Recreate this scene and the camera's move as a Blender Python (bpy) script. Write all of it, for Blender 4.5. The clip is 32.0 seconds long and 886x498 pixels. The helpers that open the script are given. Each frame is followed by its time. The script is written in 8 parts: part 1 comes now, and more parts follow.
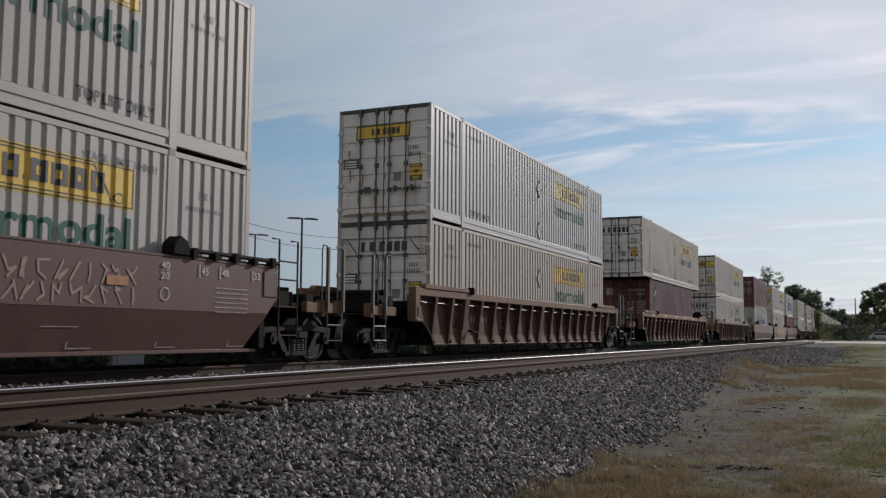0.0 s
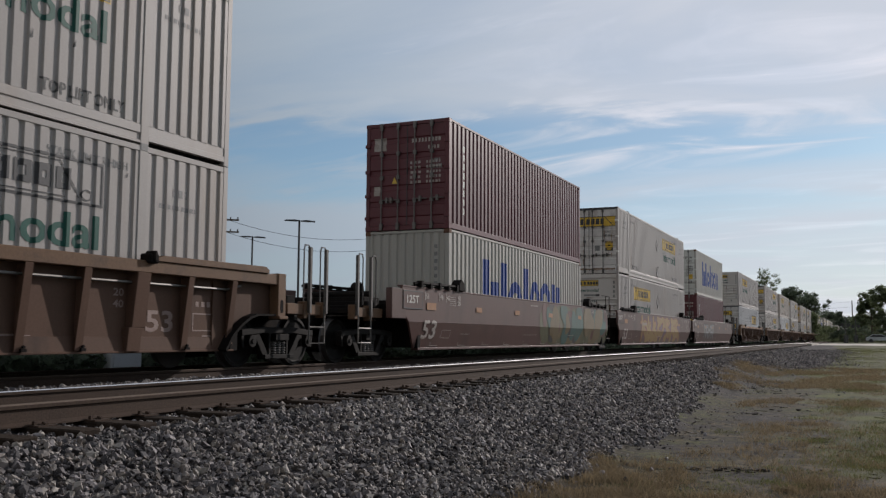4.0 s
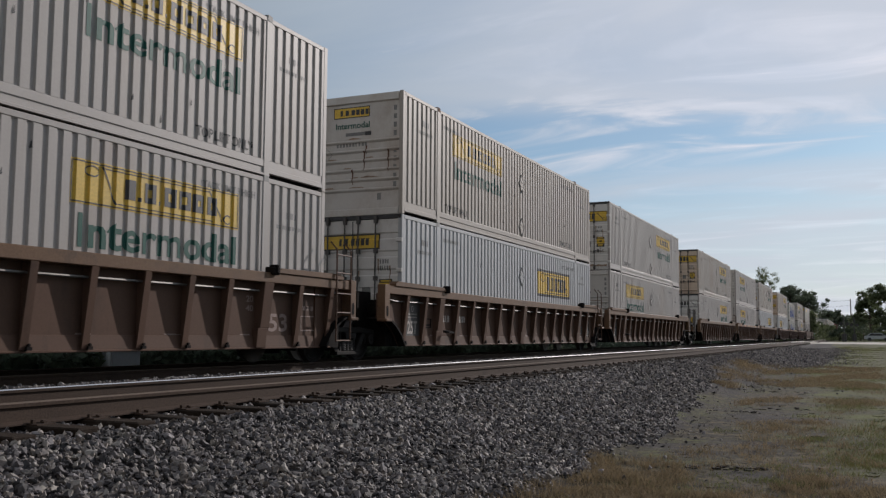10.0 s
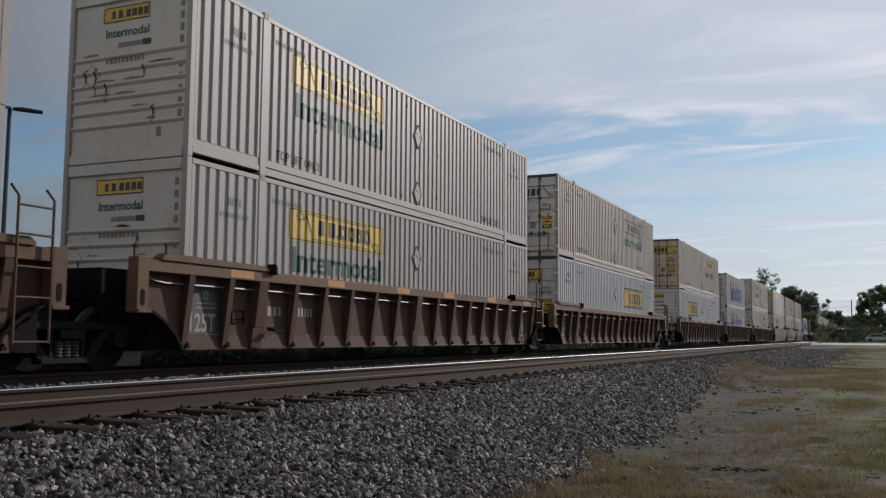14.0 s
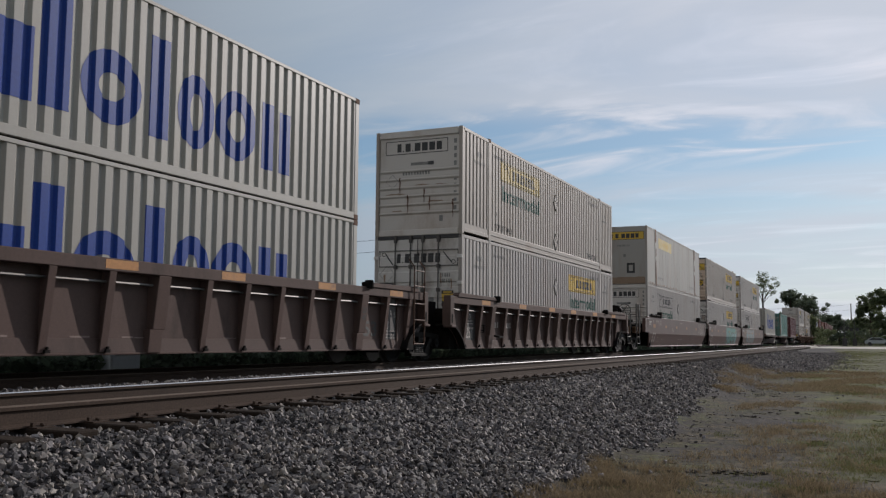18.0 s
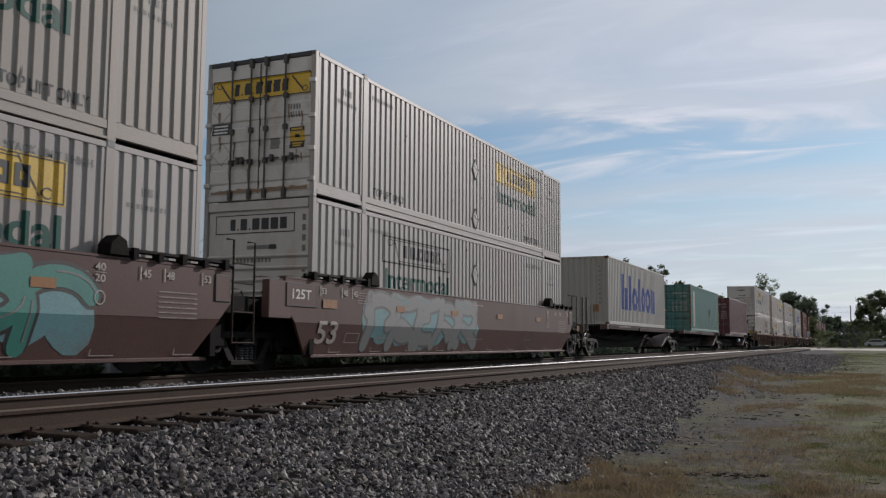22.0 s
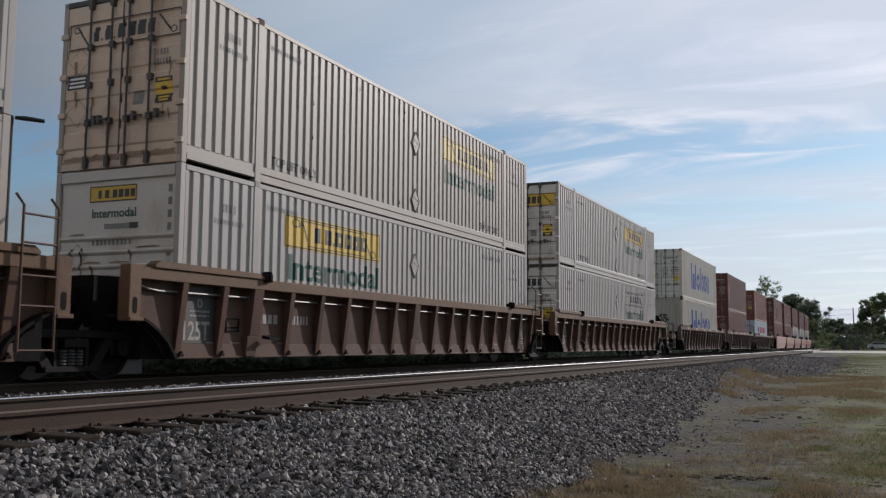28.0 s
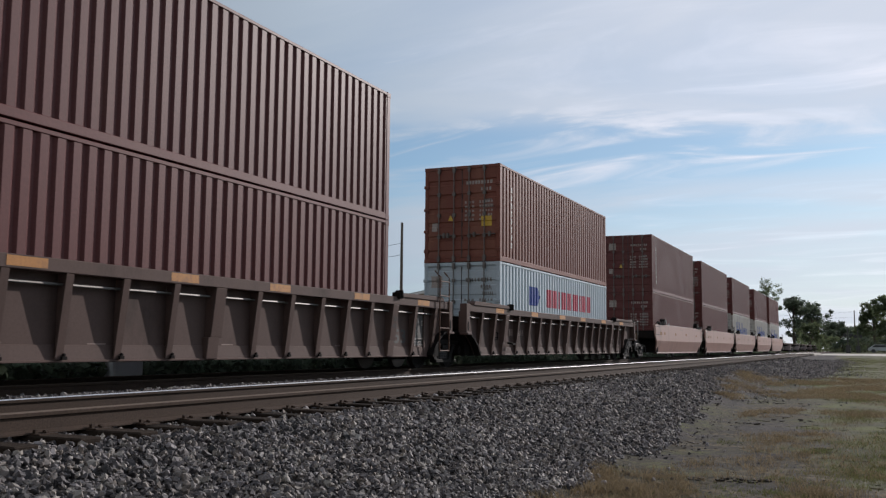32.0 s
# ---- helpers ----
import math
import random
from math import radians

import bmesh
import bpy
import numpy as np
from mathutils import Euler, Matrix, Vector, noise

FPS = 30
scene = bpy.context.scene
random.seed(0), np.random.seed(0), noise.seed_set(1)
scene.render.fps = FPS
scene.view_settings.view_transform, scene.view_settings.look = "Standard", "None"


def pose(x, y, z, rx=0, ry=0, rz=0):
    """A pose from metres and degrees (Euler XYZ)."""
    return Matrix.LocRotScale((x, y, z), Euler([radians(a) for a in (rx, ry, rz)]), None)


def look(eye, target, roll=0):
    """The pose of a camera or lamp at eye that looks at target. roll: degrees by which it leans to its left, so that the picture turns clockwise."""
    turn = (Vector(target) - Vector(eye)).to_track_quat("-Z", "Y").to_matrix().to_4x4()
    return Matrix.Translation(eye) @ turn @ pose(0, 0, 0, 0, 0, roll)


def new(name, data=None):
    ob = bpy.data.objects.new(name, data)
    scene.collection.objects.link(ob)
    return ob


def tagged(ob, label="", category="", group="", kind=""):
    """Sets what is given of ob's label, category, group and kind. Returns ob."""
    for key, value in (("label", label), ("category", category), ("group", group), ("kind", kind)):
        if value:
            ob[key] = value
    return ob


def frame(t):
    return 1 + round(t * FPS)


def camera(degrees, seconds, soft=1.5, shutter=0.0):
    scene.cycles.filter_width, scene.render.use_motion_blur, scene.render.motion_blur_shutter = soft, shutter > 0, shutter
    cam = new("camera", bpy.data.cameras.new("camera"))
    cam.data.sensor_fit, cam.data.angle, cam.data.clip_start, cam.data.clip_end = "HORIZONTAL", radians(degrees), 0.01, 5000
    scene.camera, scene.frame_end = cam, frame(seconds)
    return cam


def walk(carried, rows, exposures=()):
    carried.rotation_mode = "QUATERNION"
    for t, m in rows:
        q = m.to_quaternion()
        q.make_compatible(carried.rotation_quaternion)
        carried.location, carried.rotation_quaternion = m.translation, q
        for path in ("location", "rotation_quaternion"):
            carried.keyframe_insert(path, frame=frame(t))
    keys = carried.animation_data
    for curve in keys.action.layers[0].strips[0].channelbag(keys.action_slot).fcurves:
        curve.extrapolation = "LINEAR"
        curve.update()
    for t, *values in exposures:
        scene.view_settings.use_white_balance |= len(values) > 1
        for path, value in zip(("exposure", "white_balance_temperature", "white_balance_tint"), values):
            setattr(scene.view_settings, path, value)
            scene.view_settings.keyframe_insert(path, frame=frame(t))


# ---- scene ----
# World: +y runs along the railway into the distance, +x from the railway towards the camera, z = 0 on the rail heads.
EYE = 0.56
TRACK = -10.81      # centre line of the line the train runs on
NEAR = -6.95        # centre line of the empty line in front

cam = camera(51.08, 32.0, soft=1.3, shutter=0.03)


def aim(t, yaw, pitch, roll):
    return t, pose(0, 0, EYE, 90 + pitch, 0, yaw) @ pose(0, 0, 0, 0, 0, roll)


walk(cam, [
    aim(0, 24.49, 5.25, 0.37),
    aim(0.5, 24.42, 5.30, 0.38),
    aim(1, 24.47, 5.27, 0.44),
    aim(1.5, 24.45, 5.32, 0.43),
    aim(2, 24.39, 5.30, 0.36),
    aim(2.5, 24.40, 5.36, 0.39),
    aim(3, 24.37, 5.33, 0.43),
    aim(3.5, 24.36, 5.36, 0.38),
    aim(5.5, 24.27, 5.44, 0.34),
    aim(6, 24.21, 5.35, 0.38),
    aim(6.5, 24.26, 5.34, 0.35),
    aim(7, 24.21, 5.32, 0.30),
    aim(7.5, 24.20, 5.32, 0.30),
    aim(8, 24.25, 5.30, 0.36),
    aim(8.5, 24.21, 5.26, 0.32),
    aim(9, 24.22, 5.30, 0.36),
    aim(9.5, 24.25, 5.30, 0.37),
    aim(10, 24.25, 5.30, 0.37),
    aim(10.5, 24.22, 5.32, 0.45),
    aim(11, 24.23, 5.34, 0.40),
    aim(11.5, 24.23, 5.32, 0.44),
    aim(12, 24.23, 5.37, 0.45),
    aim(12.5, 24.24, 5.35, 0.48),
    aim(13, 24.26, 5.36, 0.43),
    aim(13.5, 24.27, 5.33, 0.42),
    aim(14, 24.30, 5.32, 0.45),
    aim(14.5, 24.31, 5.34, 0.43),
    aim(16.5, 24.32, 5.45, 0.51),
    aim(17, 24.31, 5.46, 0.52),
    aim(17.5, 24.26, 5.50, 0.49),
    aim(18, 24.27, 5.53, 0.47),
    aim(18.5, 24.27, 5.54, 0.44),
    aim(19, 24.24, 5.53, 0.45),
    aim(19.5, 24.22, 5.56, 0.38),
    aim(20, 24.16, 5.64, 0.44),
    aim(20.5, 24.24, 5.67, 0.41),
    aim(21, 24.24, 5.68, 0.39),
    aim(21.5, 24.24, 5.71, 0.38),
    aim(22, 24.24, 5.70, 0.33),
    aim(22.5, 24.25, 5.69, 0.41),
    aim(23, 24.25, 5.64, 0.44),
    aim(23.5, 24.27, 5.65, 0.32),
    aim(24, 24.24, 5.63, 0.33),
    aim(24.5, 24.23, 5.68, 0.27),
    aim(25, 24.24, 5.72, 0.29),
    aim(25.5, 24.31, 5.78, 0.37),
    aim(27.5, 24.32, 5.83, 0.41),
    aim(28, 24.38, 5.82, 0.40),
    aim(28.5, 24.41, 5.83, 0.42),
    aim(29, 24.44, 5.85, 0.46),
    aim(29.5, 24.49, 5.82, 0.52),
    aim(30, 24.46, 5.84, 0.48),
    aim(30.5, 24.47, 5.84, 0.53),
    aim(31, 24.45, 5.89, 0.47),
    aim(31.5, 24.44, 5.92, 0.52),
    aim(32, 24.44, 5.95, 0.49),
], exposures=[(0, 0.10, 6500, 11), (3, 0.08, 6480, 11), (6, 0.02, 6430, 11), (24, 0.0, 6380, 11), (25.5, 0.10, 6350, 11), (28, 0.18, 6320, 11), (32, 0.20, 6320, 11)])

# Way the train has come by each time, in metres.
RUN = [(0, 0.00), (1, 17.72), (2, 35.38), (3, 53.12), (3.5, 61.94), (5.5, 97.37), (6, 105.87), (6.5, 114.54), (7, 123.97), (8, 141.61), (9, 159.10), (10, 176.70), (11, 194.22), (12, 211.78), (13, 229.44), (13.5, 237.59), (14, 246.37), (14.5, 255.18), (16.5, 290.61), (17, 299.36), (18, 316.94), (19, 334.44), (20, 351.90), (20.5, 360.08), (21, 368.74), (22, 386.16), (23, 403.73), (24.5, 429.79), (25.5, 447.14), (27.5, 481.92), (28, 490.40), (29, 507.70), (30, 525.04), (31, 542.38), (32, 559.64)]

# ---- light ----
SUN_AZ, SUN_EL = 21.0, 22.0     # degrees to the right of +y, and above the horizon
world = bpy.data.worlds.new("sky")
scene.world = world
world.use_nodes = True
wn, wl = world.node_tree.nodes, world.node_tree.links
wn.clear()


def wnode(kind, **values):
    n = wn.new(kind)
    for k, v in values.items():
        n.inputs[k].default_value = v
    return n


def wmath(op, a, b=None, c=None, clamp=False):
    n = wn.new("ShaderNodeMath")
    n.operation, n.use_clamp = op, clamp
    for i, v in enumerate((a, b, c)):
        if v is None:
            continue
        if isinstance(v, (int, float)):
            n.inputs[i].default_value = v
        else:
            wl.new(v, n.inputs[i])
    return n.outputs[0]


sky = wn.new("ShaderNodeTexSky")
sky.sky_type, sky.sun_disc = "NISHITA", False
sky.sun_elevation, sky.sun_rotation = radians(SUN_EL), radians(SUN_AZ)
sky.dust_density, sky.air_density, sky.ozone_density = 0.4, 1.0, 3.0
coord = wn.new("ShaderNodeTexCoord")
split = wn.new("ShaderNodeSeparateXYZ")
wl.new(coord.outputs["Generated"], split.inputs[0])
lift = wmath("ADD", wmath("MAXIMUM", split.outputs[2], 0.0), 0.16)
flat = wn.new("ShaderNodeCombineXYZ")
wl.new(wmath("DIVIDE", split.outputs[0], lift), flat.inputs[0])
wl.new(wmath("DIVIDE", split.outputs[1], lift), flat.inputs[1])


def cloud(scale, turn, stretch, detail, low, high, warp, shift=0.0):
    m = wn.new("ShaderNodeMapping")
    m.inputs["Rotation"].default_value[2] = radians(turn)
    m.inputs["Scale"].default_value = (scale, scale * stretch, 1)
    m.inputs["Location"].default_value = (shift, shift * 0.7, 0)
    n = wnode("ShaderNodeTexNoise", Scale=1.0, Detail=detail, Roughness=0.55, Distortion=warp)
    r = wn.new("ShaderNodeMapRange")
    r.interpolation_type = "SMOOTHSTEP"
    r.inputs[1].default_value, r.inputs[2].default_value = low, high
    wl.new(flat.outputs[0], m.inputs[0])
    wl.new(m.outputs[0], n.inputs["Vector"])
    wl.new(n.outputs["Fac"], r.inputs[0])
    return r.outputs[0]


veil = cloud(0.55, 35, 2.2, 7, 0.36, 0.62, 0.5, 1.3)
wisp = cloud(1.5, 20, 2.8, 9, 0.46, 0.72, 0.9, 4.0)
haze = wn.new("ShaderNodeMapRange")
haze.interpolation_type = "SMOOTHSTEP"
haze.inputs[1].default_value, haze.inputs[2].default_value, haze.inputs[3].default_value, haze.inputs[4].default_value = -0.02, 0.12, 1.0, 0.0
wl.new(split.outputs[2], haze.inputs[0])
# a clearer strip of blue low in the sky, under the edge of a high cloud sheet
def ramp(value, lo, hi, a=0.0, b=1.0):
    r = wn.new("ShaderNodeMapRange")
    r.interpolation_type = "SMOOTHSTEP"
    for i, v in ((1, lo), (2, hi), (3, a), (4, b)):
        r.inputs[i].default_value = v
    wl.new(value, r.inputs[0])
    return r.outputs[0]


ragged = wmath("MULTIPLY_ADD", wmath("SUBTRACT", wisp, veil), 0.035, split.outputs[2])
clear = wmath("MULTIPLY", wmath("MULTIPLY", ramp(ragged, 0.10, 0.165), ramp(ragged, 0.185, 0.23, 1.0, 0.0)), wmath("SUBTRACT", 1.0, wmath("MULTIPLY", wisp, 0.8)))
cover = wmath("MAXIMUM", wmath("MULTIPLY", wmath("MAXIMUM", wmath("MULTIPLY_ADD", veil, 0.25, 0.72), wisp), wmath("SUBTRACT", 1.0, wmath("MULTIPLY", clear, 0.76))), haze.outputs[0], clamp=True)
toward = wn.new("ShaderNodeVectorMath")
toward.operation = "DOT_PRODUCT"
toward.inputs[1].default_value = (math.sin(radians(SUN_AZ)) * math.cos(radians(SUN_EL)), math.cos(radians(SUN_AZ)) * math.cos(radians(SUN_EL)), math.sin(radians(SUN_EL)))
wl.new(coord.outputs["Generated"], toward.inputs[0])


def blend(fac, a, c):
    n = wn.new("ShaderNodeMix")
    n.data_type = "RGBA"
    for i, v in ((0, fac), (6, a), (7, c)):
        if isinstance(v, tuple):
            n.inputs[i].default_value = (*v, 1)
        else:
            wl.new(v, n.inputs[i])
    return n.outputs[2]


# clouds: blue-grey sideways, white towards the sun, and lit from the front on the far side of the sky
glow = ramp(toward.outputs["Value"], 0.60, 0.90)
shade = wmath("MULTIPLY", glow, wmath("MULTIPLY_ADD", wisp, 0.40, 0.62), clamp=True)
side_tone = blend(ramp(toward.outputs["Value"], 0.34, 0.68), (2.7, 2.95, 3.3), (5.0, 5.85, 6.75))
tone = blend(shade, blend(ramp(toward.outputs["Value"], -0.55, 0.05, 1.0, 0.0), side_tone, (6.6, 6.4, 6.1)), (9.6, 9.8, 10.7))
gap = wn.new("ShaderNodeVectorMath")
gap.operation = "MULTIPLY"
gap.inputs[1].default_value = (0.92, 1.06, 1.08)
wl.new(sky.outputs[0], gap.inputs[0])
mixed = blend(cover, gap.outputs[0], tone)
back = wnode("ShaderNodeBackground", Strength=0.075)
wl.new(mixed, back.inputs[0])
out = wn.new("ShaderNodeOutputWorld")
wl.new(back.outputs[0], out.inputs[0])

sun_data = bpy.data.lights.new("sun", "SUN")
sun_data.energy, sun_data.angle, sun_data.color = 2.75, radians(0.7), (1.0, 0.915, 0.86)
sun = new("sun", sun_data)
sun.matrix_world = look((60 * math.sin(radians(SUN_AZ)), 60 * math.cos(radians(SUN_AZ)), 60 * math.tan(radians(SUN_EL))), (0, 0, 0))


# ---- materials ----
def material(name, colour, rough=0.6, metal=0.0, vary=0.15, grain=30.0, dirt=None, dirt_amount=0.3, dirt_scale=1.2,
             streak=1.0, bump=0.0, bump_scale=60.0, spec=0.5, object_vary=0.08, island=False, thin=0.0):
    """Paint, steel, earth and so on: a base colour, a fine grain, larger stains (drawn out upright by streak) and a fine relief."""
    m = bpy.data.materials.new(name)
    m.use_nodes = True
    nt = m.node_tree
    nodes, links = nt.nodes, nt.links
    b = nodes["Principled BSDF"]
    b.inputs["Roughness"].default_value, b.inputs["Metallic"].default_value = rough, metal
    b.inputs["Specular IOR Level"].default_value = spec
    tc = nodes.new("ShaderNodeTexCoord")
    info = nodes.new("ShaderNodeObjectInfo")
    add = nodes.new("ShaderNodeVectorMath")
    add.operation = "MULTIPLY_ADD"
    links.new(info.outputs["Random"], add.inputs[0])
    add.inputs[1].default_value = (31.0, 17.0, 23.0)
    links.new(tc.outputs["Object"], add.inputs[2])
    fine = nodes.new("ShaderNodeTexNoise")
    fine.inputs["Scale"].default_value, fine.inputs["Detail"].default_value = grain, 4
    links.new(add.outputs[0], fine.inputs["Vector"])
    stretch = nodes.new("ShaderNodeMapping")
    stretch.inputs["Scale"].default_value = (1, 1, 1 / streak)
    links.new(add.outputs[0], stretch.inputs[0])
    big = nodes.new("ShaderNodeTexNoise")
    big.inputs["Scale"].default_value, big.inputs["Detail"].default_value, big.inputs["Roughness"].default_value = dirt_scale, 7, 0.65
    links.new(stretch.outputs[0], big.inputs["Vector"])
    value = nodes.new("ShaderNodeMapRange")
    value.inputs[1].default_value, value.inputs[2].default_value = 0.25, 0.75
    value.inputs[3].default_value, value.inputs[4].default_value = 1 - vary, 1 + vary
    links.new(fine.outputs["Fac"], value.inputs[0])
    rnd = nodes.new("ShaderNodeMapRange")
    rnd.inputs[3].default_value, rnd.inputs[4].default_value = 1 - object_vary, 1 + object_vary
    if island:
        geo = nodes.new("ShaderNodeNewGeometry")
        links.new(geo.outputs["Random Per Island"], rnd.inputs[0])
    else:
        links.new(info.outputs["Random"], rnd.inputs[0])
    both = nodes.new("ShaderNodeMath")
    both.operation = "MULTIPLY"
    links.new(value.outputs[0], both.inputs[0])
    links.new(rnd.outputs[0], both.inputs[1])
    stain = nodes.new("ShaderNodeMapRange")
    stain.interpolation_type = "SMOOTHSTEP"
    stain.inputs[1].default_value, stain.inputs[2].default_value = 0.48, 0.78
    stain.inputs[4].default_value = dirt_amount
    links.new(big.outputs["Fac"], stain.inputs[0])
    mix = nodes.new("ShaderNodeMix")
    mix.data_type = "RGBA"
    mix.inputs[6].default_value = (*colour, 1)
    mix.inputs[7].default_value = (*(dirt or [c * 0.4 for c in colour]), 1)
    links.new(stain.outputs[0], mix.inputs[0])
    scale = nodes.new("ShaderNodeVectorMath")
    scale.operation = "SCALE"
    links.new(mix.outputs[2], scale.inputs[0])
    links.new(both.outputs[0], scale.inputs["Scale"])
    links.new(scale.outputs[0], b.inputs["Base Color"])
    if thin:
        # light that comes through leaves and blades
        through_leaf = nodes.new("ShaderNodeBsdfTranslucent")
        links.new(scale.outputs[0], through_leaf.inputs["Color"])
        both_ways = nodes.new("ShaderNodeMixShader")
        both_ways.inputs[0].default_value = thin
        links.new(b.outputs[0], both_ways.inputs[1])
        links.new(through_leaf.outputs[0], both_ways.inputs[2])
        links.new(both_ways.outputs[0], nodes["Material Output"].inputs["Surface"])
    if bump:
        bn = nodes.new("ShaderNodeBump")
        bn.inputs["Strength"].default_value, bn.inputs["Distance"].default_value = bump, 0.02
        rel = nodes.new("ShaderNodeTexNoise")
        rel.inputs["Scale"].default_value, rel.inputs["Detail"].default_value = bump_scale, 6
        links.new(add.outputs[0], rel.inputs["Vector"])
        links.new(rel.outputs["Fac"], bn.inputs["Height"])
        links.new(bn.outputs[0], b.inputs["Normal"])
    return m


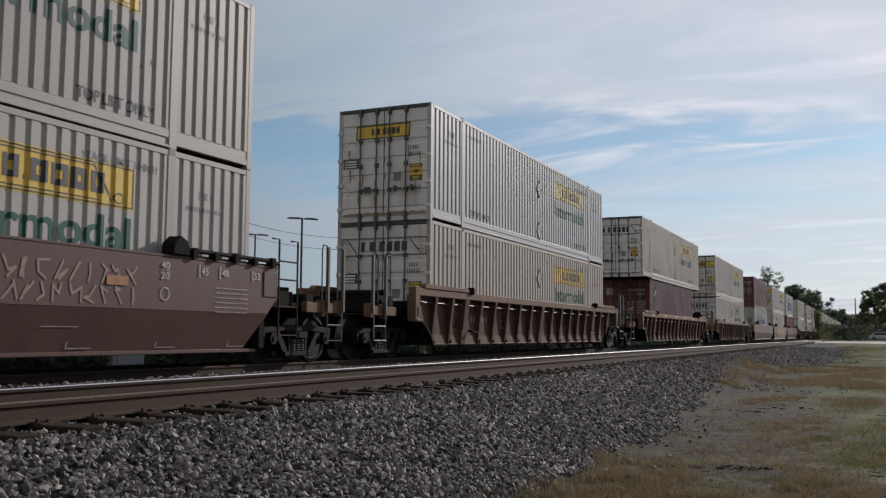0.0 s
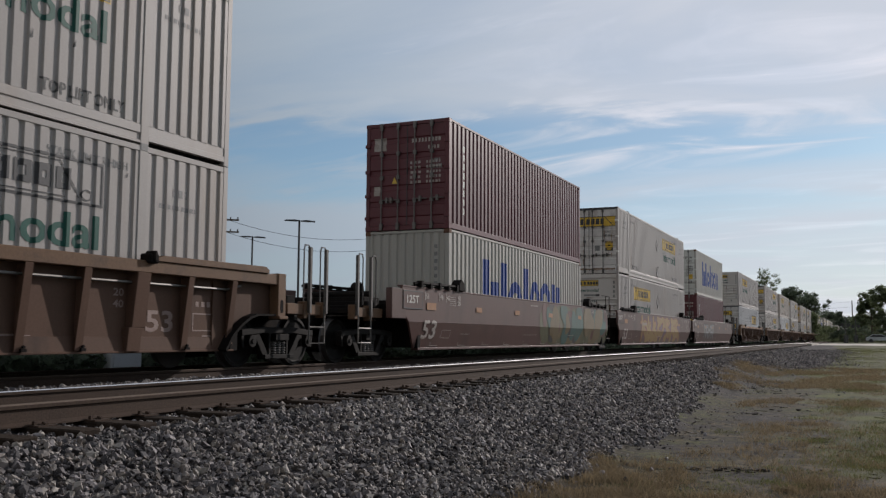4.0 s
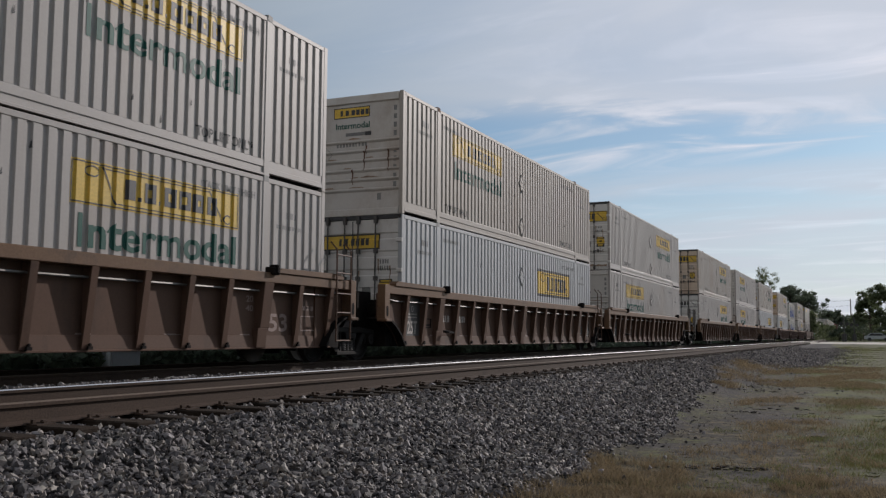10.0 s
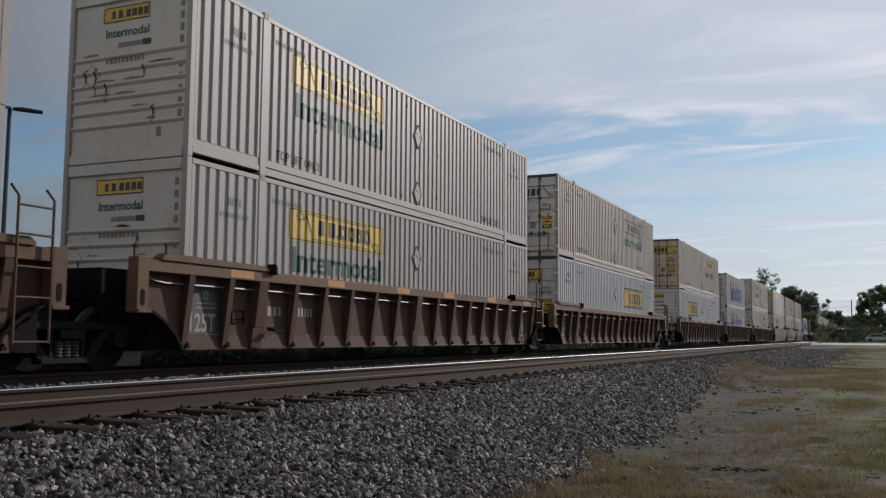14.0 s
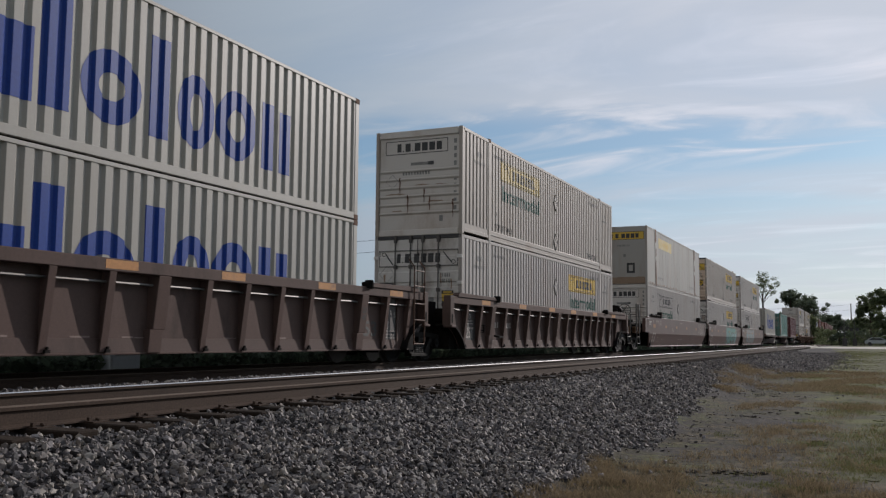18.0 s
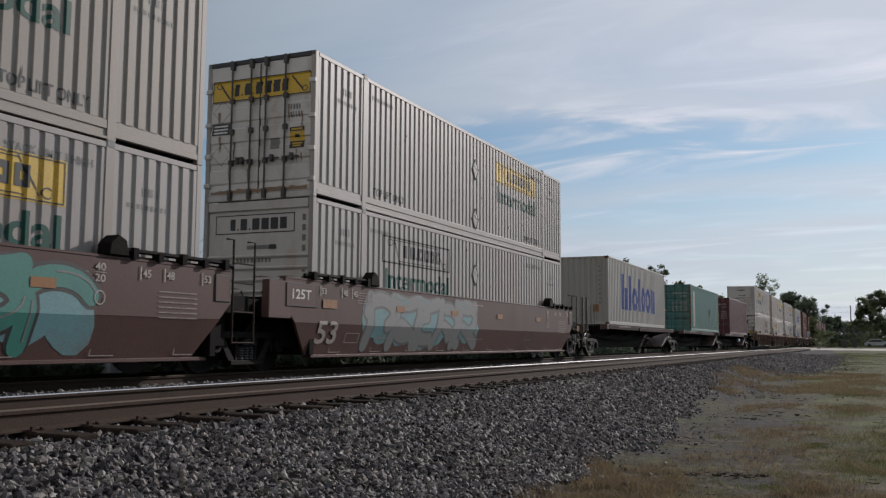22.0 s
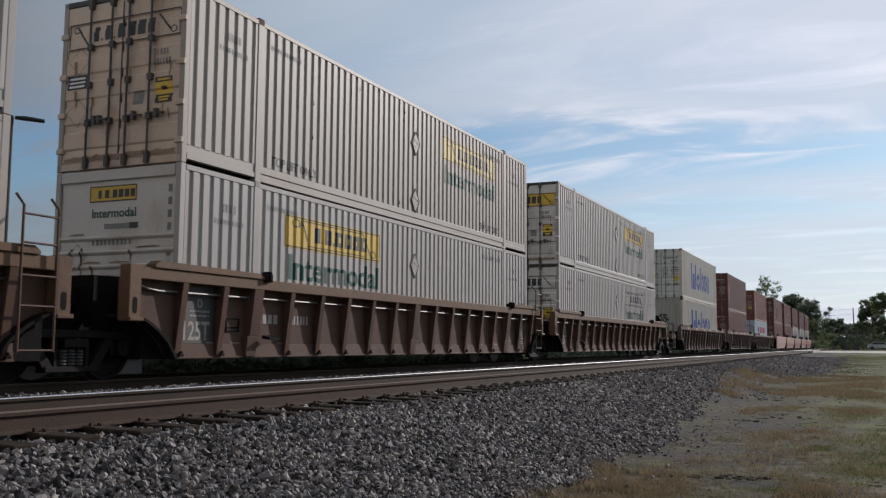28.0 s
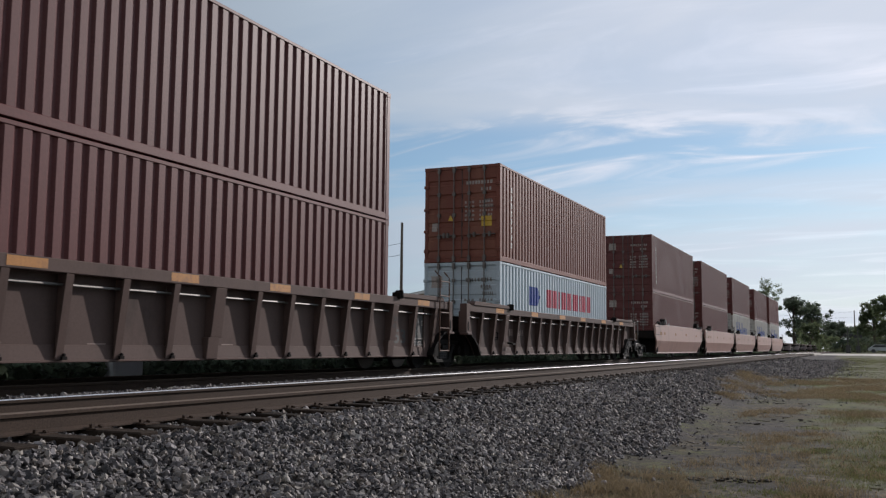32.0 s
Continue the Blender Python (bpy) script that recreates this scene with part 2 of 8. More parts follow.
MAT = dict(
    # container sides: white paint set darker than on the same boxes' ends
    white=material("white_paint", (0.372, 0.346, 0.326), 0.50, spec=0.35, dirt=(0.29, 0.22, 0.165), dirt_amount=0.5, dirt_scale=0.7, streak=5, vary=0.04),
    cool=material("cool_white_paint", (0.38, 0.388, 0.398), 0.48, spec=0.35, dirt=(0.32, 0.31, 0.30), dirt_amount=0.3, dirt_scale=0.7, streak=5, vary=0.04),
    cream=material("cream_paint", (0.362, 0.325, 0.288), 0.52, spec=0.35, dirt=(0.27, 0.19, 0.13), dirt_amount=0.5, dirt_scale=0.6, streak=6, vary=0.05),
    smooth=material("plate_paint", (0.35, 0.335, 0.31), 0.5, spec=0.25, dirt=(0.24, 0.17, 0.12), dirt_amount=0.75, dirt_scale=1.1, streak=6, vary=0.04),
    # ends: the side paint again, lightened to make up for facing away from the sun
    front=material("shade_lifted_front_paint", (0.56, 0.53, 0.495), 0.5, dirt=(0.30, 0.21, 0.15), dirt_amount=0.6, dirt_scale=1.0, streak=2.0, vary=0.05),
    door=material("shade_lifted_door_paint", (0.60, 0.58, 0.555), 0.5, dirt=(0.17, 0.115, 0.08), dirt_amount=0.85, dirt_scale=1.0, streak=2.0, vary=0.06),
    # rusty door paint, its base lightened like the other shaded doors
    rust_door=material("shade_lifted_rusty_door_paint", (0.58, 0.46, 0.36), 0.6, dirt=(0.17, 0.080, 0.042), dirt_amount=0.85, dirt_scale=0.9, streak=2.5, vary=0.08),
    rust=material("rust", (0.12, 0.058, 0.034), 0.85, dirt=(0.10, 0.05, 0.03), dirt_scale=4, vary=0.25, bump=0.3),
    yellow=material("yellow_vinyl", (0.62, 0.40, 0.035), 0.45, dirt=(0.42, 0.30, 0.12), dirt_amount=0.5, dirt_scale=1.6, streak=4),
    faded=material("faded_yellow_vinyl", (0.58, 0.44, 0.15), 0.55, dirt=(0.60, 0.55, 0.42), dirt_amount=0.7, dirt_scale=1.6, streak=4),
    ink=material("black_print", (0.03, 0.03, 0.032), 0.5),
    stamp=material("worn_black_print", (0.055, 0.055, 0.055), 0.6, dirt=(0.26, 0.25, 0.24), dirt_amount=0.6, dirt_scale=7),
    grey_ink=material("worn_grey_print", (0.19, 0.19, 0.185), 0.6, dirt=(0.36, 0.35, 0.32), dirt_amount=0.5, dirt_scale=6),
    green=material("green_vinyl", (0.005, 0.078, 0.058), 0.5, spec=0.3, dirt=(0.02, 0.11, 0.085), dirt_amount=0.5, dirt_scale=2),
    blue=material("blue_paint", (0.003, 0.040, 0.25), 0.45, spec=0.3, dirt=(0.02, 0.06, 0.24), dirt_amount=0.5, dirt_scale=2, streak=3),
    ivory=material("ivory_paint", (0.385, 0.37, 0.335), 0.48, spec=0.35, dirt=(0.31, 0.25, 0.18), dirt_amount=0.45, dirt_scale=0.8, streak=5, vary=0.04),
    # ivory side paint again, lightened because the doors lie in shade
    ivory_door=material("shade_lifted_ivory_door_paint", (0.55, 0.56, 0.53), 0.5, dirt=(0.30, 0.27, 0.22), dirt_amount=0.5, dirt_scale=1.2, streak=3),
    maroon=material("maroon_paint", (0.102, 0.024, 0.030), 0.42, spec=0.35, dirt=(0.16, 0.05, 0.05), dirt_amount=0.5, dirt_scale=0.8, streak=5),
    redbrown=material("red_brown_paint", (0.120, 0.038, 0.036), 0.5, spec=0.25, dirt=(0.15, 0.07, 0.055), dirt_amount=0.5, dirt_scale=0.8, streak=5),
    orange=material("orange_brown_paint", (0.17, 0.055, 0.038), 0.5, spec=0.25, dirt=(0.30, 0.16, 0.10), dirt_amount=0.5, dirt_scale=0.8, streak=5),
    teal=material("green_container_paint", (0.048, 0.178, 0.160), 0.45, dirt=(0.13, 0.145, 0.095), dirt_amount=0.5, dirt_scale=0.9, streak=6),
    pale=material("pale_grey_blue_paint", (0.42, 0.50, 0.55), 0.42, dirt=(0.36, 0.34, 0.30), dirt_amount=0.4, dirt_scale=0.8, streak=5),
    red=material("red_vinyl", (0.45, 0.02, 0.06), 0.45),
    sticker=material("white_sticker", (0.68, 0.68, 0.66), 0.5, dirt=(0.5, 0.45, 0.4), dirt_scale=5),
    orange_strip=material("orange_reflector_strip", (0.46, 0.19, 0.03), 0.45, dirt=(0.16, 0.08, 0.04), dirt_amount=0.8, dirt_scale=4),
    orange_mark=material("orange_reflector", (0.30, 0.125, 0.035), 0.45, dirt=(0.12, 0.06, 0.035), dirt_amount=0.8, dirt_scale=5),
    steel=material("worn_steel", (0.075, 0.07, 0.066), 0.6, metal=0.1, vary=0.2, dirt=(0.14, 0.10, 0.08), dirt_scale=3),
    galv=material("galvanised_steel", (0.075, 0.073, 0.072), 0.6, metal=0.1, vary=0.15),
    # grimy steel, coloured darker to stand in for shade about the bogies
    dark=material("shade_darkened_grimy_steel", (0.012, 0.0105, 0.010), 0.7, vary=0.3, dirt=(0.032, 0.024, 0.019), dirt_amount=0.6, dirt_scale=3, bump=0.2, spec=0.05),
    grime=material("brown_grime", (0.27, 0.19, 0.13), 0.7, vary=0.25, dirt=(0.12, 0.075, 0.05), dirt_amount=0.9, dirt_scale=3, streak=2),
    dark_stain=material("dark_brown_scrape", (0.055, 0.045, 0.033), 0.8, vary=0.3, dirt=(0.10, 0.13, 0.10), dirt_amount=0.8, dirt_scale=6),
    drip=material("tan_rust_drips", (0.21, 0.185, 0.115), 0.75, vary=0.25, dirt=(0.13, 0.09, 0.05), dirt_amount=0.8, dirt_scale=5, streak=3),
    pipe=material("worn_grey_pipe", (0.15, 0.14, 0.13), 0.5, metal=0.3, vary=0.2, dirt=(0.10, 0.075, 0.06), dirt_amount=0.7, dirt_scale=4),
    spine=material("black_brown_car_paint", (0.034, 0.023, 0.018), 0.7, vary=0.2, spec=0.08, dirt=(0.085, 0.055, 0.038), dirt_amount=0.6, dirt_scale=2.5),
    # wheel colour lowered to imitate the shade inside the wheel wells
    wheel=material("shade_darkened_wheel_steel", (0.011, 0.0095, 0.0085), 0.65, vary=0.3, spec=0.12, dirt=(0.022, 0.017, 0.013), dirt_amount=0.6, dirt_scale=5),
    tread=material("worn_tread", (0.11, 0.10, 0.095), 0.4, metal=0.6, vary=0.1),
    well=material("brown_car_paint", (0.108, 0.064, 0.046), 0.55, vary=0.08, dirt=(0.052, 0.035, 0.028), dirt_amount=0.8, dirt_scale=1.3, streak=2.5, bump=0.02, spec=0.1),
    well_top=material("worn_brown_sill_paint", (0.150, 0.088, 0.052), 0.5, vary=0.15, dirt=(0.065, 0.046, 0.037), dirt_amount=0.7, dirt_scale=2.2, bump=0.1, spec=0.15),
    well_grey=material("grey_brown_car_paint", (0.112, 0.076, 0.066), 0.55, vary=0.08, dirt=(0.050, 0.036, 0.032), dirt_amount=0.8, dirt_scale=1.3, streak=2.5, bump=0.02, spec=0.1),
    tub=material("red_brown_car_paint", (0.108, 0.062, 0.053), 0.45, spec=0.25, vary=0.12, dirt=(0.058, 0.040, 0.034), dirt_amount=0.8, dirt_scale=0.8, streak=2.5, bump=0.04, bump_scale=9),
    pink=material("faded_red_car_paint", (0.47, 0.29, 0.245), 0.36, vary=0.10, dirt=(0.22, 0.13, 0.10), dirt_amount=0.6, dirt_scale=1.0, streak=3),
    code_grey=material("dark_grey_panel_paint", (0.060, 0.055, 0.052), 0.6, dirt=(0.10, 0.08, 0.065), dirt_amount=0.5, dirt_scale=3),
    chalk=material("faint_chalk_paint", (0.24, 0.17, 0.145), 0.6, dirt=(0.15, 0.08, 0.06), dirt_amount=0.8, dirt_scale=6),
    stencil=material("white_stencil_paint", (0.55, 0.53, 0.49), 0.6, dirt=(0.25, 0.2, 0.17), dirt_amount=0.7, dirt_scale=5),
    faded_stencil=material("faded_white_stencil_paint", (0.36, 0.32, 0.29), 0.6, dirt=(0.14, 0.09, 0.075), dirt_amount=0.8, dirt_scale=7),
    tag_yellow=material("yellow_spray_paint", (0.30, 0.195, 0.065), 0.55, dirt=(0.20, 0.085, 0.04), dirt_amount=0.9, dirt_scale=1.3),
    tag_red=material("red_spray_paint", (0.20, 0.055, 0.040), 0.55, dirt=(0.12, 0.05, 0.045), dirt_amount=0.8, dirt_scale=2.0),
    tag_purple=material("violet_grey_spray_paint", (0.13, 0.075, 0.10), 0.5, dirt=(0.12, 0.06, 0.05), dirt_amount=0.8, dirt_scale=1.5),
    tag_wash=material("pale_turquoise_spray_paint", (0.13, 0.27, 0.29), 0.5, dirt=(0.17, 0.16, 0.15), dirt_amount=0.9, dirt_scale=1.2),
    tag_grey=material("dark_grey_spray_paint", (0.11, 0.12, 0.12), 0.55),
    tag_black=material("black_spray_paint", (0.035, 0.03, 0.03), 0.55),
    tag_teal=material("teal_spray_paint", (0.05, 0.22, 0.18), 0.5, dirt=(0.03, 0.13, 0.19), dirt_amount=0.9, dirt_scale=0.9),
    tag_silver=material("silver_spray_paint", (0.19, 0.19, 0.185), 0.5, dirt=(0.16, 0.16, 0.16), dirt_scale=3),
    # camouflage colours, with the shade on that car side mixed in
    camo_olive=material("shaded_olive_spray_paint", (0.075, 0.075, 0.032), 0.55, dirt=(0.13, 0.10, 0.04), dirt_amount=0.7, dirt_scale=1.5),
    camo_tan=material("shaded_tan_spray_paint", (0.120, 0.084, 0.032), 0.55, dirt=(0.07, 0.052, 0.025), dirt_amount=0.7, dirt_scale=1.5),
    camo_red=material("shaded_red_spray_paint", (0.105, 0.036, 0.030), 0.55, dirt=(0.07, 0.03, 0.025), dirt_scale=2),
    camo_teal=material("shaded_teal_spray_paint", (0.026, 0.078, 0.066), 0.55, dirt=(0.04, 0.055, 0.04), dirt_amount=0.7, dirt_scale=2),
    rail_side=material("rusty_rail", (0.056, 0.037, 0.027), 0.8, vary=0.3, grain=60, dirt=(0.030, 0.021, 0.017), dirt_amount=0.6, dirt_scale=2.0, bump=0.15, spec=0.2),
    rail_top=material("polished_rail_head", (0.62, 0.61, 0.60), 0.22, metal=1.0, vary=0.06, dirt=(0.4, 0.36, 0.33), dirt_scale=3),
    rail_dull=material("dull_rail_head", (0.135, 0.105, 0.085), 0.85, vary=0.15, spec=0.08, dirt=(0.085, 0.06, 0.048), dirt_scale=3),
    tie=material("creosoted_timber", (0.030, 0.022, 0.017), 0.9, vary=0.3, grain=40, dirt=(0.060, 0.050, 0.042), dirt_amount=0.5, dirt_scale=5, bump=0.4, spec=0.1, object_vary=0.3),
    wood=material("weathered_pole_timber", (0.12, 0.095, 0.075), 0.9, vary=0.25, streak=10, dirt_scale=4, bump=0.2),
    lamp_paint=material("dark_bronze_paint", (0.03, 0.032, 0.035), 0.5),
    bark=material("tree_bark", (0.075, 0.058, 0.045), 0.95, vary=0.3, bump=0.4),
    # leaf colours lifted to stand in for the haze of distance
    leaf=material("haze_lifted_leaves", (0.120, 0.145, 0.074), 0.65, vary=0.3, object_vary=0.35, dirt=(0.060, 0.082, 0.040), dirt_amount=0.8, dirt_scale=0.6, island=True, thin=0.6),
    leaf_dark=material("haze_lifted_dark_leaves", (0.090, 0.114, 0.076), 0.65, vary=0.3, object_vary=0.35, dirt=(0.044, 0.062, 0.038), dirt_amount=0.8, dirt_scale=0.6, island=True, thin=0.6),
    dry=material("dry_grass", (0.215, 0.165, 0.10), 0.8, object_vary=0.5, dirt=(0.13, 0.105, 0.066), dirt_scale=2.0, dirt_amount=0.8, island=True, thin=0.45),
    grass=material("yellow_green_grass", (0.125, 0.135, 0.048), 0.8, object_vary=0.4, dirt=(0.17, 0.145, 0.062), dirt_scale=0.5, dirt_amount=0.9, island=True, thin=0.45),
    metal_wall=material("ribbed_metal_cladding", (0.42, 0.45, 0.47), 0.5, vary=0.05, streak=5),
    tan_wall=material("tan_metal_cladding", (0.27, 0.215, 0.155), 0.7, vary=0.08, streak=5),
    metal_roof=material("metal_roofing", (0.34, 0.36, 0.38), 0.45, vary=0.05),
    plaster=material("pale_plaster", (0.50, 0.46, 0.40), 0.8, vary=0.06),
    brick=material("brown_brick_wall", (0.16, 0.09, 0.07), 0.85, vary=0.15),
    glass=material("dark_window_glass", (0.02, 0.025, 0.03), 0.08),
    cable=material("black_cable", (0.02, 0.02, 0.02), 0.6),
    mast=material("mast_paint", (0.30, 0.25, 0.24), 0.5),
)


# ---- mesh helpers ----
class Form:
    """Points and faces of one mesh, with a material number for each face."""

    def __init__(self):
        self.v, self.f, self.m = [], [], []

    def face(self, pts, m=0):
        n = len(self.v)
        self.v += [tuple(p) for p in pts]
        self.f.append(tuple(range(n, n + len(pts))))
        self.m.append(m)
        return self

    def box(self, x0, x1, y0, y1, z0, z1, m=0):
        n = len(self.v)
        self.v += [(x, y, z) for x in (x0, x1) for y in (y0, y1) for z in (z0, z1)]
        self.f += [tuple(n + i for i in q) for q in ((0, 1, 3, 2), (4, 6, 7, 5), (0, 4, 5, 1), (2, 3, 7, 6), (0, 2, 6, 4), (1, 5, 7, 3))]
        self.m += [m] * 6
        return self

    def prism(self, outline, axis, a, b, m=0):
        """A closed outline of 2D points, drawn out along an axis from a to b. The outline lies in the two other axes, in order."""
        n, k = len(self.v), len(outline)
        for c in (a, b):
            for p, q in outline:
                self.v.append({"x": (c, p, q), "y": (p, c, q), "z": (p, q, c)}[axis])
        self.f += [tuple(n + (i + d) % k + (k if up else 0) for d, up in ((0, 0), (1, 0), (1, 1), (0, 1))) for i in range(k)]
        self.f += [tuple(n + i for i in reversed(range(k))), tuple(n + k + i for i in range(k))]
        self.m += [m] * (k + 2)
        return self

    def rod(self, a, b, r, sides=6, m=0, r2=None):
        a, b = Vector(a), Vector(b)
        d = (b - a).normalized()
        u = d.orthogonal().normalized()
        w = d.cross(u)
        n = len(self.v)
        for p, rad in ((a, r), (b, r if r2 is None else r2)):
            for i in range(sides):
                t = 2 * math.pi * i / sides
                self.v.append(tuple(p + (u * math.cos(t) + w * math.sin(t)) * rad))
        self.f += [(n + i, n + (i + 1) % sides, n + sides + (i + 1) % sides, n + sides + i) for i in range(sides)]
        self.f += [tuple(n + i for i in reversed(range(sides))), tuple(n + sides + i for i in range(sides))]
        self.m += [m] * (sides + 2)
        return self

    def pipe(self, pts, r, sides=6, m=0):
        """A bent bar: one tube through all the points."""
        pts = [Vector(p) for p in pts]
        n = len(self.v)
        side = None
        for i, p in enumerate(pts):
            d = (pts[min(i + 1, len(pts) - 1)] - pts[max(i - 1, 0)]).normalized()
            side = d.orthogonal().normalized() if side is None else (side - d * side.dot(d)).normalized()
            up = d.cross(side)
            self.v += [tuple(p + (side * math.cos(2 * math.pi * k / sides) + up * math.sin(2 * math.pi * k / sides)) * r) for k in range(sides)]
        for i in range(len(pts) - 1):
            q = n + i * sides
            self.f += [(q + k, q + (k + 1) % sides, q + sides + (k + 1) % sides, q + sides + k) for k in range(sides)]
        self.f += [tuple(n + k for k in reversed(range(sides))), tuple(n + (len(pts) - 1) * sides + k for k in range(sides))]
        self.m += [m] * ((len(pts) - 1) * sides + 2)
        return self

    def lathe(self, profile, sides=28):
        """A body turned about the x axis, from (x, radius, material) rows."""
        n = len(self.v)
        for x, r, m in profile:
            self.v += [(x, r * math.cos(2 * math.pi * k / sides), r * math.sin(2 * math.pi * k / sides)) for k in range(sides)]
        for i in range(len(profile) - 1):
            q = n + i * sides
            self.f += [(q + k, q + (k + 1) % sides, q + sides + (k + 1) % sides, q + sides + k) for k in range(sides)]
            self.m += [profile[i + 1][2]] * sides
        self.f += [tuple(n + k for k in reversed(range(sides))), tuple(n + (len(profile) - 1) * sides + k for k in range(sides))]
        self.m += [0, 0]
        return self

    def mesh(self, name, mats, bevel=0.0, smooth=False):
        me = bpy.data.meshes.new(name)
        me.from_pydata(self.v, [], self.f)
        for k in mats if isinstance(mats, (list, tuple)) else [mats]:
            me.materials.append(MAT[k])
        if any(self.m):
            me.polygons.foreach_set("material_index", self.m)
        bm = bmesh.new()
        bm.from_mesh(me)
        bmesh.ops.recalc_face_normals(bm, faces=bm.faces[:])
        if bevel:
            edges = [e for e in bm.edges if len(e.link_faces) == 2 and e.calc_face_angle(0) > 0.6]
            bmesh.ops.bevel(bm, geom=edges, offset=bevel, segments=1, affect="EDGES", clamp_overlap=True)
        if smooth:
            for q in bm.faces:
                q.smooth = True
        bm.to_mesh(me)
        bm.free()
        return me


MADE = {}


def shared(key, build):
    if key not in MADE:
        MADE[key] = build()
    return MADE[key]


PRINT = {"stencil", "number_print", "notice_print", "placard_print", "sign_print", "name_print", "door_print", "front_print", "scrawl", "graffiti", "rivet_row", "scuff", "rust_stain", "reflector_strip", "rust_patch", "scuff"}


def part(name, me, parent, at=None, label=""):
    ob = new(name, me)
    ob.parent = parent
    if name in PRINT:
        ob["kind"] = "stuff"
    if at is not None:
        ob.matrix_local = at if isinstance(at, Matrix) else Matrix.Translation(at)
    if label:
        ob["label"] = label
    return ob


def thing(name, label, category, group="", kind="", at=(0, 0, 0)):
    ob = new(name)
    ob.empty_display_size = 0.3
    ob.location = at
    return tagged(ob, label, category, group, kind)


# ---- flat marks that follow a folded sheet ----
def flat_rect(f, u0, u1, v0, v1, m=0):
    return f.face([(0, u0, v0), (0, u1, v0), (0, u1, v1), (0, u0, v1)], m)


def flat_frame(f, u0, u1, v0, v1, w, m=0):
    flat_rect(f, u0, u1, v0, v0 + w, m)
    flat_rect(f, u0, u1, v1 - w, v1, m)
    flat_rect(f, u0, u0 + w, v0 + w, v1 - w, m)
    flat_rect(f, u1 - w, u1, v0 + w, v1 - w, m)
    return f


def flat_ring(f, cu, cv, ru, rv, w, m=0, a0=0.0, a1=360.0, n=20):
    for i in range(n):
        p, q = (radians(a0 + (a1 - a0) * k / n) for k in (i, i + 1))
        f.face([(0, cu + math.cos(p) * ru, cv + math.sin(p) * rv), (0, cu + math.cos(q) * ru, cv + math.sin(q) * rv),
                (0, cu + math.cos(q) * (ru - w), cv + math.sin(q) * (rv - w)), (0, cu + math.cos(p) * (ru - w), cv + math.sin(p) * (rv - w))], m)
    return f


def flat_diamond(f, u, v, s, w, m=0, k=1.0):
    """The outline of an upright diamond."""
    c = [(u - s * k, v), (u, v - s), (u + s * k, v), (u, v + s)]
    i = [(u + (a - u) * (1 - w / s), v + (b - v) * (1 - w / s)) for a, b in c]
    for n in range(4):
        f.face([(0, *c[n]), (0, *c[(n + 1) % 4]), (0, *i[(n + 1) % 4]), (0, *i[n])], m)
    return f


def flat_poly(f, pts, m=0):
    return f.face([(0, u, v) for u, v in pts], m)


WORDS = {}


def word_outline(text):
    """Points and faces of a word in the built-in font, made once, from 0 to 1 both ways."""
    if text not in WORDS:
        cu = bpy.data.curves.new("letters", "FONT")
        cu.body, cu.resolution_u, cu.offset = text, 3, 0.020
        ob = bpy.data.objects.new("letters", cu)
        scene.collection.objects.link(ob)
        me = bpy.data.meshes.new_from_object(ob.evaluated_get(bpy.context.evaluated_depsgraph_get()))
        bpy.data.objects.remove(ob)
        bpy.data.curves.remove(cu)
        xs, ys = [v.co.x for v in me.vertices], [v.co.y for v in me.vertices]
        x0, y0, w, h = min(xs), min(ys), max(xs) - min(xs), max(ys) - min(ys)
        WORDS[text] = [((x - x0) / w, (y - y0) / h) for x, y in zip(xs, ys)], [tuple(p.vertices) for p in me.polygons]
        bpy.data.meshes.remove(me)
    return WORDS[text]


def flat_text(f, text, u0, v0, width, height, m=0):
    """Letters set to a width and height, from the lower left corner."""
    pts, faces = word_outline(text)
    n = len(f.v)
    f.v += [(0, u0 + x * width, v0 + y * height) for x, y in pts]
    f.f += [tuple(n + i for i in q) for q in faces]
    f.m += [m] * len(faces)
    return f


for word in ("Intermodal", "TOP LIFT ONLY", "STACK LIMIT 3 HIGH", "125T", "53", "48", "45", "40", "20", "A", "B", "C"):
    word_outline(word)


def bars(f, u0, u1, v0, v1, n, m=0, seed=1):
    """Writing that cannot be read: a row of upright bars."""
    rnd = random.Random(seed)
    step = (u1 - u0) / n
    for i in range(n):
        a = u0 + i * step + step * 0.12
        flat_rect(f, a, a + step * rnd.uniform(0.45, 0.75), v0, v1, m)
    return f


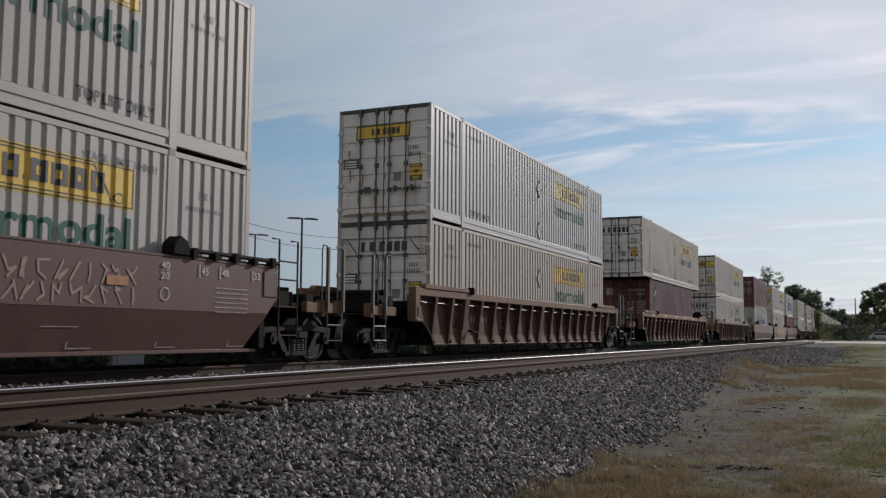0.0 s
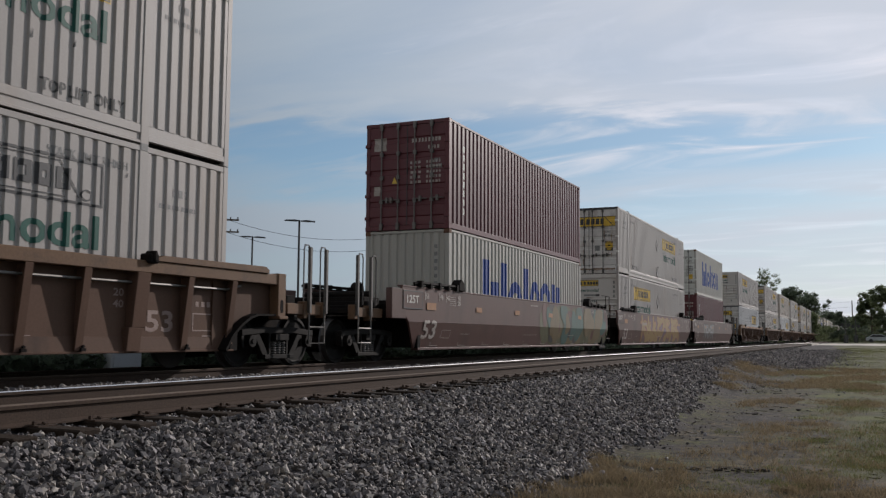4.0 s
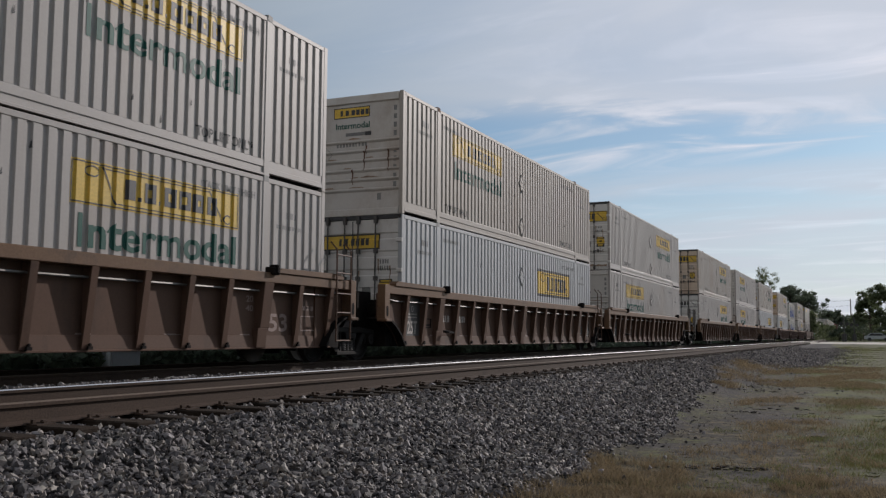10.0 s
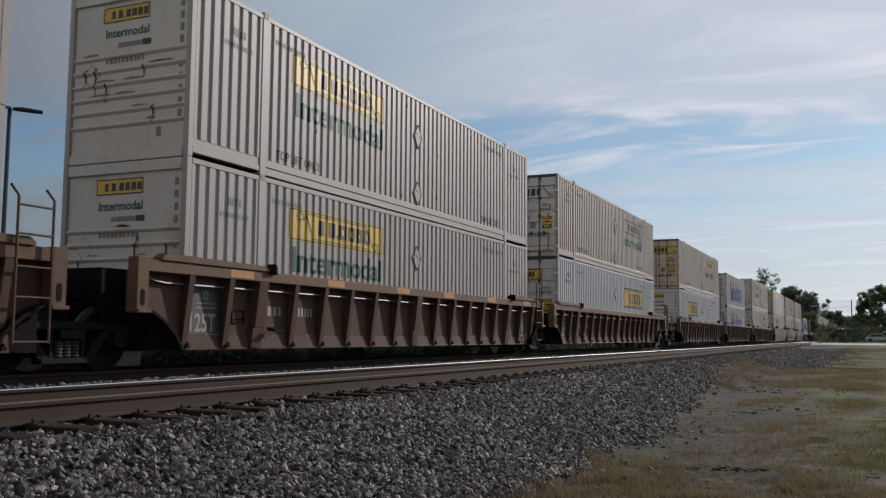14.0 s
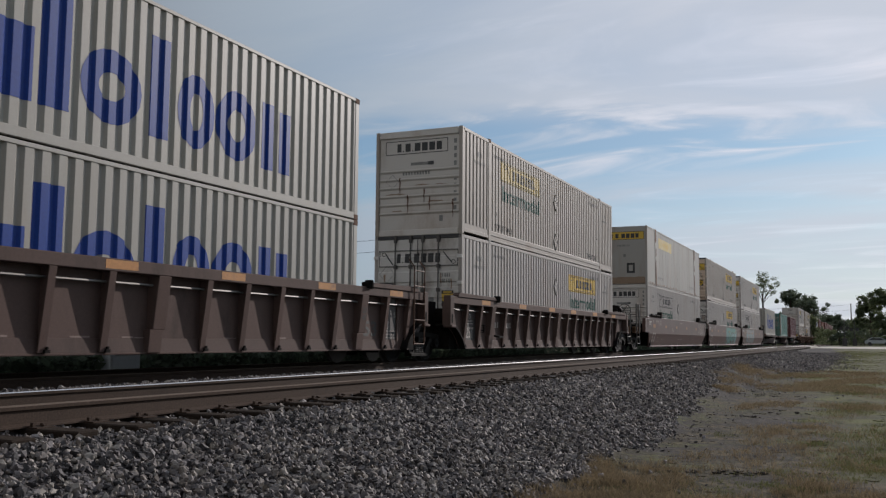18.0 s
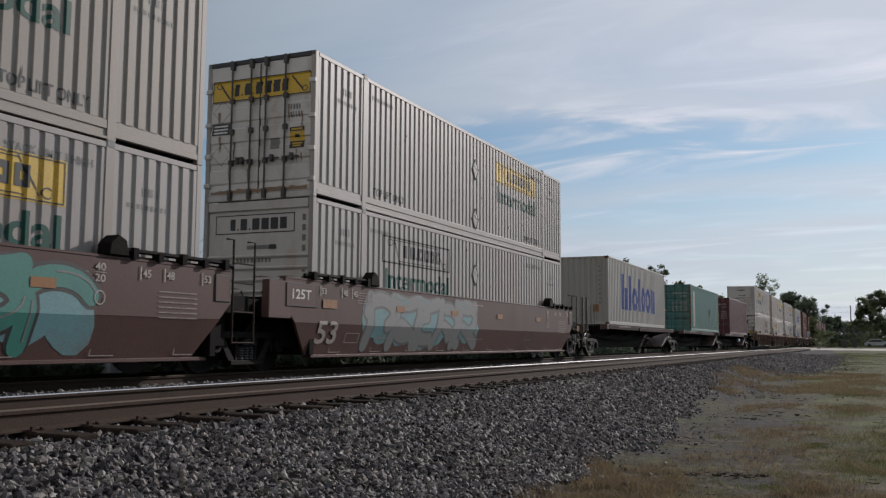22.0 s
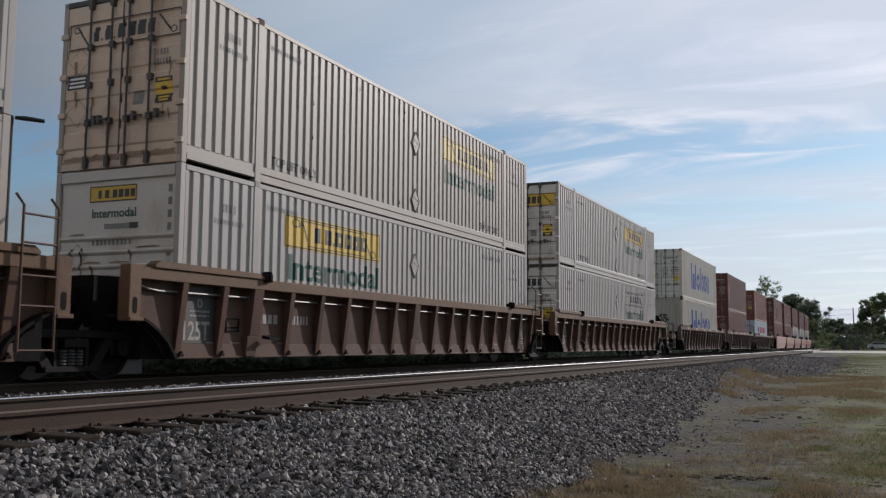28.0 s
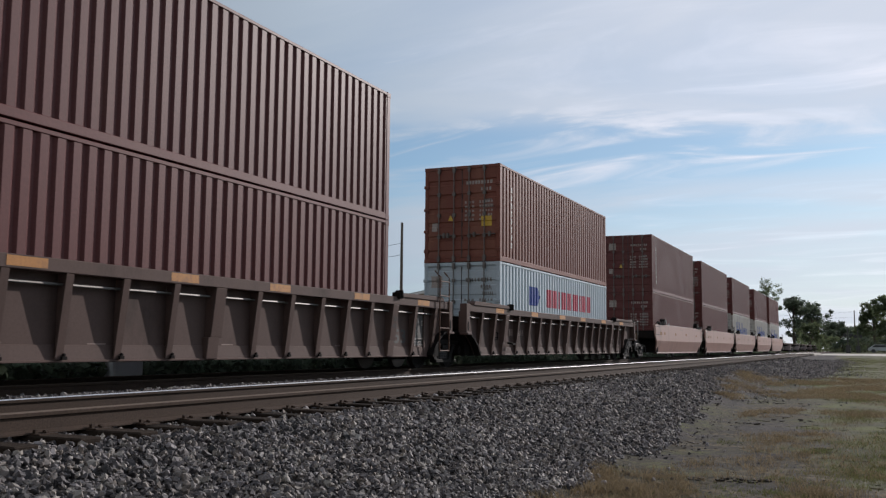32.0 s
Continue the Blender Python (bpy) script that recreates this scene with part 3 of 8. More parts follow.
def laid(f, name, mats, us=(), vs=(), depth=None, lift=0.004, end=False):
    """The flat marks as a mesh: cut along the folds us and vs and laid lift above the sheet, whose depth at (u, v) is given.
    On a side u runs along y and the marks face +x; on an end u runs along x and they face -y."""
    me = bpy.data.meshes.new(name)
    me.from_pydata(f.v, [], f.f)
    for k in mats if isinstance(mats, (list, tuple)) else [mats]:
        me.materials.append(MAT[k])
    me.polygons.foreach_set("material_index", f.m)
    bm = bmesh.new()
    bm.from_mesh(me)
    lo_u, hi_u = min(v[1] for v in f.v), max(v[1] for v in f.v)
    lo_v, hi_v = min(v[2] for v in f.v), max(v[2] for v in f.v)
    for cuts, axis, lo, hi in ((us, (0, 1, 0), lo_u, hi_u), (vs, (0, 0, 1), lo_v, hi_v)):
        for c in cuts:
            if lo < c < hi:
                co = (0, c, 0) if axis[1] else (0, 0, c)
                bmesh.ops.bisect_plane(bm, geom=bm.verts[:] + bm.edges[:] + bm.faces[:], plane_co=co, plane_no=axis, dist=1e-5)
    for v in bm.verts:
        over = max((q.material_index for q in v.link_faces), default=0)
        d = (depth(v.co.y, v.co.z) if depth else 0.0) + lift + 0.0015 * over
        v.co = (v.co.y, -d, v.co.z) if end else (d, v.co.y, v.co.z)
    for q in bm.faces:
        q.normal_update()
        if (q.normal.y if end else -q.normal.x) > 0:
            q.normal_flip()
    bm.to_mesh(me)
    bm.free()
    return me

# ---- containers ----
def folds(y0, y1, pitch, out_share, slope, deep):
    """The fold lines of a corrugated sheet: points (y, depth), crests at depth 0 and troughs at -deep."""
    n = max(1, round((y1 - y0) / pitch))
    p = (y1 - y0) / n
    pts = []
    for i in range(n):
        a = y0 + i * p
        w, s = p * out_share / 2, p * slope
        pts += [(a, 0.0), (a + w, 0.0), (a + w + s, -deep), (a + p - w - s, -deep), (a + p - w, 0.0)]
    return pts + [(y1, 0.0)]


def depth_of(pts):
    ys, ds = [p[0] for p in pts], [p[1] for p in pts]
    return lambda u, v: float(np.interp(u, ys, ds))


def sheet(pts, x, z0, z1, back=0.06):
    f = Form()
    f.prism([(x + d, y) for y, d in pts] + [(x - back, pts[-1][0]), (x - back, pts[0][0])], "z", z0, z1)
    return f


HALF, LONG, TALL = 1.2955, 16.154, 2.896
CREST = folds(0.13, 1.90, 0.25, 0.56, 0.09, 0.027) + folds(2.08, LONG - 2.08, 0.245, 0.56, 0.09, 0.027) + folds(LONG - 1.90, LONG - 0.13, 0.25, 0.56, 0.09, 0.027)
CREST_US = [p[0] for p in CREST]
CREST_AT = depth_of(CREST)


def door_depth(u, v):
    """Relief of a door leaf: shallow level grooves."""
    k = (v - 0.30) / 0.42
    g = abs(k - round(k)) * 0.42
    return -0.022 if 0.3 < v < 2.7 and g < 0.055 else (-0.022 * (0.085 - g) / 0.03 if 0.3 < v < 2.7 and g < 0.085 else 0.0)


DOOR_VS = [0.30 + 0.42 * k + d for k in range(0, 7) for d in (-0.085, -0.055, 0.055, 0.085)]


def level_profile(z0, z1, depth, vs, y=0.0, back=0.06):
    zs = sorted({z0, z1, *[v for v in vs if z0 < v < z1]})
    return [(y - depth(0, z), z) for z in zs] + [(y + back, z1), (y + back, z0)]


def side_marks(style, start):
    """Panel and word on a long side, from start metres along it."""
    def make():
        f = Form()
        if style in ("yellow", "faded"):
            flat_rect(f, start, start + 3.65, 1.86, 2.47, 0)
        if style == "outline":
            flat_frame(f, start, start + 3.65, 1.86, 2.47, 0.03, 1)
        if style == "box":
            flat_rect(f, start, start + 3.62, 1.42, 2.30, 1)
            me = laid(f, "sign_border", ["yellow", "ink"], CREST_US, (), CREST_AT, 0.003)
            return me
        return laid(f, "sign_panel", ["yellow" if style == "yellow" else "faded", "ink"], CREST_US, (), CREST_AT, 0.003)
    return shared(("side_panel", style, start), make)


def side_script(style, start):
    """The plain dark shapes that stand for the maker's mark on the panel, with its frame and scrolls."""
    def make():
        f = Form()
        lo, hi = (1.62, 2.08) if style == "box" else (2.03, 2.32)
        a = start + (1.02 if style != "box" else 1.05)
        widths = (0.20, 0.05, 0.24, 0.05, 0.27, 0.27, 0.27, 0.24)
        for i, w in enumerate(widths):
            if w < 0.1:
                flat_rect(f, a, a + w, lo, lo + 0.06, 0)
            else:
                flat_frame(f, a, a + w, lo, hi, 0.085 if i % 3 else 0.10, 0)
            a += w + 0.065
        if style == "box":
            flat_frame(f, start + 0.75, start + 3.05, 1.54, 2.17, 0.025, 0)
            flat_ring(f, start + 0.55, 2.05, 0.22, 0.16, 0.03, 0)
            flat_ring(f, start + 3.2, 1.66, 0.16, 0.13, 0.03, 0)
        else:
            flat_frame(f, start + 0.02, start + 3.63, 1.88, 2.45, 0.018, 0)
            flat_poly(f, [(start + 0.55, 2.42), (start + 0.58, 2.42), (start + 0.85, 1.92), (start + 0.82, 1.92)], 0)
            flat_poly(f, [(start + 2.85, 2.42), (start + 2.88, 2.42), (start + 3.25, 1.95), (start + 3.22, 1.95)], 0)
            flat_rect(f, start + 0.58, start + 2.87, 2.39, 2.405, 0)
            flat_rect(f, start + 0.85, start + 3.0, 1.93, 1.945, 0)
            flat_ring(f, start + 0.38, 2.33, 0.13, 0.08, 0.02, 0, n=14)
            flat_ring(f, start + 3.35, 2.0, 0.10, 0.08, 0.02, 0, n=14)
        return laid(f, "sign_print", "ink", CREST_US, (), CREST_AT, 0.013 if style == "box" else 0.008)
    return shared(("side_script", style, start), make)


def word_mesh(text, u, v, w, h, mat):
    return shared(("word", text, u, v, w, h, mat), lambda: laid(flat_text(Form(), text, u, v, w, h), "lettering", mat, CREST_US, (), CREST_AT, 0.005))


def small_marks(seed):
    """Stencilled notes and diamond placards of a long side."""
    def make():
        f = Form()
        bars(f, 1.05, 1.45, 2.25, 2.39, 4, 0, seed)
        bars(f, 0.85, 1.65, 2.05, 2.13, 10, 0, seed + 1)
        bars(f, 2.3, 3.3, 2.46, 2.54, 14, 0, seed + 2)
        bars(f, LONG - 1.35, LONG - 0.95, 2.22, 2.34, 3, 0, seed + 3)
        bars(f, LONG - 1.65, LONG - 0.75, 2.02, 2.09, 9, 0, seed + 4)
        rnd = random.Random(seed + 40)
        for i in range(15):
            u, v = rnd.uniform(2.2, LONG - 2.2), rnd.uniform(0.3, 2.6)
            flat_poly(f, [(u, v), (u + 0.035, v + 0.02), (u + 0.03, v + rnd.uniform(0.06, 0.16)), (u + 0.005, v + 0.05)], 2)
        return laid(f, "placard_print", ["grey_ink", "sticker", "ink"], CREST_US, (), CREST_AT, 0.005)
    return shared(("small", seed), make)


def placard_holder(wall):
    """A thin folded plate in the shape of an upright diamond, with a dark rim and a flap."""
    w, h = 0.215, 0.285
    f = Form().prism([(-w, 0), (0, -h), (w, 0), (0, h)], "x", 0.0, 0.016)
    c = [(-w, 0), (0, -h), (w, 0), (0, h)]
    for (a, b), (d, e) in zip(c, c[1:] + c[:1]):
        f.rod((0.018, a, b), (0.018, d, e), 0.010, 5, 1)
    f.prism([(-w * 0.62, 0.10), (w * 0.62, 0.10), (w * 0.62, -0.08), (-w * 0.62, -0.08)], "x", 0.016, 0.022)
    f.rod((0.024, -w * 0.62, 0.10), (0.024, w * 0.62, -0.02), 0.007, 5, 1)
    return f.mesh("placard_holder", [wall, "grey_ink"])


def band_sign(style):
    """Sign across the upper part of the doors."""
    def make():
        f = Form()
        u0, u1, v0, v1 = (-0.80, 0.72, 2.10, 2.46) if style == "box" else (-1.16, 1.18, 2.06, 2.50)
        if style != "outline":
            flat_rect(f, u0, u1, v0, v1, 0)
        return laid(f, "sign_panel", ["yellow", "ink"], (), DOOR_VS, door_depth, 0.004, True) if f.v else None
    return shared(("band", style), make)


def band_shapes(style):
    def make():
        f = Form()
        u0, u1, v0, v1 = (-0.80, 0.72, 2.10, 2.46) if style == "box" else (-1.16, 1.18, 2.06, 2.50)
        flat_frame(f, u0, u1, v0, v1, 0.03 if style == "box" else 0.018, 0)
        a, h = ((-0.36, 0.17) if style == "box" else (-0.62, 0.25))
        k = 0.62 if style == "box" else 1.0
        lo = (v0 + v1) / 2 - h / 2
        for w in (0.11, 0.03, 0.14, 0.03, 0.16, 0.16, 0.16, 0.14):
            flat_rect(f, a, a + w * k, lo, lo + (0.04 if w < 0.05 else h), 0)
            a += (w + 0.05) * k
        if style != "box":
            flat_poly(f, [(-1.0, 2.42), (-0.97, 2.44), (-0.72, 2.12), (-0.75, 2.10)], 0)
            flat_poly(f, [(0.72, 2.44), (0.75, 2.45), (1.02, 2.16), (0.99, 2.14)], 0)
            flat_ring(f, -1.02, 2.40, 0.07, 0.06, 0.018, 0, n=12)
            flat_ring(f, 1.05, 2.16, 0.07, 0.06, 0.018, 0, n=12)
        return laid(f, "sign_print", "ink", (), DOOR_VS, door_depth, 0.007, True)
    return shared(("band_shapes", style), make)


def door_stickers(seed, full):
    def make():
        f = Form()
        bars(f, 0.72, 0.98, 1.76, 1.86, 4, 0, seed)
        bars(f, 0.66, 1.02, 1.60, 1.71, 6, 0, seed + 1)
        if full:
            flat_rect(f, -1.16, -0.72, 1.38, 1.62, 2)
            for v in (1.41, 1.48, 1.55):
                flat_rect(f, -1.12, -0.78, v, v + 0.035, 3)
            flat_rect(f, 0.72, 1.06, 0.98, 1.40, 1)
            flat_rect(f, 0.72, 1.06, 1.315, 1.40, 2)
            flat_rect(f, 0.72, 1.06, 0.98, 1.12, 2)
            flat_rect(f, 0.76, 1.02, 1.34, 1.375, 4)
            flat_rect(f, 0.78, 1.0, 1.06, 1.09, 4)
            flat_rect(f, 0.80, 0.98, 1.01, 1.04, 4)
            flat_rect(f, 0.84, 0.95, 1.19, 1.25, 2)
            flat_rect(f, 0.26, 0.48, 1.0, 1.22, 0)
            for v in (1.86, 0.98):
                flat_diamond(f, -0.92, v, 0.24, 0.015, 0)
        rnd = random.Random(seed + 70)
        for i in range(14 if full else 0):
            u, v, h = rnd.choice((-0.65, -0.19, 0.17, 0.63, 0.95, -1.0)) + rnd.uniform(-0.07, 0.07), rnd.uniform(0.45, 1.9), rnd.uniform(0.15, 0.5)
            w = rnd.uniform(0.012, 0.04)
            flat_poly(f, [(u - w, v), (u + w, v), (u + w * 0.5, v - h * 0.7), (u, v - h), (u - w * 0.4, v - h * 0.8)], 5)
        edge_top = [(-1.15 + 0.115 * k, 0.21 + 0.05 * rnd.random()) for k in range(21)]
        if full:
            flat_poly(f, [(-1.15, 0.16)] + [(1.15, 0.16)] + edge_top[::-1], 5)
        me = laid(f, "notice_print", ["grey_ink", "yellow", "ink", "sticker", "yellow", "grime"], (), DOOR_VS, door_depth, 0.005, True)
        return me
    return shared(("door_stickers", seed, full), make)


def door_end(box, half, tall, leaf_mat, seed, sign=None, rods_at=(-0.65, -0.19, 0.17, 0.63), dark_frame=True, rod_mat="steel"):
    """Two door leaves in their frame, with locking rods, handles and hinges, on the end that faces -y."""
    k = half / HALF
    fr = "ink" if dark_frame else leaf_mat

    def leaf():
        f = Form()
        f.prism(level_profile(0.14, tall - 0.105, door_depth, DOOR_VS, 0.02), "x", 0.012, half - 0.085)
        return f.mesh("door_leaf", leaf_mat)
    right = part("door_leaf", shared(("leaf", leaf_mat, half, tall), leaf), box)
    left = part("door_leaf", shared(("leafl", leaf_mat, half, tall), lambda: Form().prism(level_profile(0.14, tall - 0.105, door_depth, DOOR_VS, 0.02), "x", -half + 0.085, -0.012).mesh("door_leaf", leaf_mat)), box)

    def header():
        return Form().box(-half + 0.01, half - 0.01, 0.0, 0.12, tall - 0.10, tall - 0.004).mesh("door_header", fr, 0.008)
    part("door_header", shared(("header", fr, half, tall), header), box)
    part("door_sill", shared(("door_sill", leaf_mat, half), lambda: Form().box(-half + 0.01, half - 0.01, 0.0, 0.12, 0.012, 0.13).mesh("door_sill", leaf_mat, 0.008)), box)
    part("seal", shared(("seal", half, tall), lambda: Form().box(-0.011, 0.011, 0.012, 0.05, 0.14, tall - 0.13).mesh("seal", "ink")), box)

    def rod():
        f = Form().rod((0, -0.035, 0.06), (0, -0.035, tall - 0.06), 0.019, 8)
        for z in (0.10, 0.78, 1.42, 2.05, tall - 0.10):
            f.box(-0.045, 0.045, -0.05, 0.02, z - 0.05, z + 0.05)
        f.box(-0.035, 0.035, -0.065, 0.03, 0.02, 0.20)
        f.box(-0.035, 0.035, -0.065, 0.03, tall - 0.2, tall - 0.02)
        return f.mesh("locking_rod", rod_mat)
    for i, x in enumerate(rods_at):
        r = part("locking_rod", shared(("rod", tall, rod_mat), rod), left if i < 2 else right, (x * k, 0, 0))
        part("handle", shared(("handle", rod_mat), lambda: Form().rod((0, -0.06, 0.82), (0.36, -0.06, 0.80), 0.016, 6).box(0.14, 0.20, -0.075, 0.0, 0.74, 0.88).mesh("handle", rod_mat)),
             left if i < 2 else right, (x * k if i != 1 else x * k - 0.36, 0, 0))
    for side in (-1, 1):
        for z in (0.35, 0.95, 1.6, 2.3):
            part("hinge", shared(("hinge", leaf_mat), lambda: Form().box(-0.075, 0.075, -0.03, 0.03, -0.045, 0.045).mesh("hinge", leaf_mat, 0.01)), box, (side * (half - 0.06), 0, z * tall / TALL))
    if sign:
        if sign != "outline":
            part("sign_panel", band_sign(sign), box, (0, 0.02, 0), "yellow sign panel across the doors")
        part("sign_print", band_shapes(sign), box, (0, 0.02, 0), "dark shapes on the door sign")
    part("notice_print", door_stickers(seed % 3, sign is not None), box, (0, 0.02, 0), "small notices and number bars on the doors")


def nose_depth(u, v):
    """Level pressed ridges on the lower part of a front wall."""
    k = min(5, max(0, round((v - 0.62) / 0.232)))
    d = v - (0.62 + 0.232 * k)
    return float(np.interp(d, (-0.055, -0.012, 0.012, 0.03), (0.0, 0.042, 0.042, 0.0)))


NOSE_VS = [0.62 + 0.232 * k + d for k in range(6) for d in (-0.055, -0.012, 0.012, 0.03)]


def nose_end(box, wall_mat, seed, sign):
    """Closed front end: a framed sheet with level folds below a flat upper band, a small sign and a slot."""
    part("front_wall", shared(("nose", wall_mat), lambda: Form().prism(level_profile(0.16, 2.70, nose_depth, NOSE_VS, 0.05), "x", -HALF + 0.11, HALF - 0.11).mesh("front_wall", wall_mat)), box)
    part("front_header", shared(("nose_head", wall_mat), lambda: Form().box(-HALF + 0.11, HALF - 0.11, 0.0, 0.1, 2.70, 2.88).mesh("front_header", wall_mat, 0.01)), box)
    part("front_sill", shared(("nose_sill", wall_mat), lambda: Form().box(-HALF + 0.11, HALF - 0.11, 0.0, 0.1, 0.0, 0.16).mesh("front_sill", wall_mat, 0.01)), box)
    part("slot", shared("slot", lambda: Form().box(-0.25, 0.42, 0.045, 0.06, 1.92, 2.0).mesh("slot", "grey_ink")), box)
    part("slot_cover", shared("slot2", lambda: Form().box(0.28, 0.44, 0.035, 0.06, 1.915, 2.005).mesh("slot_cover", "ink")), box)

    def marks():
        f = Form()
        if sign != "plain":
            if sign == "yellow":
                flat_rect(f, -0.58, 0.40, 2.36, 2.62, 0)
            wide = sign == "outline"
            flat_frame(f, -1.02 if wide else -0.58, 0.86 if wide else 0.40, 2.24 if wide else 2.36, 2.62, 0.02, 1)
        k = 1.75 if sign == "outline" else 1.0
        a, lo = (-0.66, 2.31) if sign == "outline" else (-0.40, 2.42)
        for w in (0.07, 0.02, 0.09, 0.02, 0.1, 0.1, 0.1, 0.09):
            flat_rect(f, a, a + w * k, lo, lo + (0.02 if w < 0.04 else 0.13) * k, 1)
            a += (w + 0.025) * k
        bars(f, -0.5, 0.35, 1.66, 1.74, 10, 2, seed)
        flat_rect(f, 0.62, 0.72, 0.36, 0.52, 2)
        flat_diamond(f, -0.8, 1.5, 0.2, 0.014, 2)
        rnd = random.Random(seed)
        for i in range(5 if seed % 3 else 11):
            u, v, h = rnd.uniform(-1.0, 1.0), rnd.uniform(0.9, 1.75), rnd.uniform(0.15, 0.55)
            flat_poly(f, [(u, v), (u + 0.045, v), (u + 0.03, v - h), (u + 0.015, v - h)], 4)
        for i in range(9):
            u, v, w = rnd.uniform(-1.05, 0.5), 0.62 + 0.232 * rnd.randint(0, 5) + 0.05, rnd.uniform(0.15, 0.55)
            flat_poly(f, [(u, v), (u + w, v), (u + w * 0.9, v + rnd.uniform(0.01, 0.03)), (u + w * 0.4, v + rnd.uniform(0.02, 0.045)), (u + w * 0.1, v + 0.015)], 5)
        return laid(f, "front_print", ["yellow", "ink", "grey_ink", "sticker", "rust", "grime"], (), NOSE_VS, nose_depth, 0.005, True)
    part("front_print", shared(("nose_marks", sign, seed % 3), marks), box, (0, 0.05, 0), "small sign and notices on the front wall")
    if sign == "yellow":
        part("lettering", shared("nose_word", lambda: laid(flat_text(Form(), "Intermodal", -0.52, 2.10, 0.92, 0.15), "lettering", "green", (), (), None, 0.006, True)), box, (0, 0.05, 0), "green lettering")

    def column():
        f = Form()
        for i in range(10):
            if i != 4:
                flat_rect(f, HALF - 0.26, HALF - 0.18, 2.45 - i * 0.2, 2.57 - i * 0.2)
        return laid(f, "number_print", "grey_ink", (), (), None, 0.004, True)
    part("number_print", shared("nose_column", column), box, (0, 0.05, 0))


def long_box(label, wall="white", end="door", sign="yellow", mark="yellow", seed=1, group="53-foot containers on the train"):
    """A 16 m domestic container, its leading end at y = 0."""
    box = thing("freight_container", label, "container", group)
    for m, turn in ((Matrix(), False), (Matrix.Translation((0, LONG, 0)) @ Matrix.Rotation(math.pi, 4, "Z"), True)):
        a, b, c = (folds(0.13, 1.90, 0.25, 0.56, 0.09, 0.027), folds(2.08, LONG - 2.08, 0.245, 0.56, 0.09, 0.027), folds(LONG - 1.90, LONG - 0.13, 0.25, 0.56, 0.09, 0.027))
        for key, p in (("a", a), ("b", b), ("c", c)):
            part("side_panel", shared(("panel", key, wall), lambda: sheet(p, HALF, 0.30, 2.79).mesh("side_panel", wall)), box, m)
        def rail():
            f = Form().prism([(HALF - 0.08, 0.022), (HALF + 0.012, 0.022), (HALF + 0.012, 0.055), (HALF - 0.012, 0.070), (HALF - 0.012, 0.160), (HALF + 0.006, 0.172), (HALF + 0.006, 0.285), (HALF - 0.004, 0.30), (HALF - 0.08, 0.30)], "y", 2.08, LONG - 2.08)
            for a, b in ((0.13, 1.9), (LONG - 1.9, LONG - 0.13)):
                f.prism([(HALF - 0.08, 0.075), (HALF + 0.004, 0.075), (HALF + 0.004, 0.16), (HALF - 0.008, 0.17), (HALF - 0.008, 0.30), (HALF - 0.08, 0.30)], "y", a, b)
            return f.mesh("bottom_rail", wall)
        part("bottom_rail", shared(("brail", wall), rail), box, m)
        part("top_rail", shared(("trail", wall), lambda: Form().box(HALF - 0.08, HALF + 0.006, 0.13, LONG - 0.13, 2.79, 2.885).mesh("top_rail", wall, 0.012)), box, m)
        for y in (1.90, LONG - 2.08):
            part("post", shared(("post", wall), lambda: Form().box(HALF - 0.14, HALF + 0.012, 0, 0.18, 0.0, 2.90).mesh("post", wall, 0.01)), box, m @ Matrix.Translation((0, y, 0)))
            part("corner_casting", shared(("cast", wall), lambda: Form().box(HALF - 0.14, HALF + 0.016, 0.01, 0.17, 2.80, 2.925).mesh("corner_casting", "rust" if wall in ("cream", "smooth") else "grey_ink", 0.012)), box, m @ Matrix.Translation((0, y, 0)))
        part("corner_post", shared(("cpost", wall), lambda: Form().box(HALF - 0.10, HALF + 0.004, 0.0, 0.13, 0.0, 2.896).mesh("corner_post", wall, 0.012)), box, m)
        part("corner_post", shared(("cpost", wall), None), box, m @ Matrix.Translation((0, LONG - 0.13, 0)))
    part("roof", shared(("roof", wall), lambda: Form().box(-HALF + 0.07, HALF - 0.07, 0.1, LONG - 0.1, 2.82, 2.86).mesh("roof", wall)), box)
    part("floor_frame", shared("floor53", lambda: Form().box(-HALF + 0.07, HALF - 0.07, 0.1, LONG - 0.1, 0.05, 0.18).mesh("floor_frame", "dark")), box)
    if end == "door":
        # doors and fronts take the paint lightened for the shaded end
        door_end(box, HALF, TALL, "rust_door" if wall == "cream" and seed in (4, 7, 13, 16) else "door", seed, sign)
        start = 9.75
    else:
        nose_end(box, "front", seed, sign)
        start = 2.85
    part("rear_wall", shared(("rear", wall), lambda: Form().box(-HALF + 0.1, HALF - 0.1, LONG - 0.08, LONG - 0.02, 0.0, 2.88).mesh("rear_wall", wall)), box)
    at = (HALF, 0, 0)
    if mark == "box":
        part("sign_border", side_marks("box", start), box, at, "black border of the side sign")
        part("sign_panel", shared(("boxfill", start), lambda: laid(flat_rect(Form(), start + 0.07, start + 3.55, 1.50, 2.22), "sign_panel", "yellow", CREST_US, (), CREST_AT, 0.009)), box, at, "yellow side sign")
        part("sign_print", side_script("box", start), box, at)
    elif mark:
        part("sign_panel", side_marks(mark, start), box, at, "yellow panel on the corrugated side" if mark != "outline" else "thin black frame on the corrugated side")
        part("sign_print", side_script("plain", start), box, at)
        part("lettering", word_mesh("Intermodal", start + 0.15, 1.27, 3.45, 0.47, "green"), box, at, "green word Intermodal")
    part("stencil", word_mesh("TOP LIFT ONLY", 2.4, 0.37, 1.5, 0.17, "stamp"), box, at)
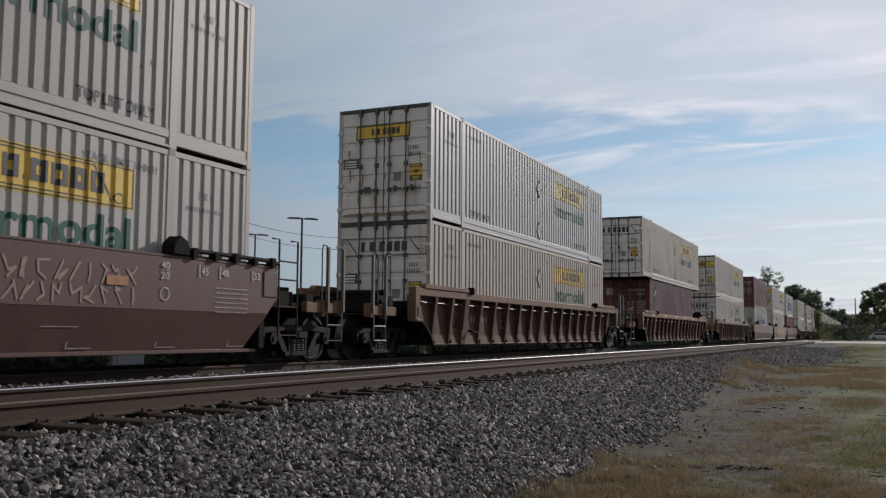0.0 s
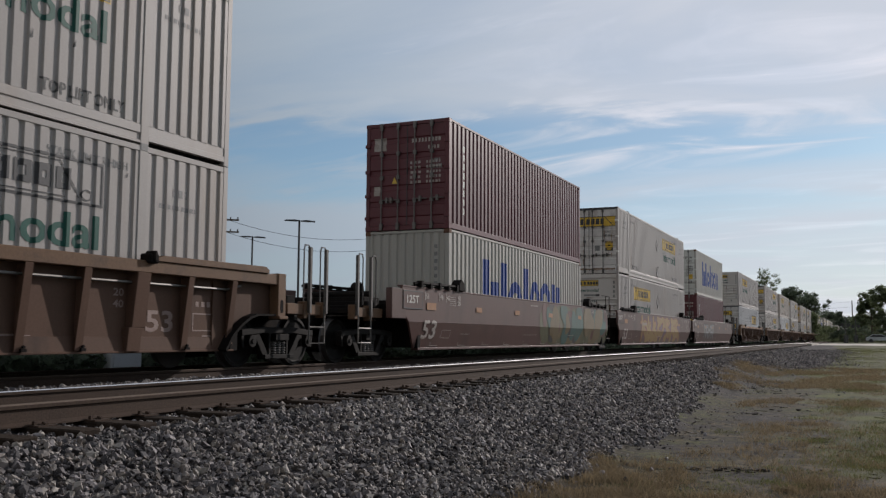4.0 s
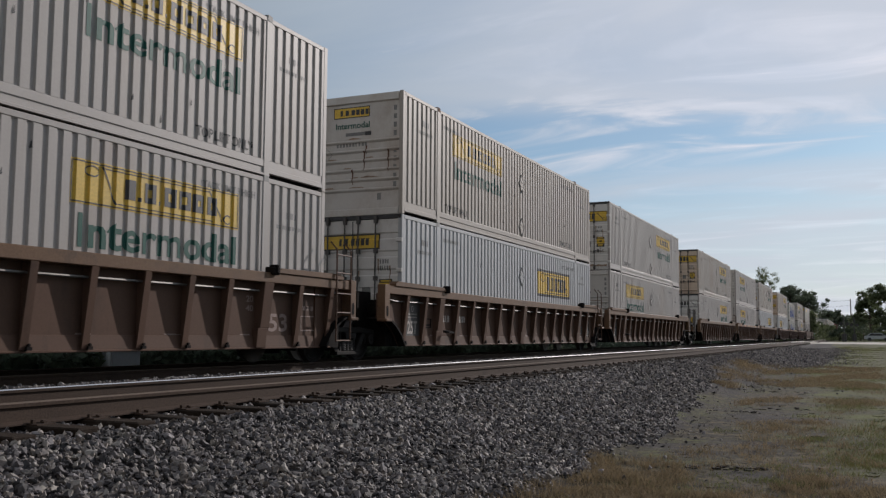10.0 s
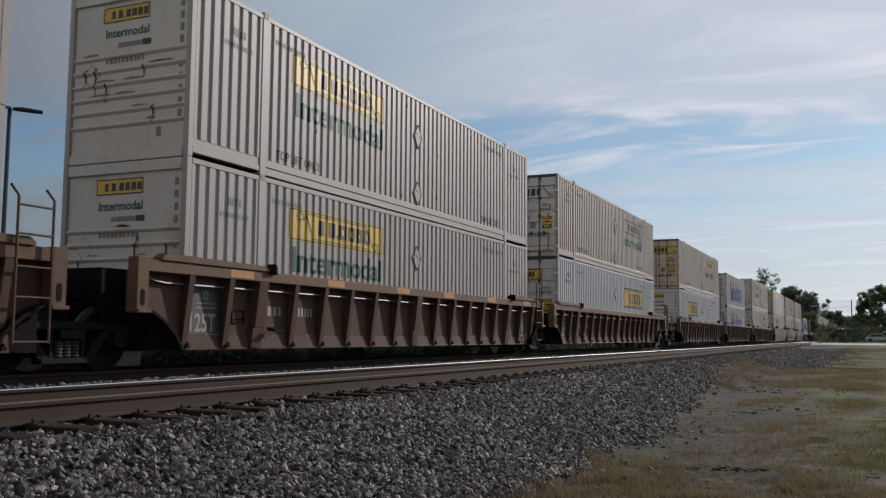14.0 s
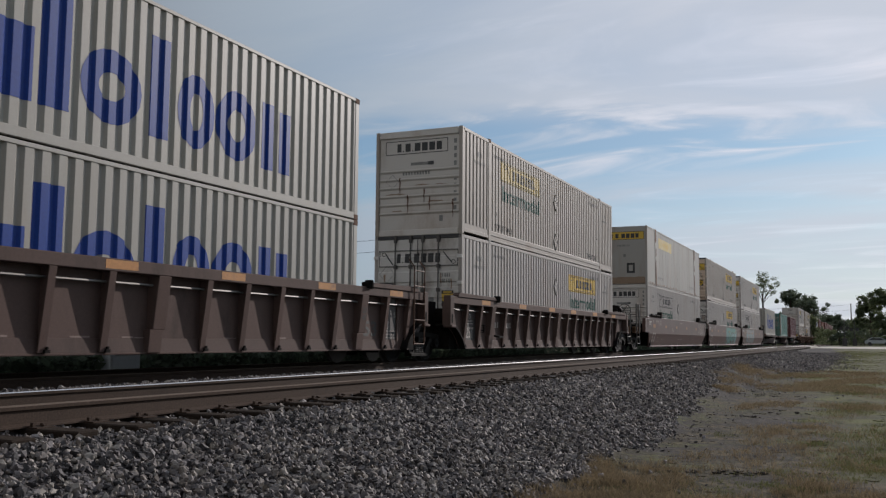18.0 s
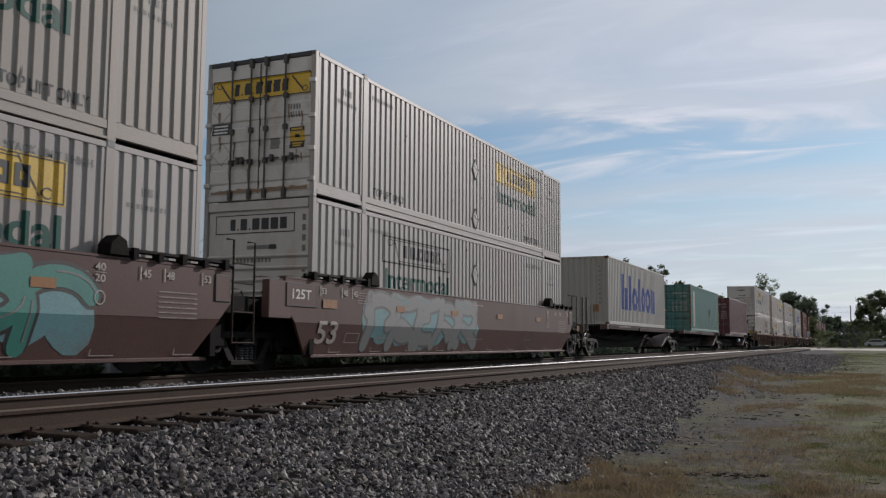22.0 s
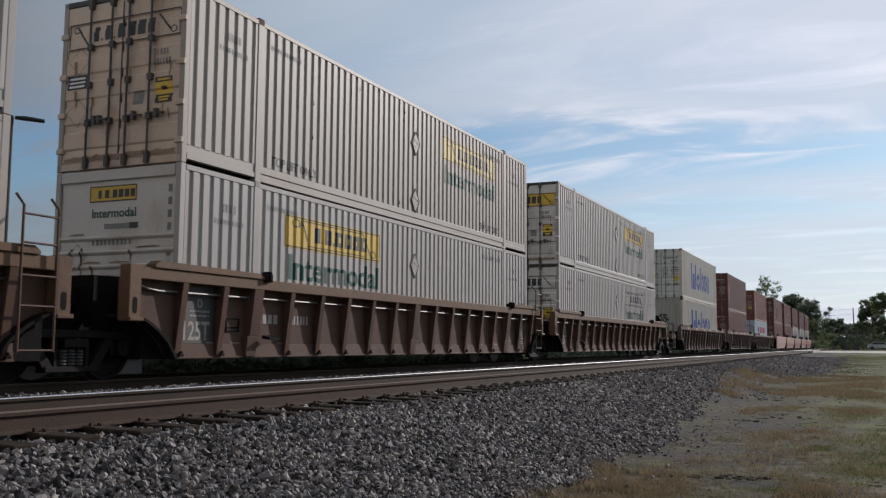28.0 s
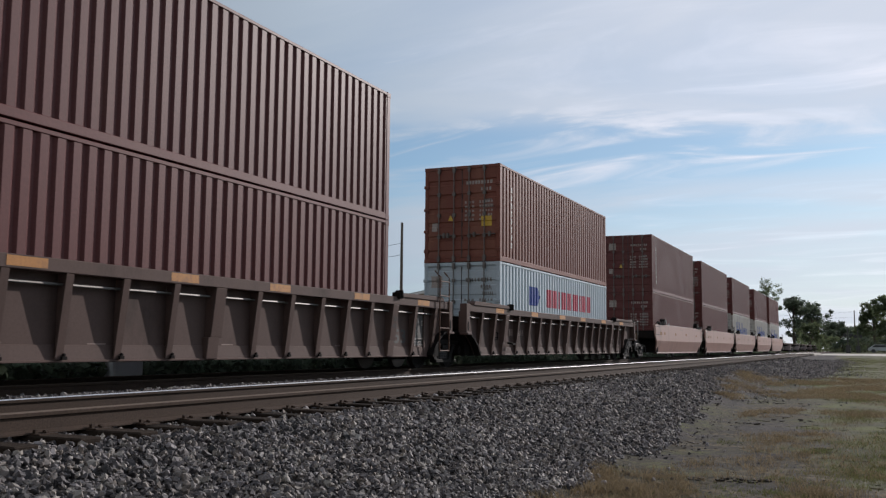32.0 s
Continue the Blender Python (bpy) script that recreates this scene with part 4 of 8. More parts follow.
    part("stencil", word_mesh("TOP LIFT ONLY", LONG - 3.9, 0.37, 1.5, 0.17, "stamp"), box, at)
    part("stencil", word_mesh("STACK LIMIT 3 HIGH", LONG - 3.75, 2.46, 1.45, 0.12, "grey_ink"), box, at)
    for z in (0.57, 1.93):
        part("placard_holder", shared(("holder", wall), lambda: placard_holder(wall)), box, (HALF, 8.2, z), "diamond-shaped placard holder")
    part("placard_print", small_marks(seed % 4), box, at)
    return box


def plate_box(label, seed=1):
    """A 16 m container with flat riveted plate sides."""
    box = thing("freight_container", label, "container", "53-foot containers on the train")
    for m in (Matrix(), Matrix.Translation((0, LONG, 0)) @ Matrix.Rotation(math.pi, 4, "Z")):
        n = 14
        for i in range(n):
            w = (LONG - 4.48) / n
            part("side_plate", shared("plate", lambda: Form().box(HALF - 0.05, HALF - 0.004, 0.003, w - 0.003, 0.12, 2.80).mesh("side_plate", "smooth", 0.004)), box, m @ Matrix.Translation((0, 2.24 + i * w, 0)))
        for y in (0.12, LONG - 1.9):
            part("side_plate", shared("plate_end", lambda: Form().box(HALF - 0.05, HALF - 0.004, 0.0, 1.78, 0.12, 2.80).mesh("side_plate", "smooth", 0.004)), box, m @ Matrix.Translation((0, y, 0)))
        for y in (1.90, LONG - 2.24):
            part("post", shared("plate_post", lambda: Form().box(HALF - 0.14, HALF + 0.012, 0, 0.34, 0.0, 2.92).mesh("post", "smooth", 0.01)), box, m @ Matrix.Translation((0, y, 0)))
            part("rust_patch", shared("plate_rust", lambda: laid(flat_poly(flat_poly(flat_poly(Form(), [(0.02, 0.03), (0.33, 0.03), (0.32, 0.5), (0.27, 0.62), (0.31, 0.9), (0.24, 1.15), (0.29, 1.32), (0.14, 1.38), (0.10, 1.2), (0.04, 1.22)]), [(0.12, 1.5), (0.30, 1.55), (0.31, 1.9), (0.20, 2.0), (0.10, 1.8)]), [(0.02, 2.25), (0.16, 2.2), (0.33, 2.35), (0.33, 2.91), (0.02, 2.91)]), "rust_patch", "rust", (), (), None, 0.003)), box, m @ Matrix.Translation((HALF + 0.012, y, 0)))
        part("bottom_rail", shared("plate_rail", lambda: Form().box(HALF - 0.08, HALF + 0.004, 0.1, LONG - 0.1, 0.0, 0.12).mesh("bottom_rail", "smooth", 0.01)), box, m)
        part("top_rail", shared("plate_rail2", lambda: Form().box(HALF - 0.08, HALF + 0.004, 0.1, LONG - 0.1, 2.80, 2.89).mesh("top_rail", "smooth", 0.01)), box, m)
        part("corner_post", shared("plate_corner", lambda: Form().box(HALF - 0.1, HALF + 0.005, 0, 0.12, 0, 2.896).mesh("corner_post", "smooth", 0.012)), box, m)
        rivets = Form()
        for i in range(120):
            y = 0.2 + i * (LONG - 0.4) / 119
            rivets.box(HALF - 0.001, HALF + 0.012, y - 0.012, y + 0.012, 0.055, 0.08)
        part("rivet_row", shared("rivets", lambda: rivets.mesh("rivet_row", "rust")), box, m)
        part("corner_post", shared("plate_corner", None), box, m @ Matrix.Translation((0, LONG - 0.12, 0)))
    part("roof", shared("plate_roof", lambda: Form().box(-HALF + 0.07, HALF - 0.07, 0.1, LONG - 0.1, 2.82, 2.87).mesh("roof", "smooth")), box)
    part("floor_frame", shared("floor53", None), box)
    part("front_wall", shared("plate_front", lambda: Form().box(-HALF + 0.1, HALF - 0.1, 0.01, 0.06, 0.0, 2.88).mesh("front_wall", "smooth", 0.004)), box)
    part("rear_wall", shared("plate_rear", lambda: Form().box(-HALF + 0.1, HALF - 0.1, LONG - 0.06, LONG - 0.01, 0.0, 2.88).mesh("rear_wall", "smooth")), box)
    f = Form()
    flat_rect(f, -1.1, 1.15, 2.22, 2.62, 0)
    flat_frame(f, -1.1, 1.15, 2.22, 2.62, 0.02, 1)
    a = -0.55
    for w in (0.13, 0.03, 0.16, 0.03, 0.18, 0.18, 0.18, 0.16):
        flat_rect(f, a, a + w, 2.30, 2.34 if w < 0.05 else 2.52, 1)
        a += w + 0.055
    bars(f, -0.2, 0.45, 1.88, 1.97, 9, 2, 3)
    flat_rect(f, 0.12, 0.24, 1.35, 1.5, 2)
    flat_frame(f, 0.28, 0.68, 0.55, 1.05, 0.1, 1)
    rnd = random.Random(14)
    flat_poly(f, [(-1.19, 0.03), (1.19, 0.03)] + [(1.19 - 0.119 * k, 0.33 + 0.05 * rnd.random()) for k in range(21)], 4)
    flat_poly(f, [(-1.19, 0.02), (1.19, 0.02)] + [(1.19 - 0.119 * k, 0.20 + 0.06 * rnd.random()) for k in range(21)], 3)
    flat_diamond(f, -0.95, 0.85, 0.24, 0.02, 2, 0.9)
    part("front_print", laid(f, "front_print", ["yellow", "ink", "grey_ink", "rust", "grime"], (), (), None, 0.004, True), box, (0, 0.01, 0), "yellow sign band and a dark latch plate on the front wall")
    f = Form()
    flat_rect(f, 2.85, 6.45, 2.02, 2.55, 0)
    part("sign_panel", laid(f, "sign_panel", "faded", (), (), None, 0.003), box, (HALF, 0, 0), "faded yellow panel on the flat side")
    f = Form()
    a = 3.75
    for w in (0.16, 0.04, 0.2, 0.04, 0.24, 0.24, 0.24, 0.2):
        flat_rect(f, a, a + w, 2.16, 2.20 if w < 0.1 else 2.42)
        a += w + 0.06
    part("sign_print", laid(f, "sign_print", "yellow", (), (), None, 0.006), box, (HALF, 0, 0))
    part("stencil", laid(flat_text(flat_text(Form(), "TOP LIFT ONLY", 2.5, 0.35, 1.6, 0.17), "TOP LIFT ONLY", LONG - 4.1, 0.35, 1.6, 0.17), "stencil", "grey_ink", (), (), None, 0.003), box, (HALF - 0.004, 0, 0))
    f = Form()
    for i in range(18):
        y, z = 2.6 + (i % 6) * 0.55 + (8.5 if i > 8 else 0), 0.7 + (i // 6) * 0.55
        flat_ring(f, y, z, 0.04, 0.05, 0.014, 0, n=12)
    flat_frame(f, 8.0, 8.3, 0.7, 1.0, 0.02, 1)
    rnd = random.Random(4)
    for i in range(70):
        y = rnd.uniform(0.3, LONG - 0.4)
        flat_poly(f, [(y, 0.10), (y + rnd.uniform(0.05, 0.3), 0.10), (y + rnd.uniform(0.03, 0.2), 0.12 + rnd.uniform(0.01, 0.09)), (y + 0.01, 0.13)], 2)
    part("scuff", laid(f, "scuff", ["grey_ink", "grey_ink", "grime"], (), (), None, 0.003), box, (HALF, 0, 0))
    return box


ISO = 1.219


def word_shapes(f, u, v, tall, m=0):
    """Seven metres of plain blue shapes: tall bars, rings and blocks that stand for the line's name."""
    x = tall * 0.76
    s = tall / 1.6
    flat_rect(f, u, u + 0.50 * s, v, v + tall, m)
    flat_rect(f, u + 0.62 * s, u + 1.32 * s, v, v + tall * 0.62, m)
    flat_rect(f, u + 1.44 * s, u + 1.94 * s, v, v + tall, m)
    flat_ring(f, u + 2.72 * s, v + x * 0.45, 0.60 * s, x * 0.45, 0.34 * s, m)
    flat_rect(f, u + 3.50 * s, u + 3.92 * s, v, v + tall * 0.98, m)
    flat_ring(f, u + 4.58 * s, v + x * 0.5, 0.46 * s, x * 0.5, 0.30 * s, m)
    flat_ring(f, u + 5.66 * s, v + x * 0.5, 0.56 * s, x * 0.5, 0.33 * s, m)
    flat_rect(f, u + 6.38 * s, u + 6.74 * s, v, v + x, m)
    flat_rect(f, u + 6.92 * s, u + 7.28 * s, v, v + x * 0.94, m)
    return f


def iso_box(label, wall, tall=TALL, long=12.192, end="door", mark=None, seed=1, door_mat=None, rod="pipe"):
    """An ISO container with deep folds, corner castings and double doors."""
    box = thing("shipping_container", label, "container", "ISO containers on the train")
    inset = (long - 12.192) / 2
    pts = folds(0.14, long - 0.14, 0.278, 0.50, 0.16, 0.040)
    us, at = [p[0] for p in pts], depth_of(pts)
    for m in (Matrix(), Matrix.Translation((0, long, 0)) @ Matrix.Rotation(math.pi, 4, "Z")):
        part("side_panel", shared(("iso_panel", wall, tall, long), lambda: sheet(pts, ISO - 0.012, 0.16, tall - 0.07, 0.08).mesh("side_panel", wall)), box, m)
        part("bottom_rail", shared(("iso_brail", wall, long), lambda: Form().box(ISO - 0.07, ISO, 0.16, long - 0.16, 0.02, 0.16).mesh("bottom_rail", wall, 0.008)), box, m)
        edge_mat = "rust_door" if long > 13 else "well_top" if wall == "teal" else wall
        part("top_rail", shared(("iso_trail", wall, tall, long), lambda: Form().box(ISO - 0.06, ISO, 0.16, long - 0.16, tall - 0.075, tall - 0.01).mesh("top_rail", "rust_door" if long > 13 else wall, 0.008)), box, m)
        for y in (0.0, long - 0.17):
            part("corner_post", shared(("iso_post", edge_mat, tall), lambda: Form().box(ISO - 0.12, ISO - 0.002, 0.005, 0.165, 0.1, tall - 0.1).mesh("corner_post", edge_mat, 0.015)), box, m @ Matrix.Translation((0, y, 0)))
            for z in (0.0, tall - 0.118):
                part("corner_casting", shared(("iso_cast", wall), lambda: Form().box(ISO - 0.16, ISO + 0.004, -0.004, 0.174, 0, 0.118).mesh("corner_casting", "rust" if wall == "ivory" else wall, 0.012)), box, m @ Matrix.Translation((0, y, z)))
        if inset > 0.3:
            for y in (inset, long - inset - 0.17):
                part("post", shared(("iso_lift_post", wall, tall), lambda: Form().box(ISO - 0.1, ISO + 0.004, 0, 0.17, 0, tall).mesh("post", "cream", 0.01)), box, m @ Matrix.Translation((0, y, 0)))
    part("roof", shared(("iso_roof", wall, tall, long), lambda: Form().box(-ISO + 0.05, ISO - 0.05, 0.1, long - 0.1, tall - 0.06, tall - 0.03).mesh("roof", wall)), box)
    part("floor_frame", shared(("iso_floor", long), lambda: Form().box(-ISO + 0.06, ISO - 0.06, 0.1, long - 0.1, 0.10, 0.16).mesh("floor_frame", "dark")), box)
    part("rear_wall", shared(("iso_rear", wall, tall, long), lambda: Form().box(-ISO + 0.1, ISO - 0.1, long - 0.09, long - 0.04, 0.05, tall - 0.05).mesh("rear_wall", wall)), box)
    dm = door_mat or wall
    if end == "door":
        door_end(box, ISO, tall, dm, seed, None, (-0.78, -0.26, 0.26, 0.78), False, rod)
        f = Form()
        ink = 1 if wall in ("ivory", "pale") else 0
        for i in range(5):
            bars(f, 0.55, 1.0, tall - 1.15 - i * 0.13, tall - 1.08 - i * 0.13, 5, ink, seed + i)
            bars(f, 0.08, 0.42, tall - 1.15 - i * 0.13, tall - 1.08 - i * 0.13, 3, ink, seed + i + 9)
        bars(f, 0.12, 0.98, tall - 0.58, tall - 0.47, 9, ink, seed)
        bars(f, 0.6, 0.95, tall - 0.78, tall - 0.68, 4, ink, seed + 4)
        flat_rect(f, -0.98, -0.80, 0.95, 1.2, 0)
        if wall == "ivory":
            bars(f, -1.0, -0.35, tall - 0.86, tall - 0.70, 6, 2, 5)
            flat_rect(f, 0.72, 0.98, 1.0, 1.3, 3) if seed % 2 else None
        elif seed % 2:
            flat_rect(f, 0.62, 0.95, 1.05, 1.35, 3)
        else:
            flat_rect(f, -0.98, -0.62, tall - 0.75, tall - 0.4, 0)
        flat_poly(f, [(-0.45, 1.25), (-0.28, 1.25), (-0.365, 1.42)], 3)
        part("door_print", laid(f, "door_print", ["faded_stencil", "grey_ink", "blue", "yellow"], (), DOOR_VS, door_depth, 0.006, True), box, (0, 0.02, 0), "rows of small number bars and notices on the doors")
    else:
        ef = folds(-ISO + 0.13, ISO - 0.13, 0.25, 0.5, 0.14, 0.035)
        part("front_wall", shared(("iso_front", wall, tall), lambda: Form().prism([(x, 0.02 - d) for x, d in ef] + [(ISO - 0.13, 0.1), (-ISO + 0.13, 0.1)], "z", 0.12, tall - 0.08).mesh("front_wall", wall)), box)
        part("front_sill", shared(("iso_fsill", wall), lambda: Form().box(-ISO + 0.12, ISO - 0.12, 0.0, 0.1, 0.02, 0.12).mesh("front_sill", wall, 0.008)), box)
        part("front_header", shared(("iso_fhead", wall, tall), lambda: Form().box(-ISO + 0.12, ISO - 0.12, 0.0, 0.1, tall - 0.08, tall - 0.01).mesh("front_header", wall, 0.008)), box)
        f = Form()
        for i in range(9):
            flat_rect(f, ISO - 0.42, ISO - 0.33, tall - 0.5 - i * 0.19, tall - 0.40 - i * 0.19, 0)
        if seed % 2:
            flat_text(f, "45", -0.30, tall - 1.45, 0.62, 0.52, 1)
        else:
            flat_rect(f, 0.55, 0.8, 0.55, 0.85, 2)
        part("front_print", laid(f, "front_print", ["grey_ink", "ink", "orange_mark"], [p[0] for p in ef], (), depth_of(ef), 0.005, True), box, (0, 0.02, 0), "column of number bars on the front wall")
    if mark == "word":
        u = 2.42 + inset if end == "door" else 2.35 + inset
        part("name_print", shared(("word_shapes", tall, long, end), lambda: laid(word_shapes(Form(), u, 0.52 if tall < 2.7 else 0.72, 1.58), "name_print", "blue", us, (), at, 0.004)), box, (ISO - 0.012, 0, 0), "large blue shapes along the side")
    if mark == "column":
        f = Form()
        for i in range(8):
            flat_rect(f, 0.95, 1.13, tall - 0.75 - i * 0.24, tall - 0.58 - i * 0.24)
        part("number_print", laid(f, "number_print", "stencil", us, (), at, 0.004), box, (ISO - 0.012, 0, 0), "column of white bars beside the doors")
    if mark == "badge":
        f = Form()
        flat_rect(f, 1.0, 1.55, tall - 0.95, tall - 0.35, 0)
        flat_poly(f, [(1.05, tall - 0.88), (1.5, tall - 0.62), (1.5, tall - 0.45), (1.05, tall - 0.7)], 1)
        part("badge", laid(f, "badge", ["green", "stencil"], us, (), at, 0.004), box, (ISO - 0.012, 0, 0), "small blue and white badge")
    if mark == "red":
        f = Form()
        flat_poly(f, [(2.6, 1.42), (3.4, 1.42), (3.7, 1.72), (3.4, 2.02), (2.6, 2.02)], 1)
        a = 4.4
        for w in (0.5, 0.5, 0.2, 0.55, 0.55, 0.7, 0.2, 0.55, 0.5):
            flat_rect(f, a, a + w, 1.42, 2.02, 0)
            a += w + 0.14
        part("name_print", laid(f, "name_print", ["red", "blue"], us, (), at, 0.004), box, (ISO - 0.012, 0, 0), "row of plain red shapes along the side")
    if mark == "scrawl":
        f = Form()
        rnd = random.Random(seed)
        for i in range(7):
            flat_ring(f, 1.6 + i * 0.85, 0.9 + rnd.uniform(-0.1, 0.2), 0.36, 0.5, 0.11, 0, rnd.uniform(0, 120), rnd.uniform(250, 400), 12)
        part("scrawl", laid(f, "scrawl", "tag_silver", us, (), at, 0.004), box, (ISO - 0.012, 0, 0), "pale spray-painted loops")
    if mark == "stain":
        f = Form()
        rnd = random.Random(seed)
        for i in range(9):
            u, low = 7.0 + i * 0.13 + rnd.uniform(-0.02, 0.02), 0.75 + rnd.uniform(0, 0.4)
            flat_poly(f, [(u, low), (u + 0.08, low + 0.05), (u + 0.10, 1.45 + rnd.uniform(0, 0.2)), (u + 0.02, 1.5 + rnd.uniform(0, 0.25))], 0)
        for k in range(42):
            if rnd.random() < 0.75:
                u, top = 0.14 + 0.2772 * k + rnd.uniform(-0.05, 0.03), 0.18 + rnd.uniform(0.05, 0.25) + (0.55 * rnd.random() if rnd.random() < 0.3 else 0)
                flat_poly(f, [(u, 0.17), (u + rnd.uniform(0.05, 0.10), 0.17), (u + 0.05, top * 0.8), (u + 0.025, top), (u + 0.01, top * 0.7)], 1)
        part("rust_stain", laid(f, "rust_stain", ["dark_stain", "drip"], us, (), at, 0.003), box, (ISO - 0.012, 0, 0), "dark scrape and tan drips on the side")
        f = Form()
        flat_rect(f, 1.05, 1.62, 0.3, 2.5, 0)
        for i in range(10):
            flat_rect(f, 1.22, 1.44, 2.28 - i * 0.2, 2.40 - i * 0.2, 1)
        part("number_print", laid(f, "number_print", ["stencil", "ink"], us, (), at, 0.004), box, (ISO - 0.012, 0, 0), "white strip with a column of bars")
    return box


# ---- railway cars ----
def truck(car, y):
    """A two-axle bogie."""
    t = part("bogie", shared("bolster", lambda: Form().box(-0.95, 0.95, -0.2, 0.2, 0.35, 0.62).box(-0.3, 0.3, -0.3, 0.3, 0.62, 0.78).mesh("bogie", "dark", 0.02)), car, (0, y, 0))

    def frame_side():
        f = Form()
        f.prism([(-1.13, 0.55), (-1.13, 0.66), (-0.5, 0.71), (0.5, 0.71), (1.13, 0.66), (1.13, 0.55), (0.5, 0.60), (-0.5, 0.60)], "x", -0.07, 0.07)
        for e in (-1, 1):
            f.prism([(e * 0.76, 0.57), (e * 0.60, 0.59), (e * 0.31, 0.21), (e * 0.47, 0.17)], "x", -0.06, 0.06)
            f.prism([(e * 1.14, 0.57), (e * 1.05, 0.57), (e * 1.03, 0.34), (e * 1.10, 0.34)], "x", -0.06, 0.06)
            f.prism([(e * 0.76, 0.57), (e * 0.70, 0.57), (e * 0.72, 0.36), (e * 0.78, 0.36)], "x", -0.06, 0.06)
            f.box(-0.055, 0.055, *sorted((e * 0.24, e * 0.31)), 0.20, 0.62)
            f.rod((-0.03, e * 0.89, 0.46), (0.13, e * 0.89, 0.46), 0.115, 12)
            f.rod((0.13, e * 0.89, 0.46), (0.15, e * 0.89, 0.46), 0.05, 8)
        f.box(-0.09, 0.09, -0.47, 0.47, 0.14, 0.22)
        f.box(-0.10, 0.14, -0.21, 0.21, 0.47, 0.59)
        return f.mesh("side_frame", "wheel", 0.012)

    def spring():
        turns = [(0.225 + 0.0145 * k, 0.062 if k % 3 else 0.040, 0) for k in range(17)]
        return Form().lathe(turns, 10).mesh("spring", "steel")

    def wheel():
        f = Form()
        f.lathe([(-0.09, 0.10, 0), (-0.09, 0.49, 1), (-0.075, 0.50, 1), (-0.06, 0.465, 1), (0.05, 0.455, 1), (0.055, 0.40, 0), (0.03, 0.37, 0), (0.025, 0.20, 0), (0.06, 0.14, 0), (0.12, 0.13, 0), (0.12, 0.10, 0), (0.24, 0.10, 0), (0.245, 0.04, 0)])
        return f.mesh("wheel", ["wheel", "tread"])
    for s in (-1, 1):
        part("side_frame", shared("side_frame", frame_side), t, (s * 1.0, 0, 0))
        for dy in (-0.145, 0.0, 0.145):
            part("spring", shared("spring", spring), t, pose(s * 1.03, dy, 0, 0, -90, 0))
        for dy in (-0.89, 0.89):
            part("wheel", shared("wheel", wheel), t, pose(s * 0.755, dy, 0.46, 0, 0, 0 if s > 0 else 180))
    # dark blocks added to close off the bright view through the bogie
    part("brake_rigging", shared("filler_block", lambda: Form().box(-0.62, 0.62, -1.30, -1.18, 0.30, 0.55).box(-0.62, 0.62, 1.18, 1.30, 0.30, 0.55).box(-0.6, 0.6, -0.55, 0.55, 0.22, 0.7).box(-0.05, 0.05, -1.2, 1.2, 0.5, 0.62).mesh("brake_rigging", "dark")), t)
    for dy in (-0.89, 0.89):
        part("axle", shared("axle", lambda: Form().rod((-0.75, 0, 0), (0.75, 0, 0), 0.08, 10).mesh("axle", "dark")), t, (0, dy, 0.46))
    return t


def brake_wheel(car, y, side=1):
    f = Form()
    for i in range(20):
        a, b = 2 * math.pi * i / 20, 2 * math.pi * (i + 1) / 20
        f.rod((0.28 * math.cos(a), 0, 0.28 * math.sin(a)), (0.28 * math.cos(b), 0, 0.28 * math.sin(b)), 0.018, 5)
    for i in range(6):
        a = math.pi * i / 3
        f.rod((0, 0, 0), (0.28 * math.cos(a), 0.03, 0.28 * math.sin(a)), 0.012, 5)
    part("brake_wheel", shared("brake_wheel", lambda: f.mesh("brake_wheel", "dark")), car, pose(1.10, y, 1.90, 0, 0, 8))
    part("brake_gear", shared("brake_gear", lambda: Form().box(-0.13, 0.13, -0.10, 0.10, 0, 0.6).prism([(-0.34, 0.52), (-0.34, 0.98), (-0.10, 1.14), (0.16, 1.12), (0.34, 0.90), (0.30, 0.52)], "y", -0.12, 0.14).rod((0.12, -0.3, 0.92), (0.12, 0.0, 0.92), 0.04, 8).mesh("brake_gear", "dark", 0.02)), car, (0.68, y + 0.02, 1.0))


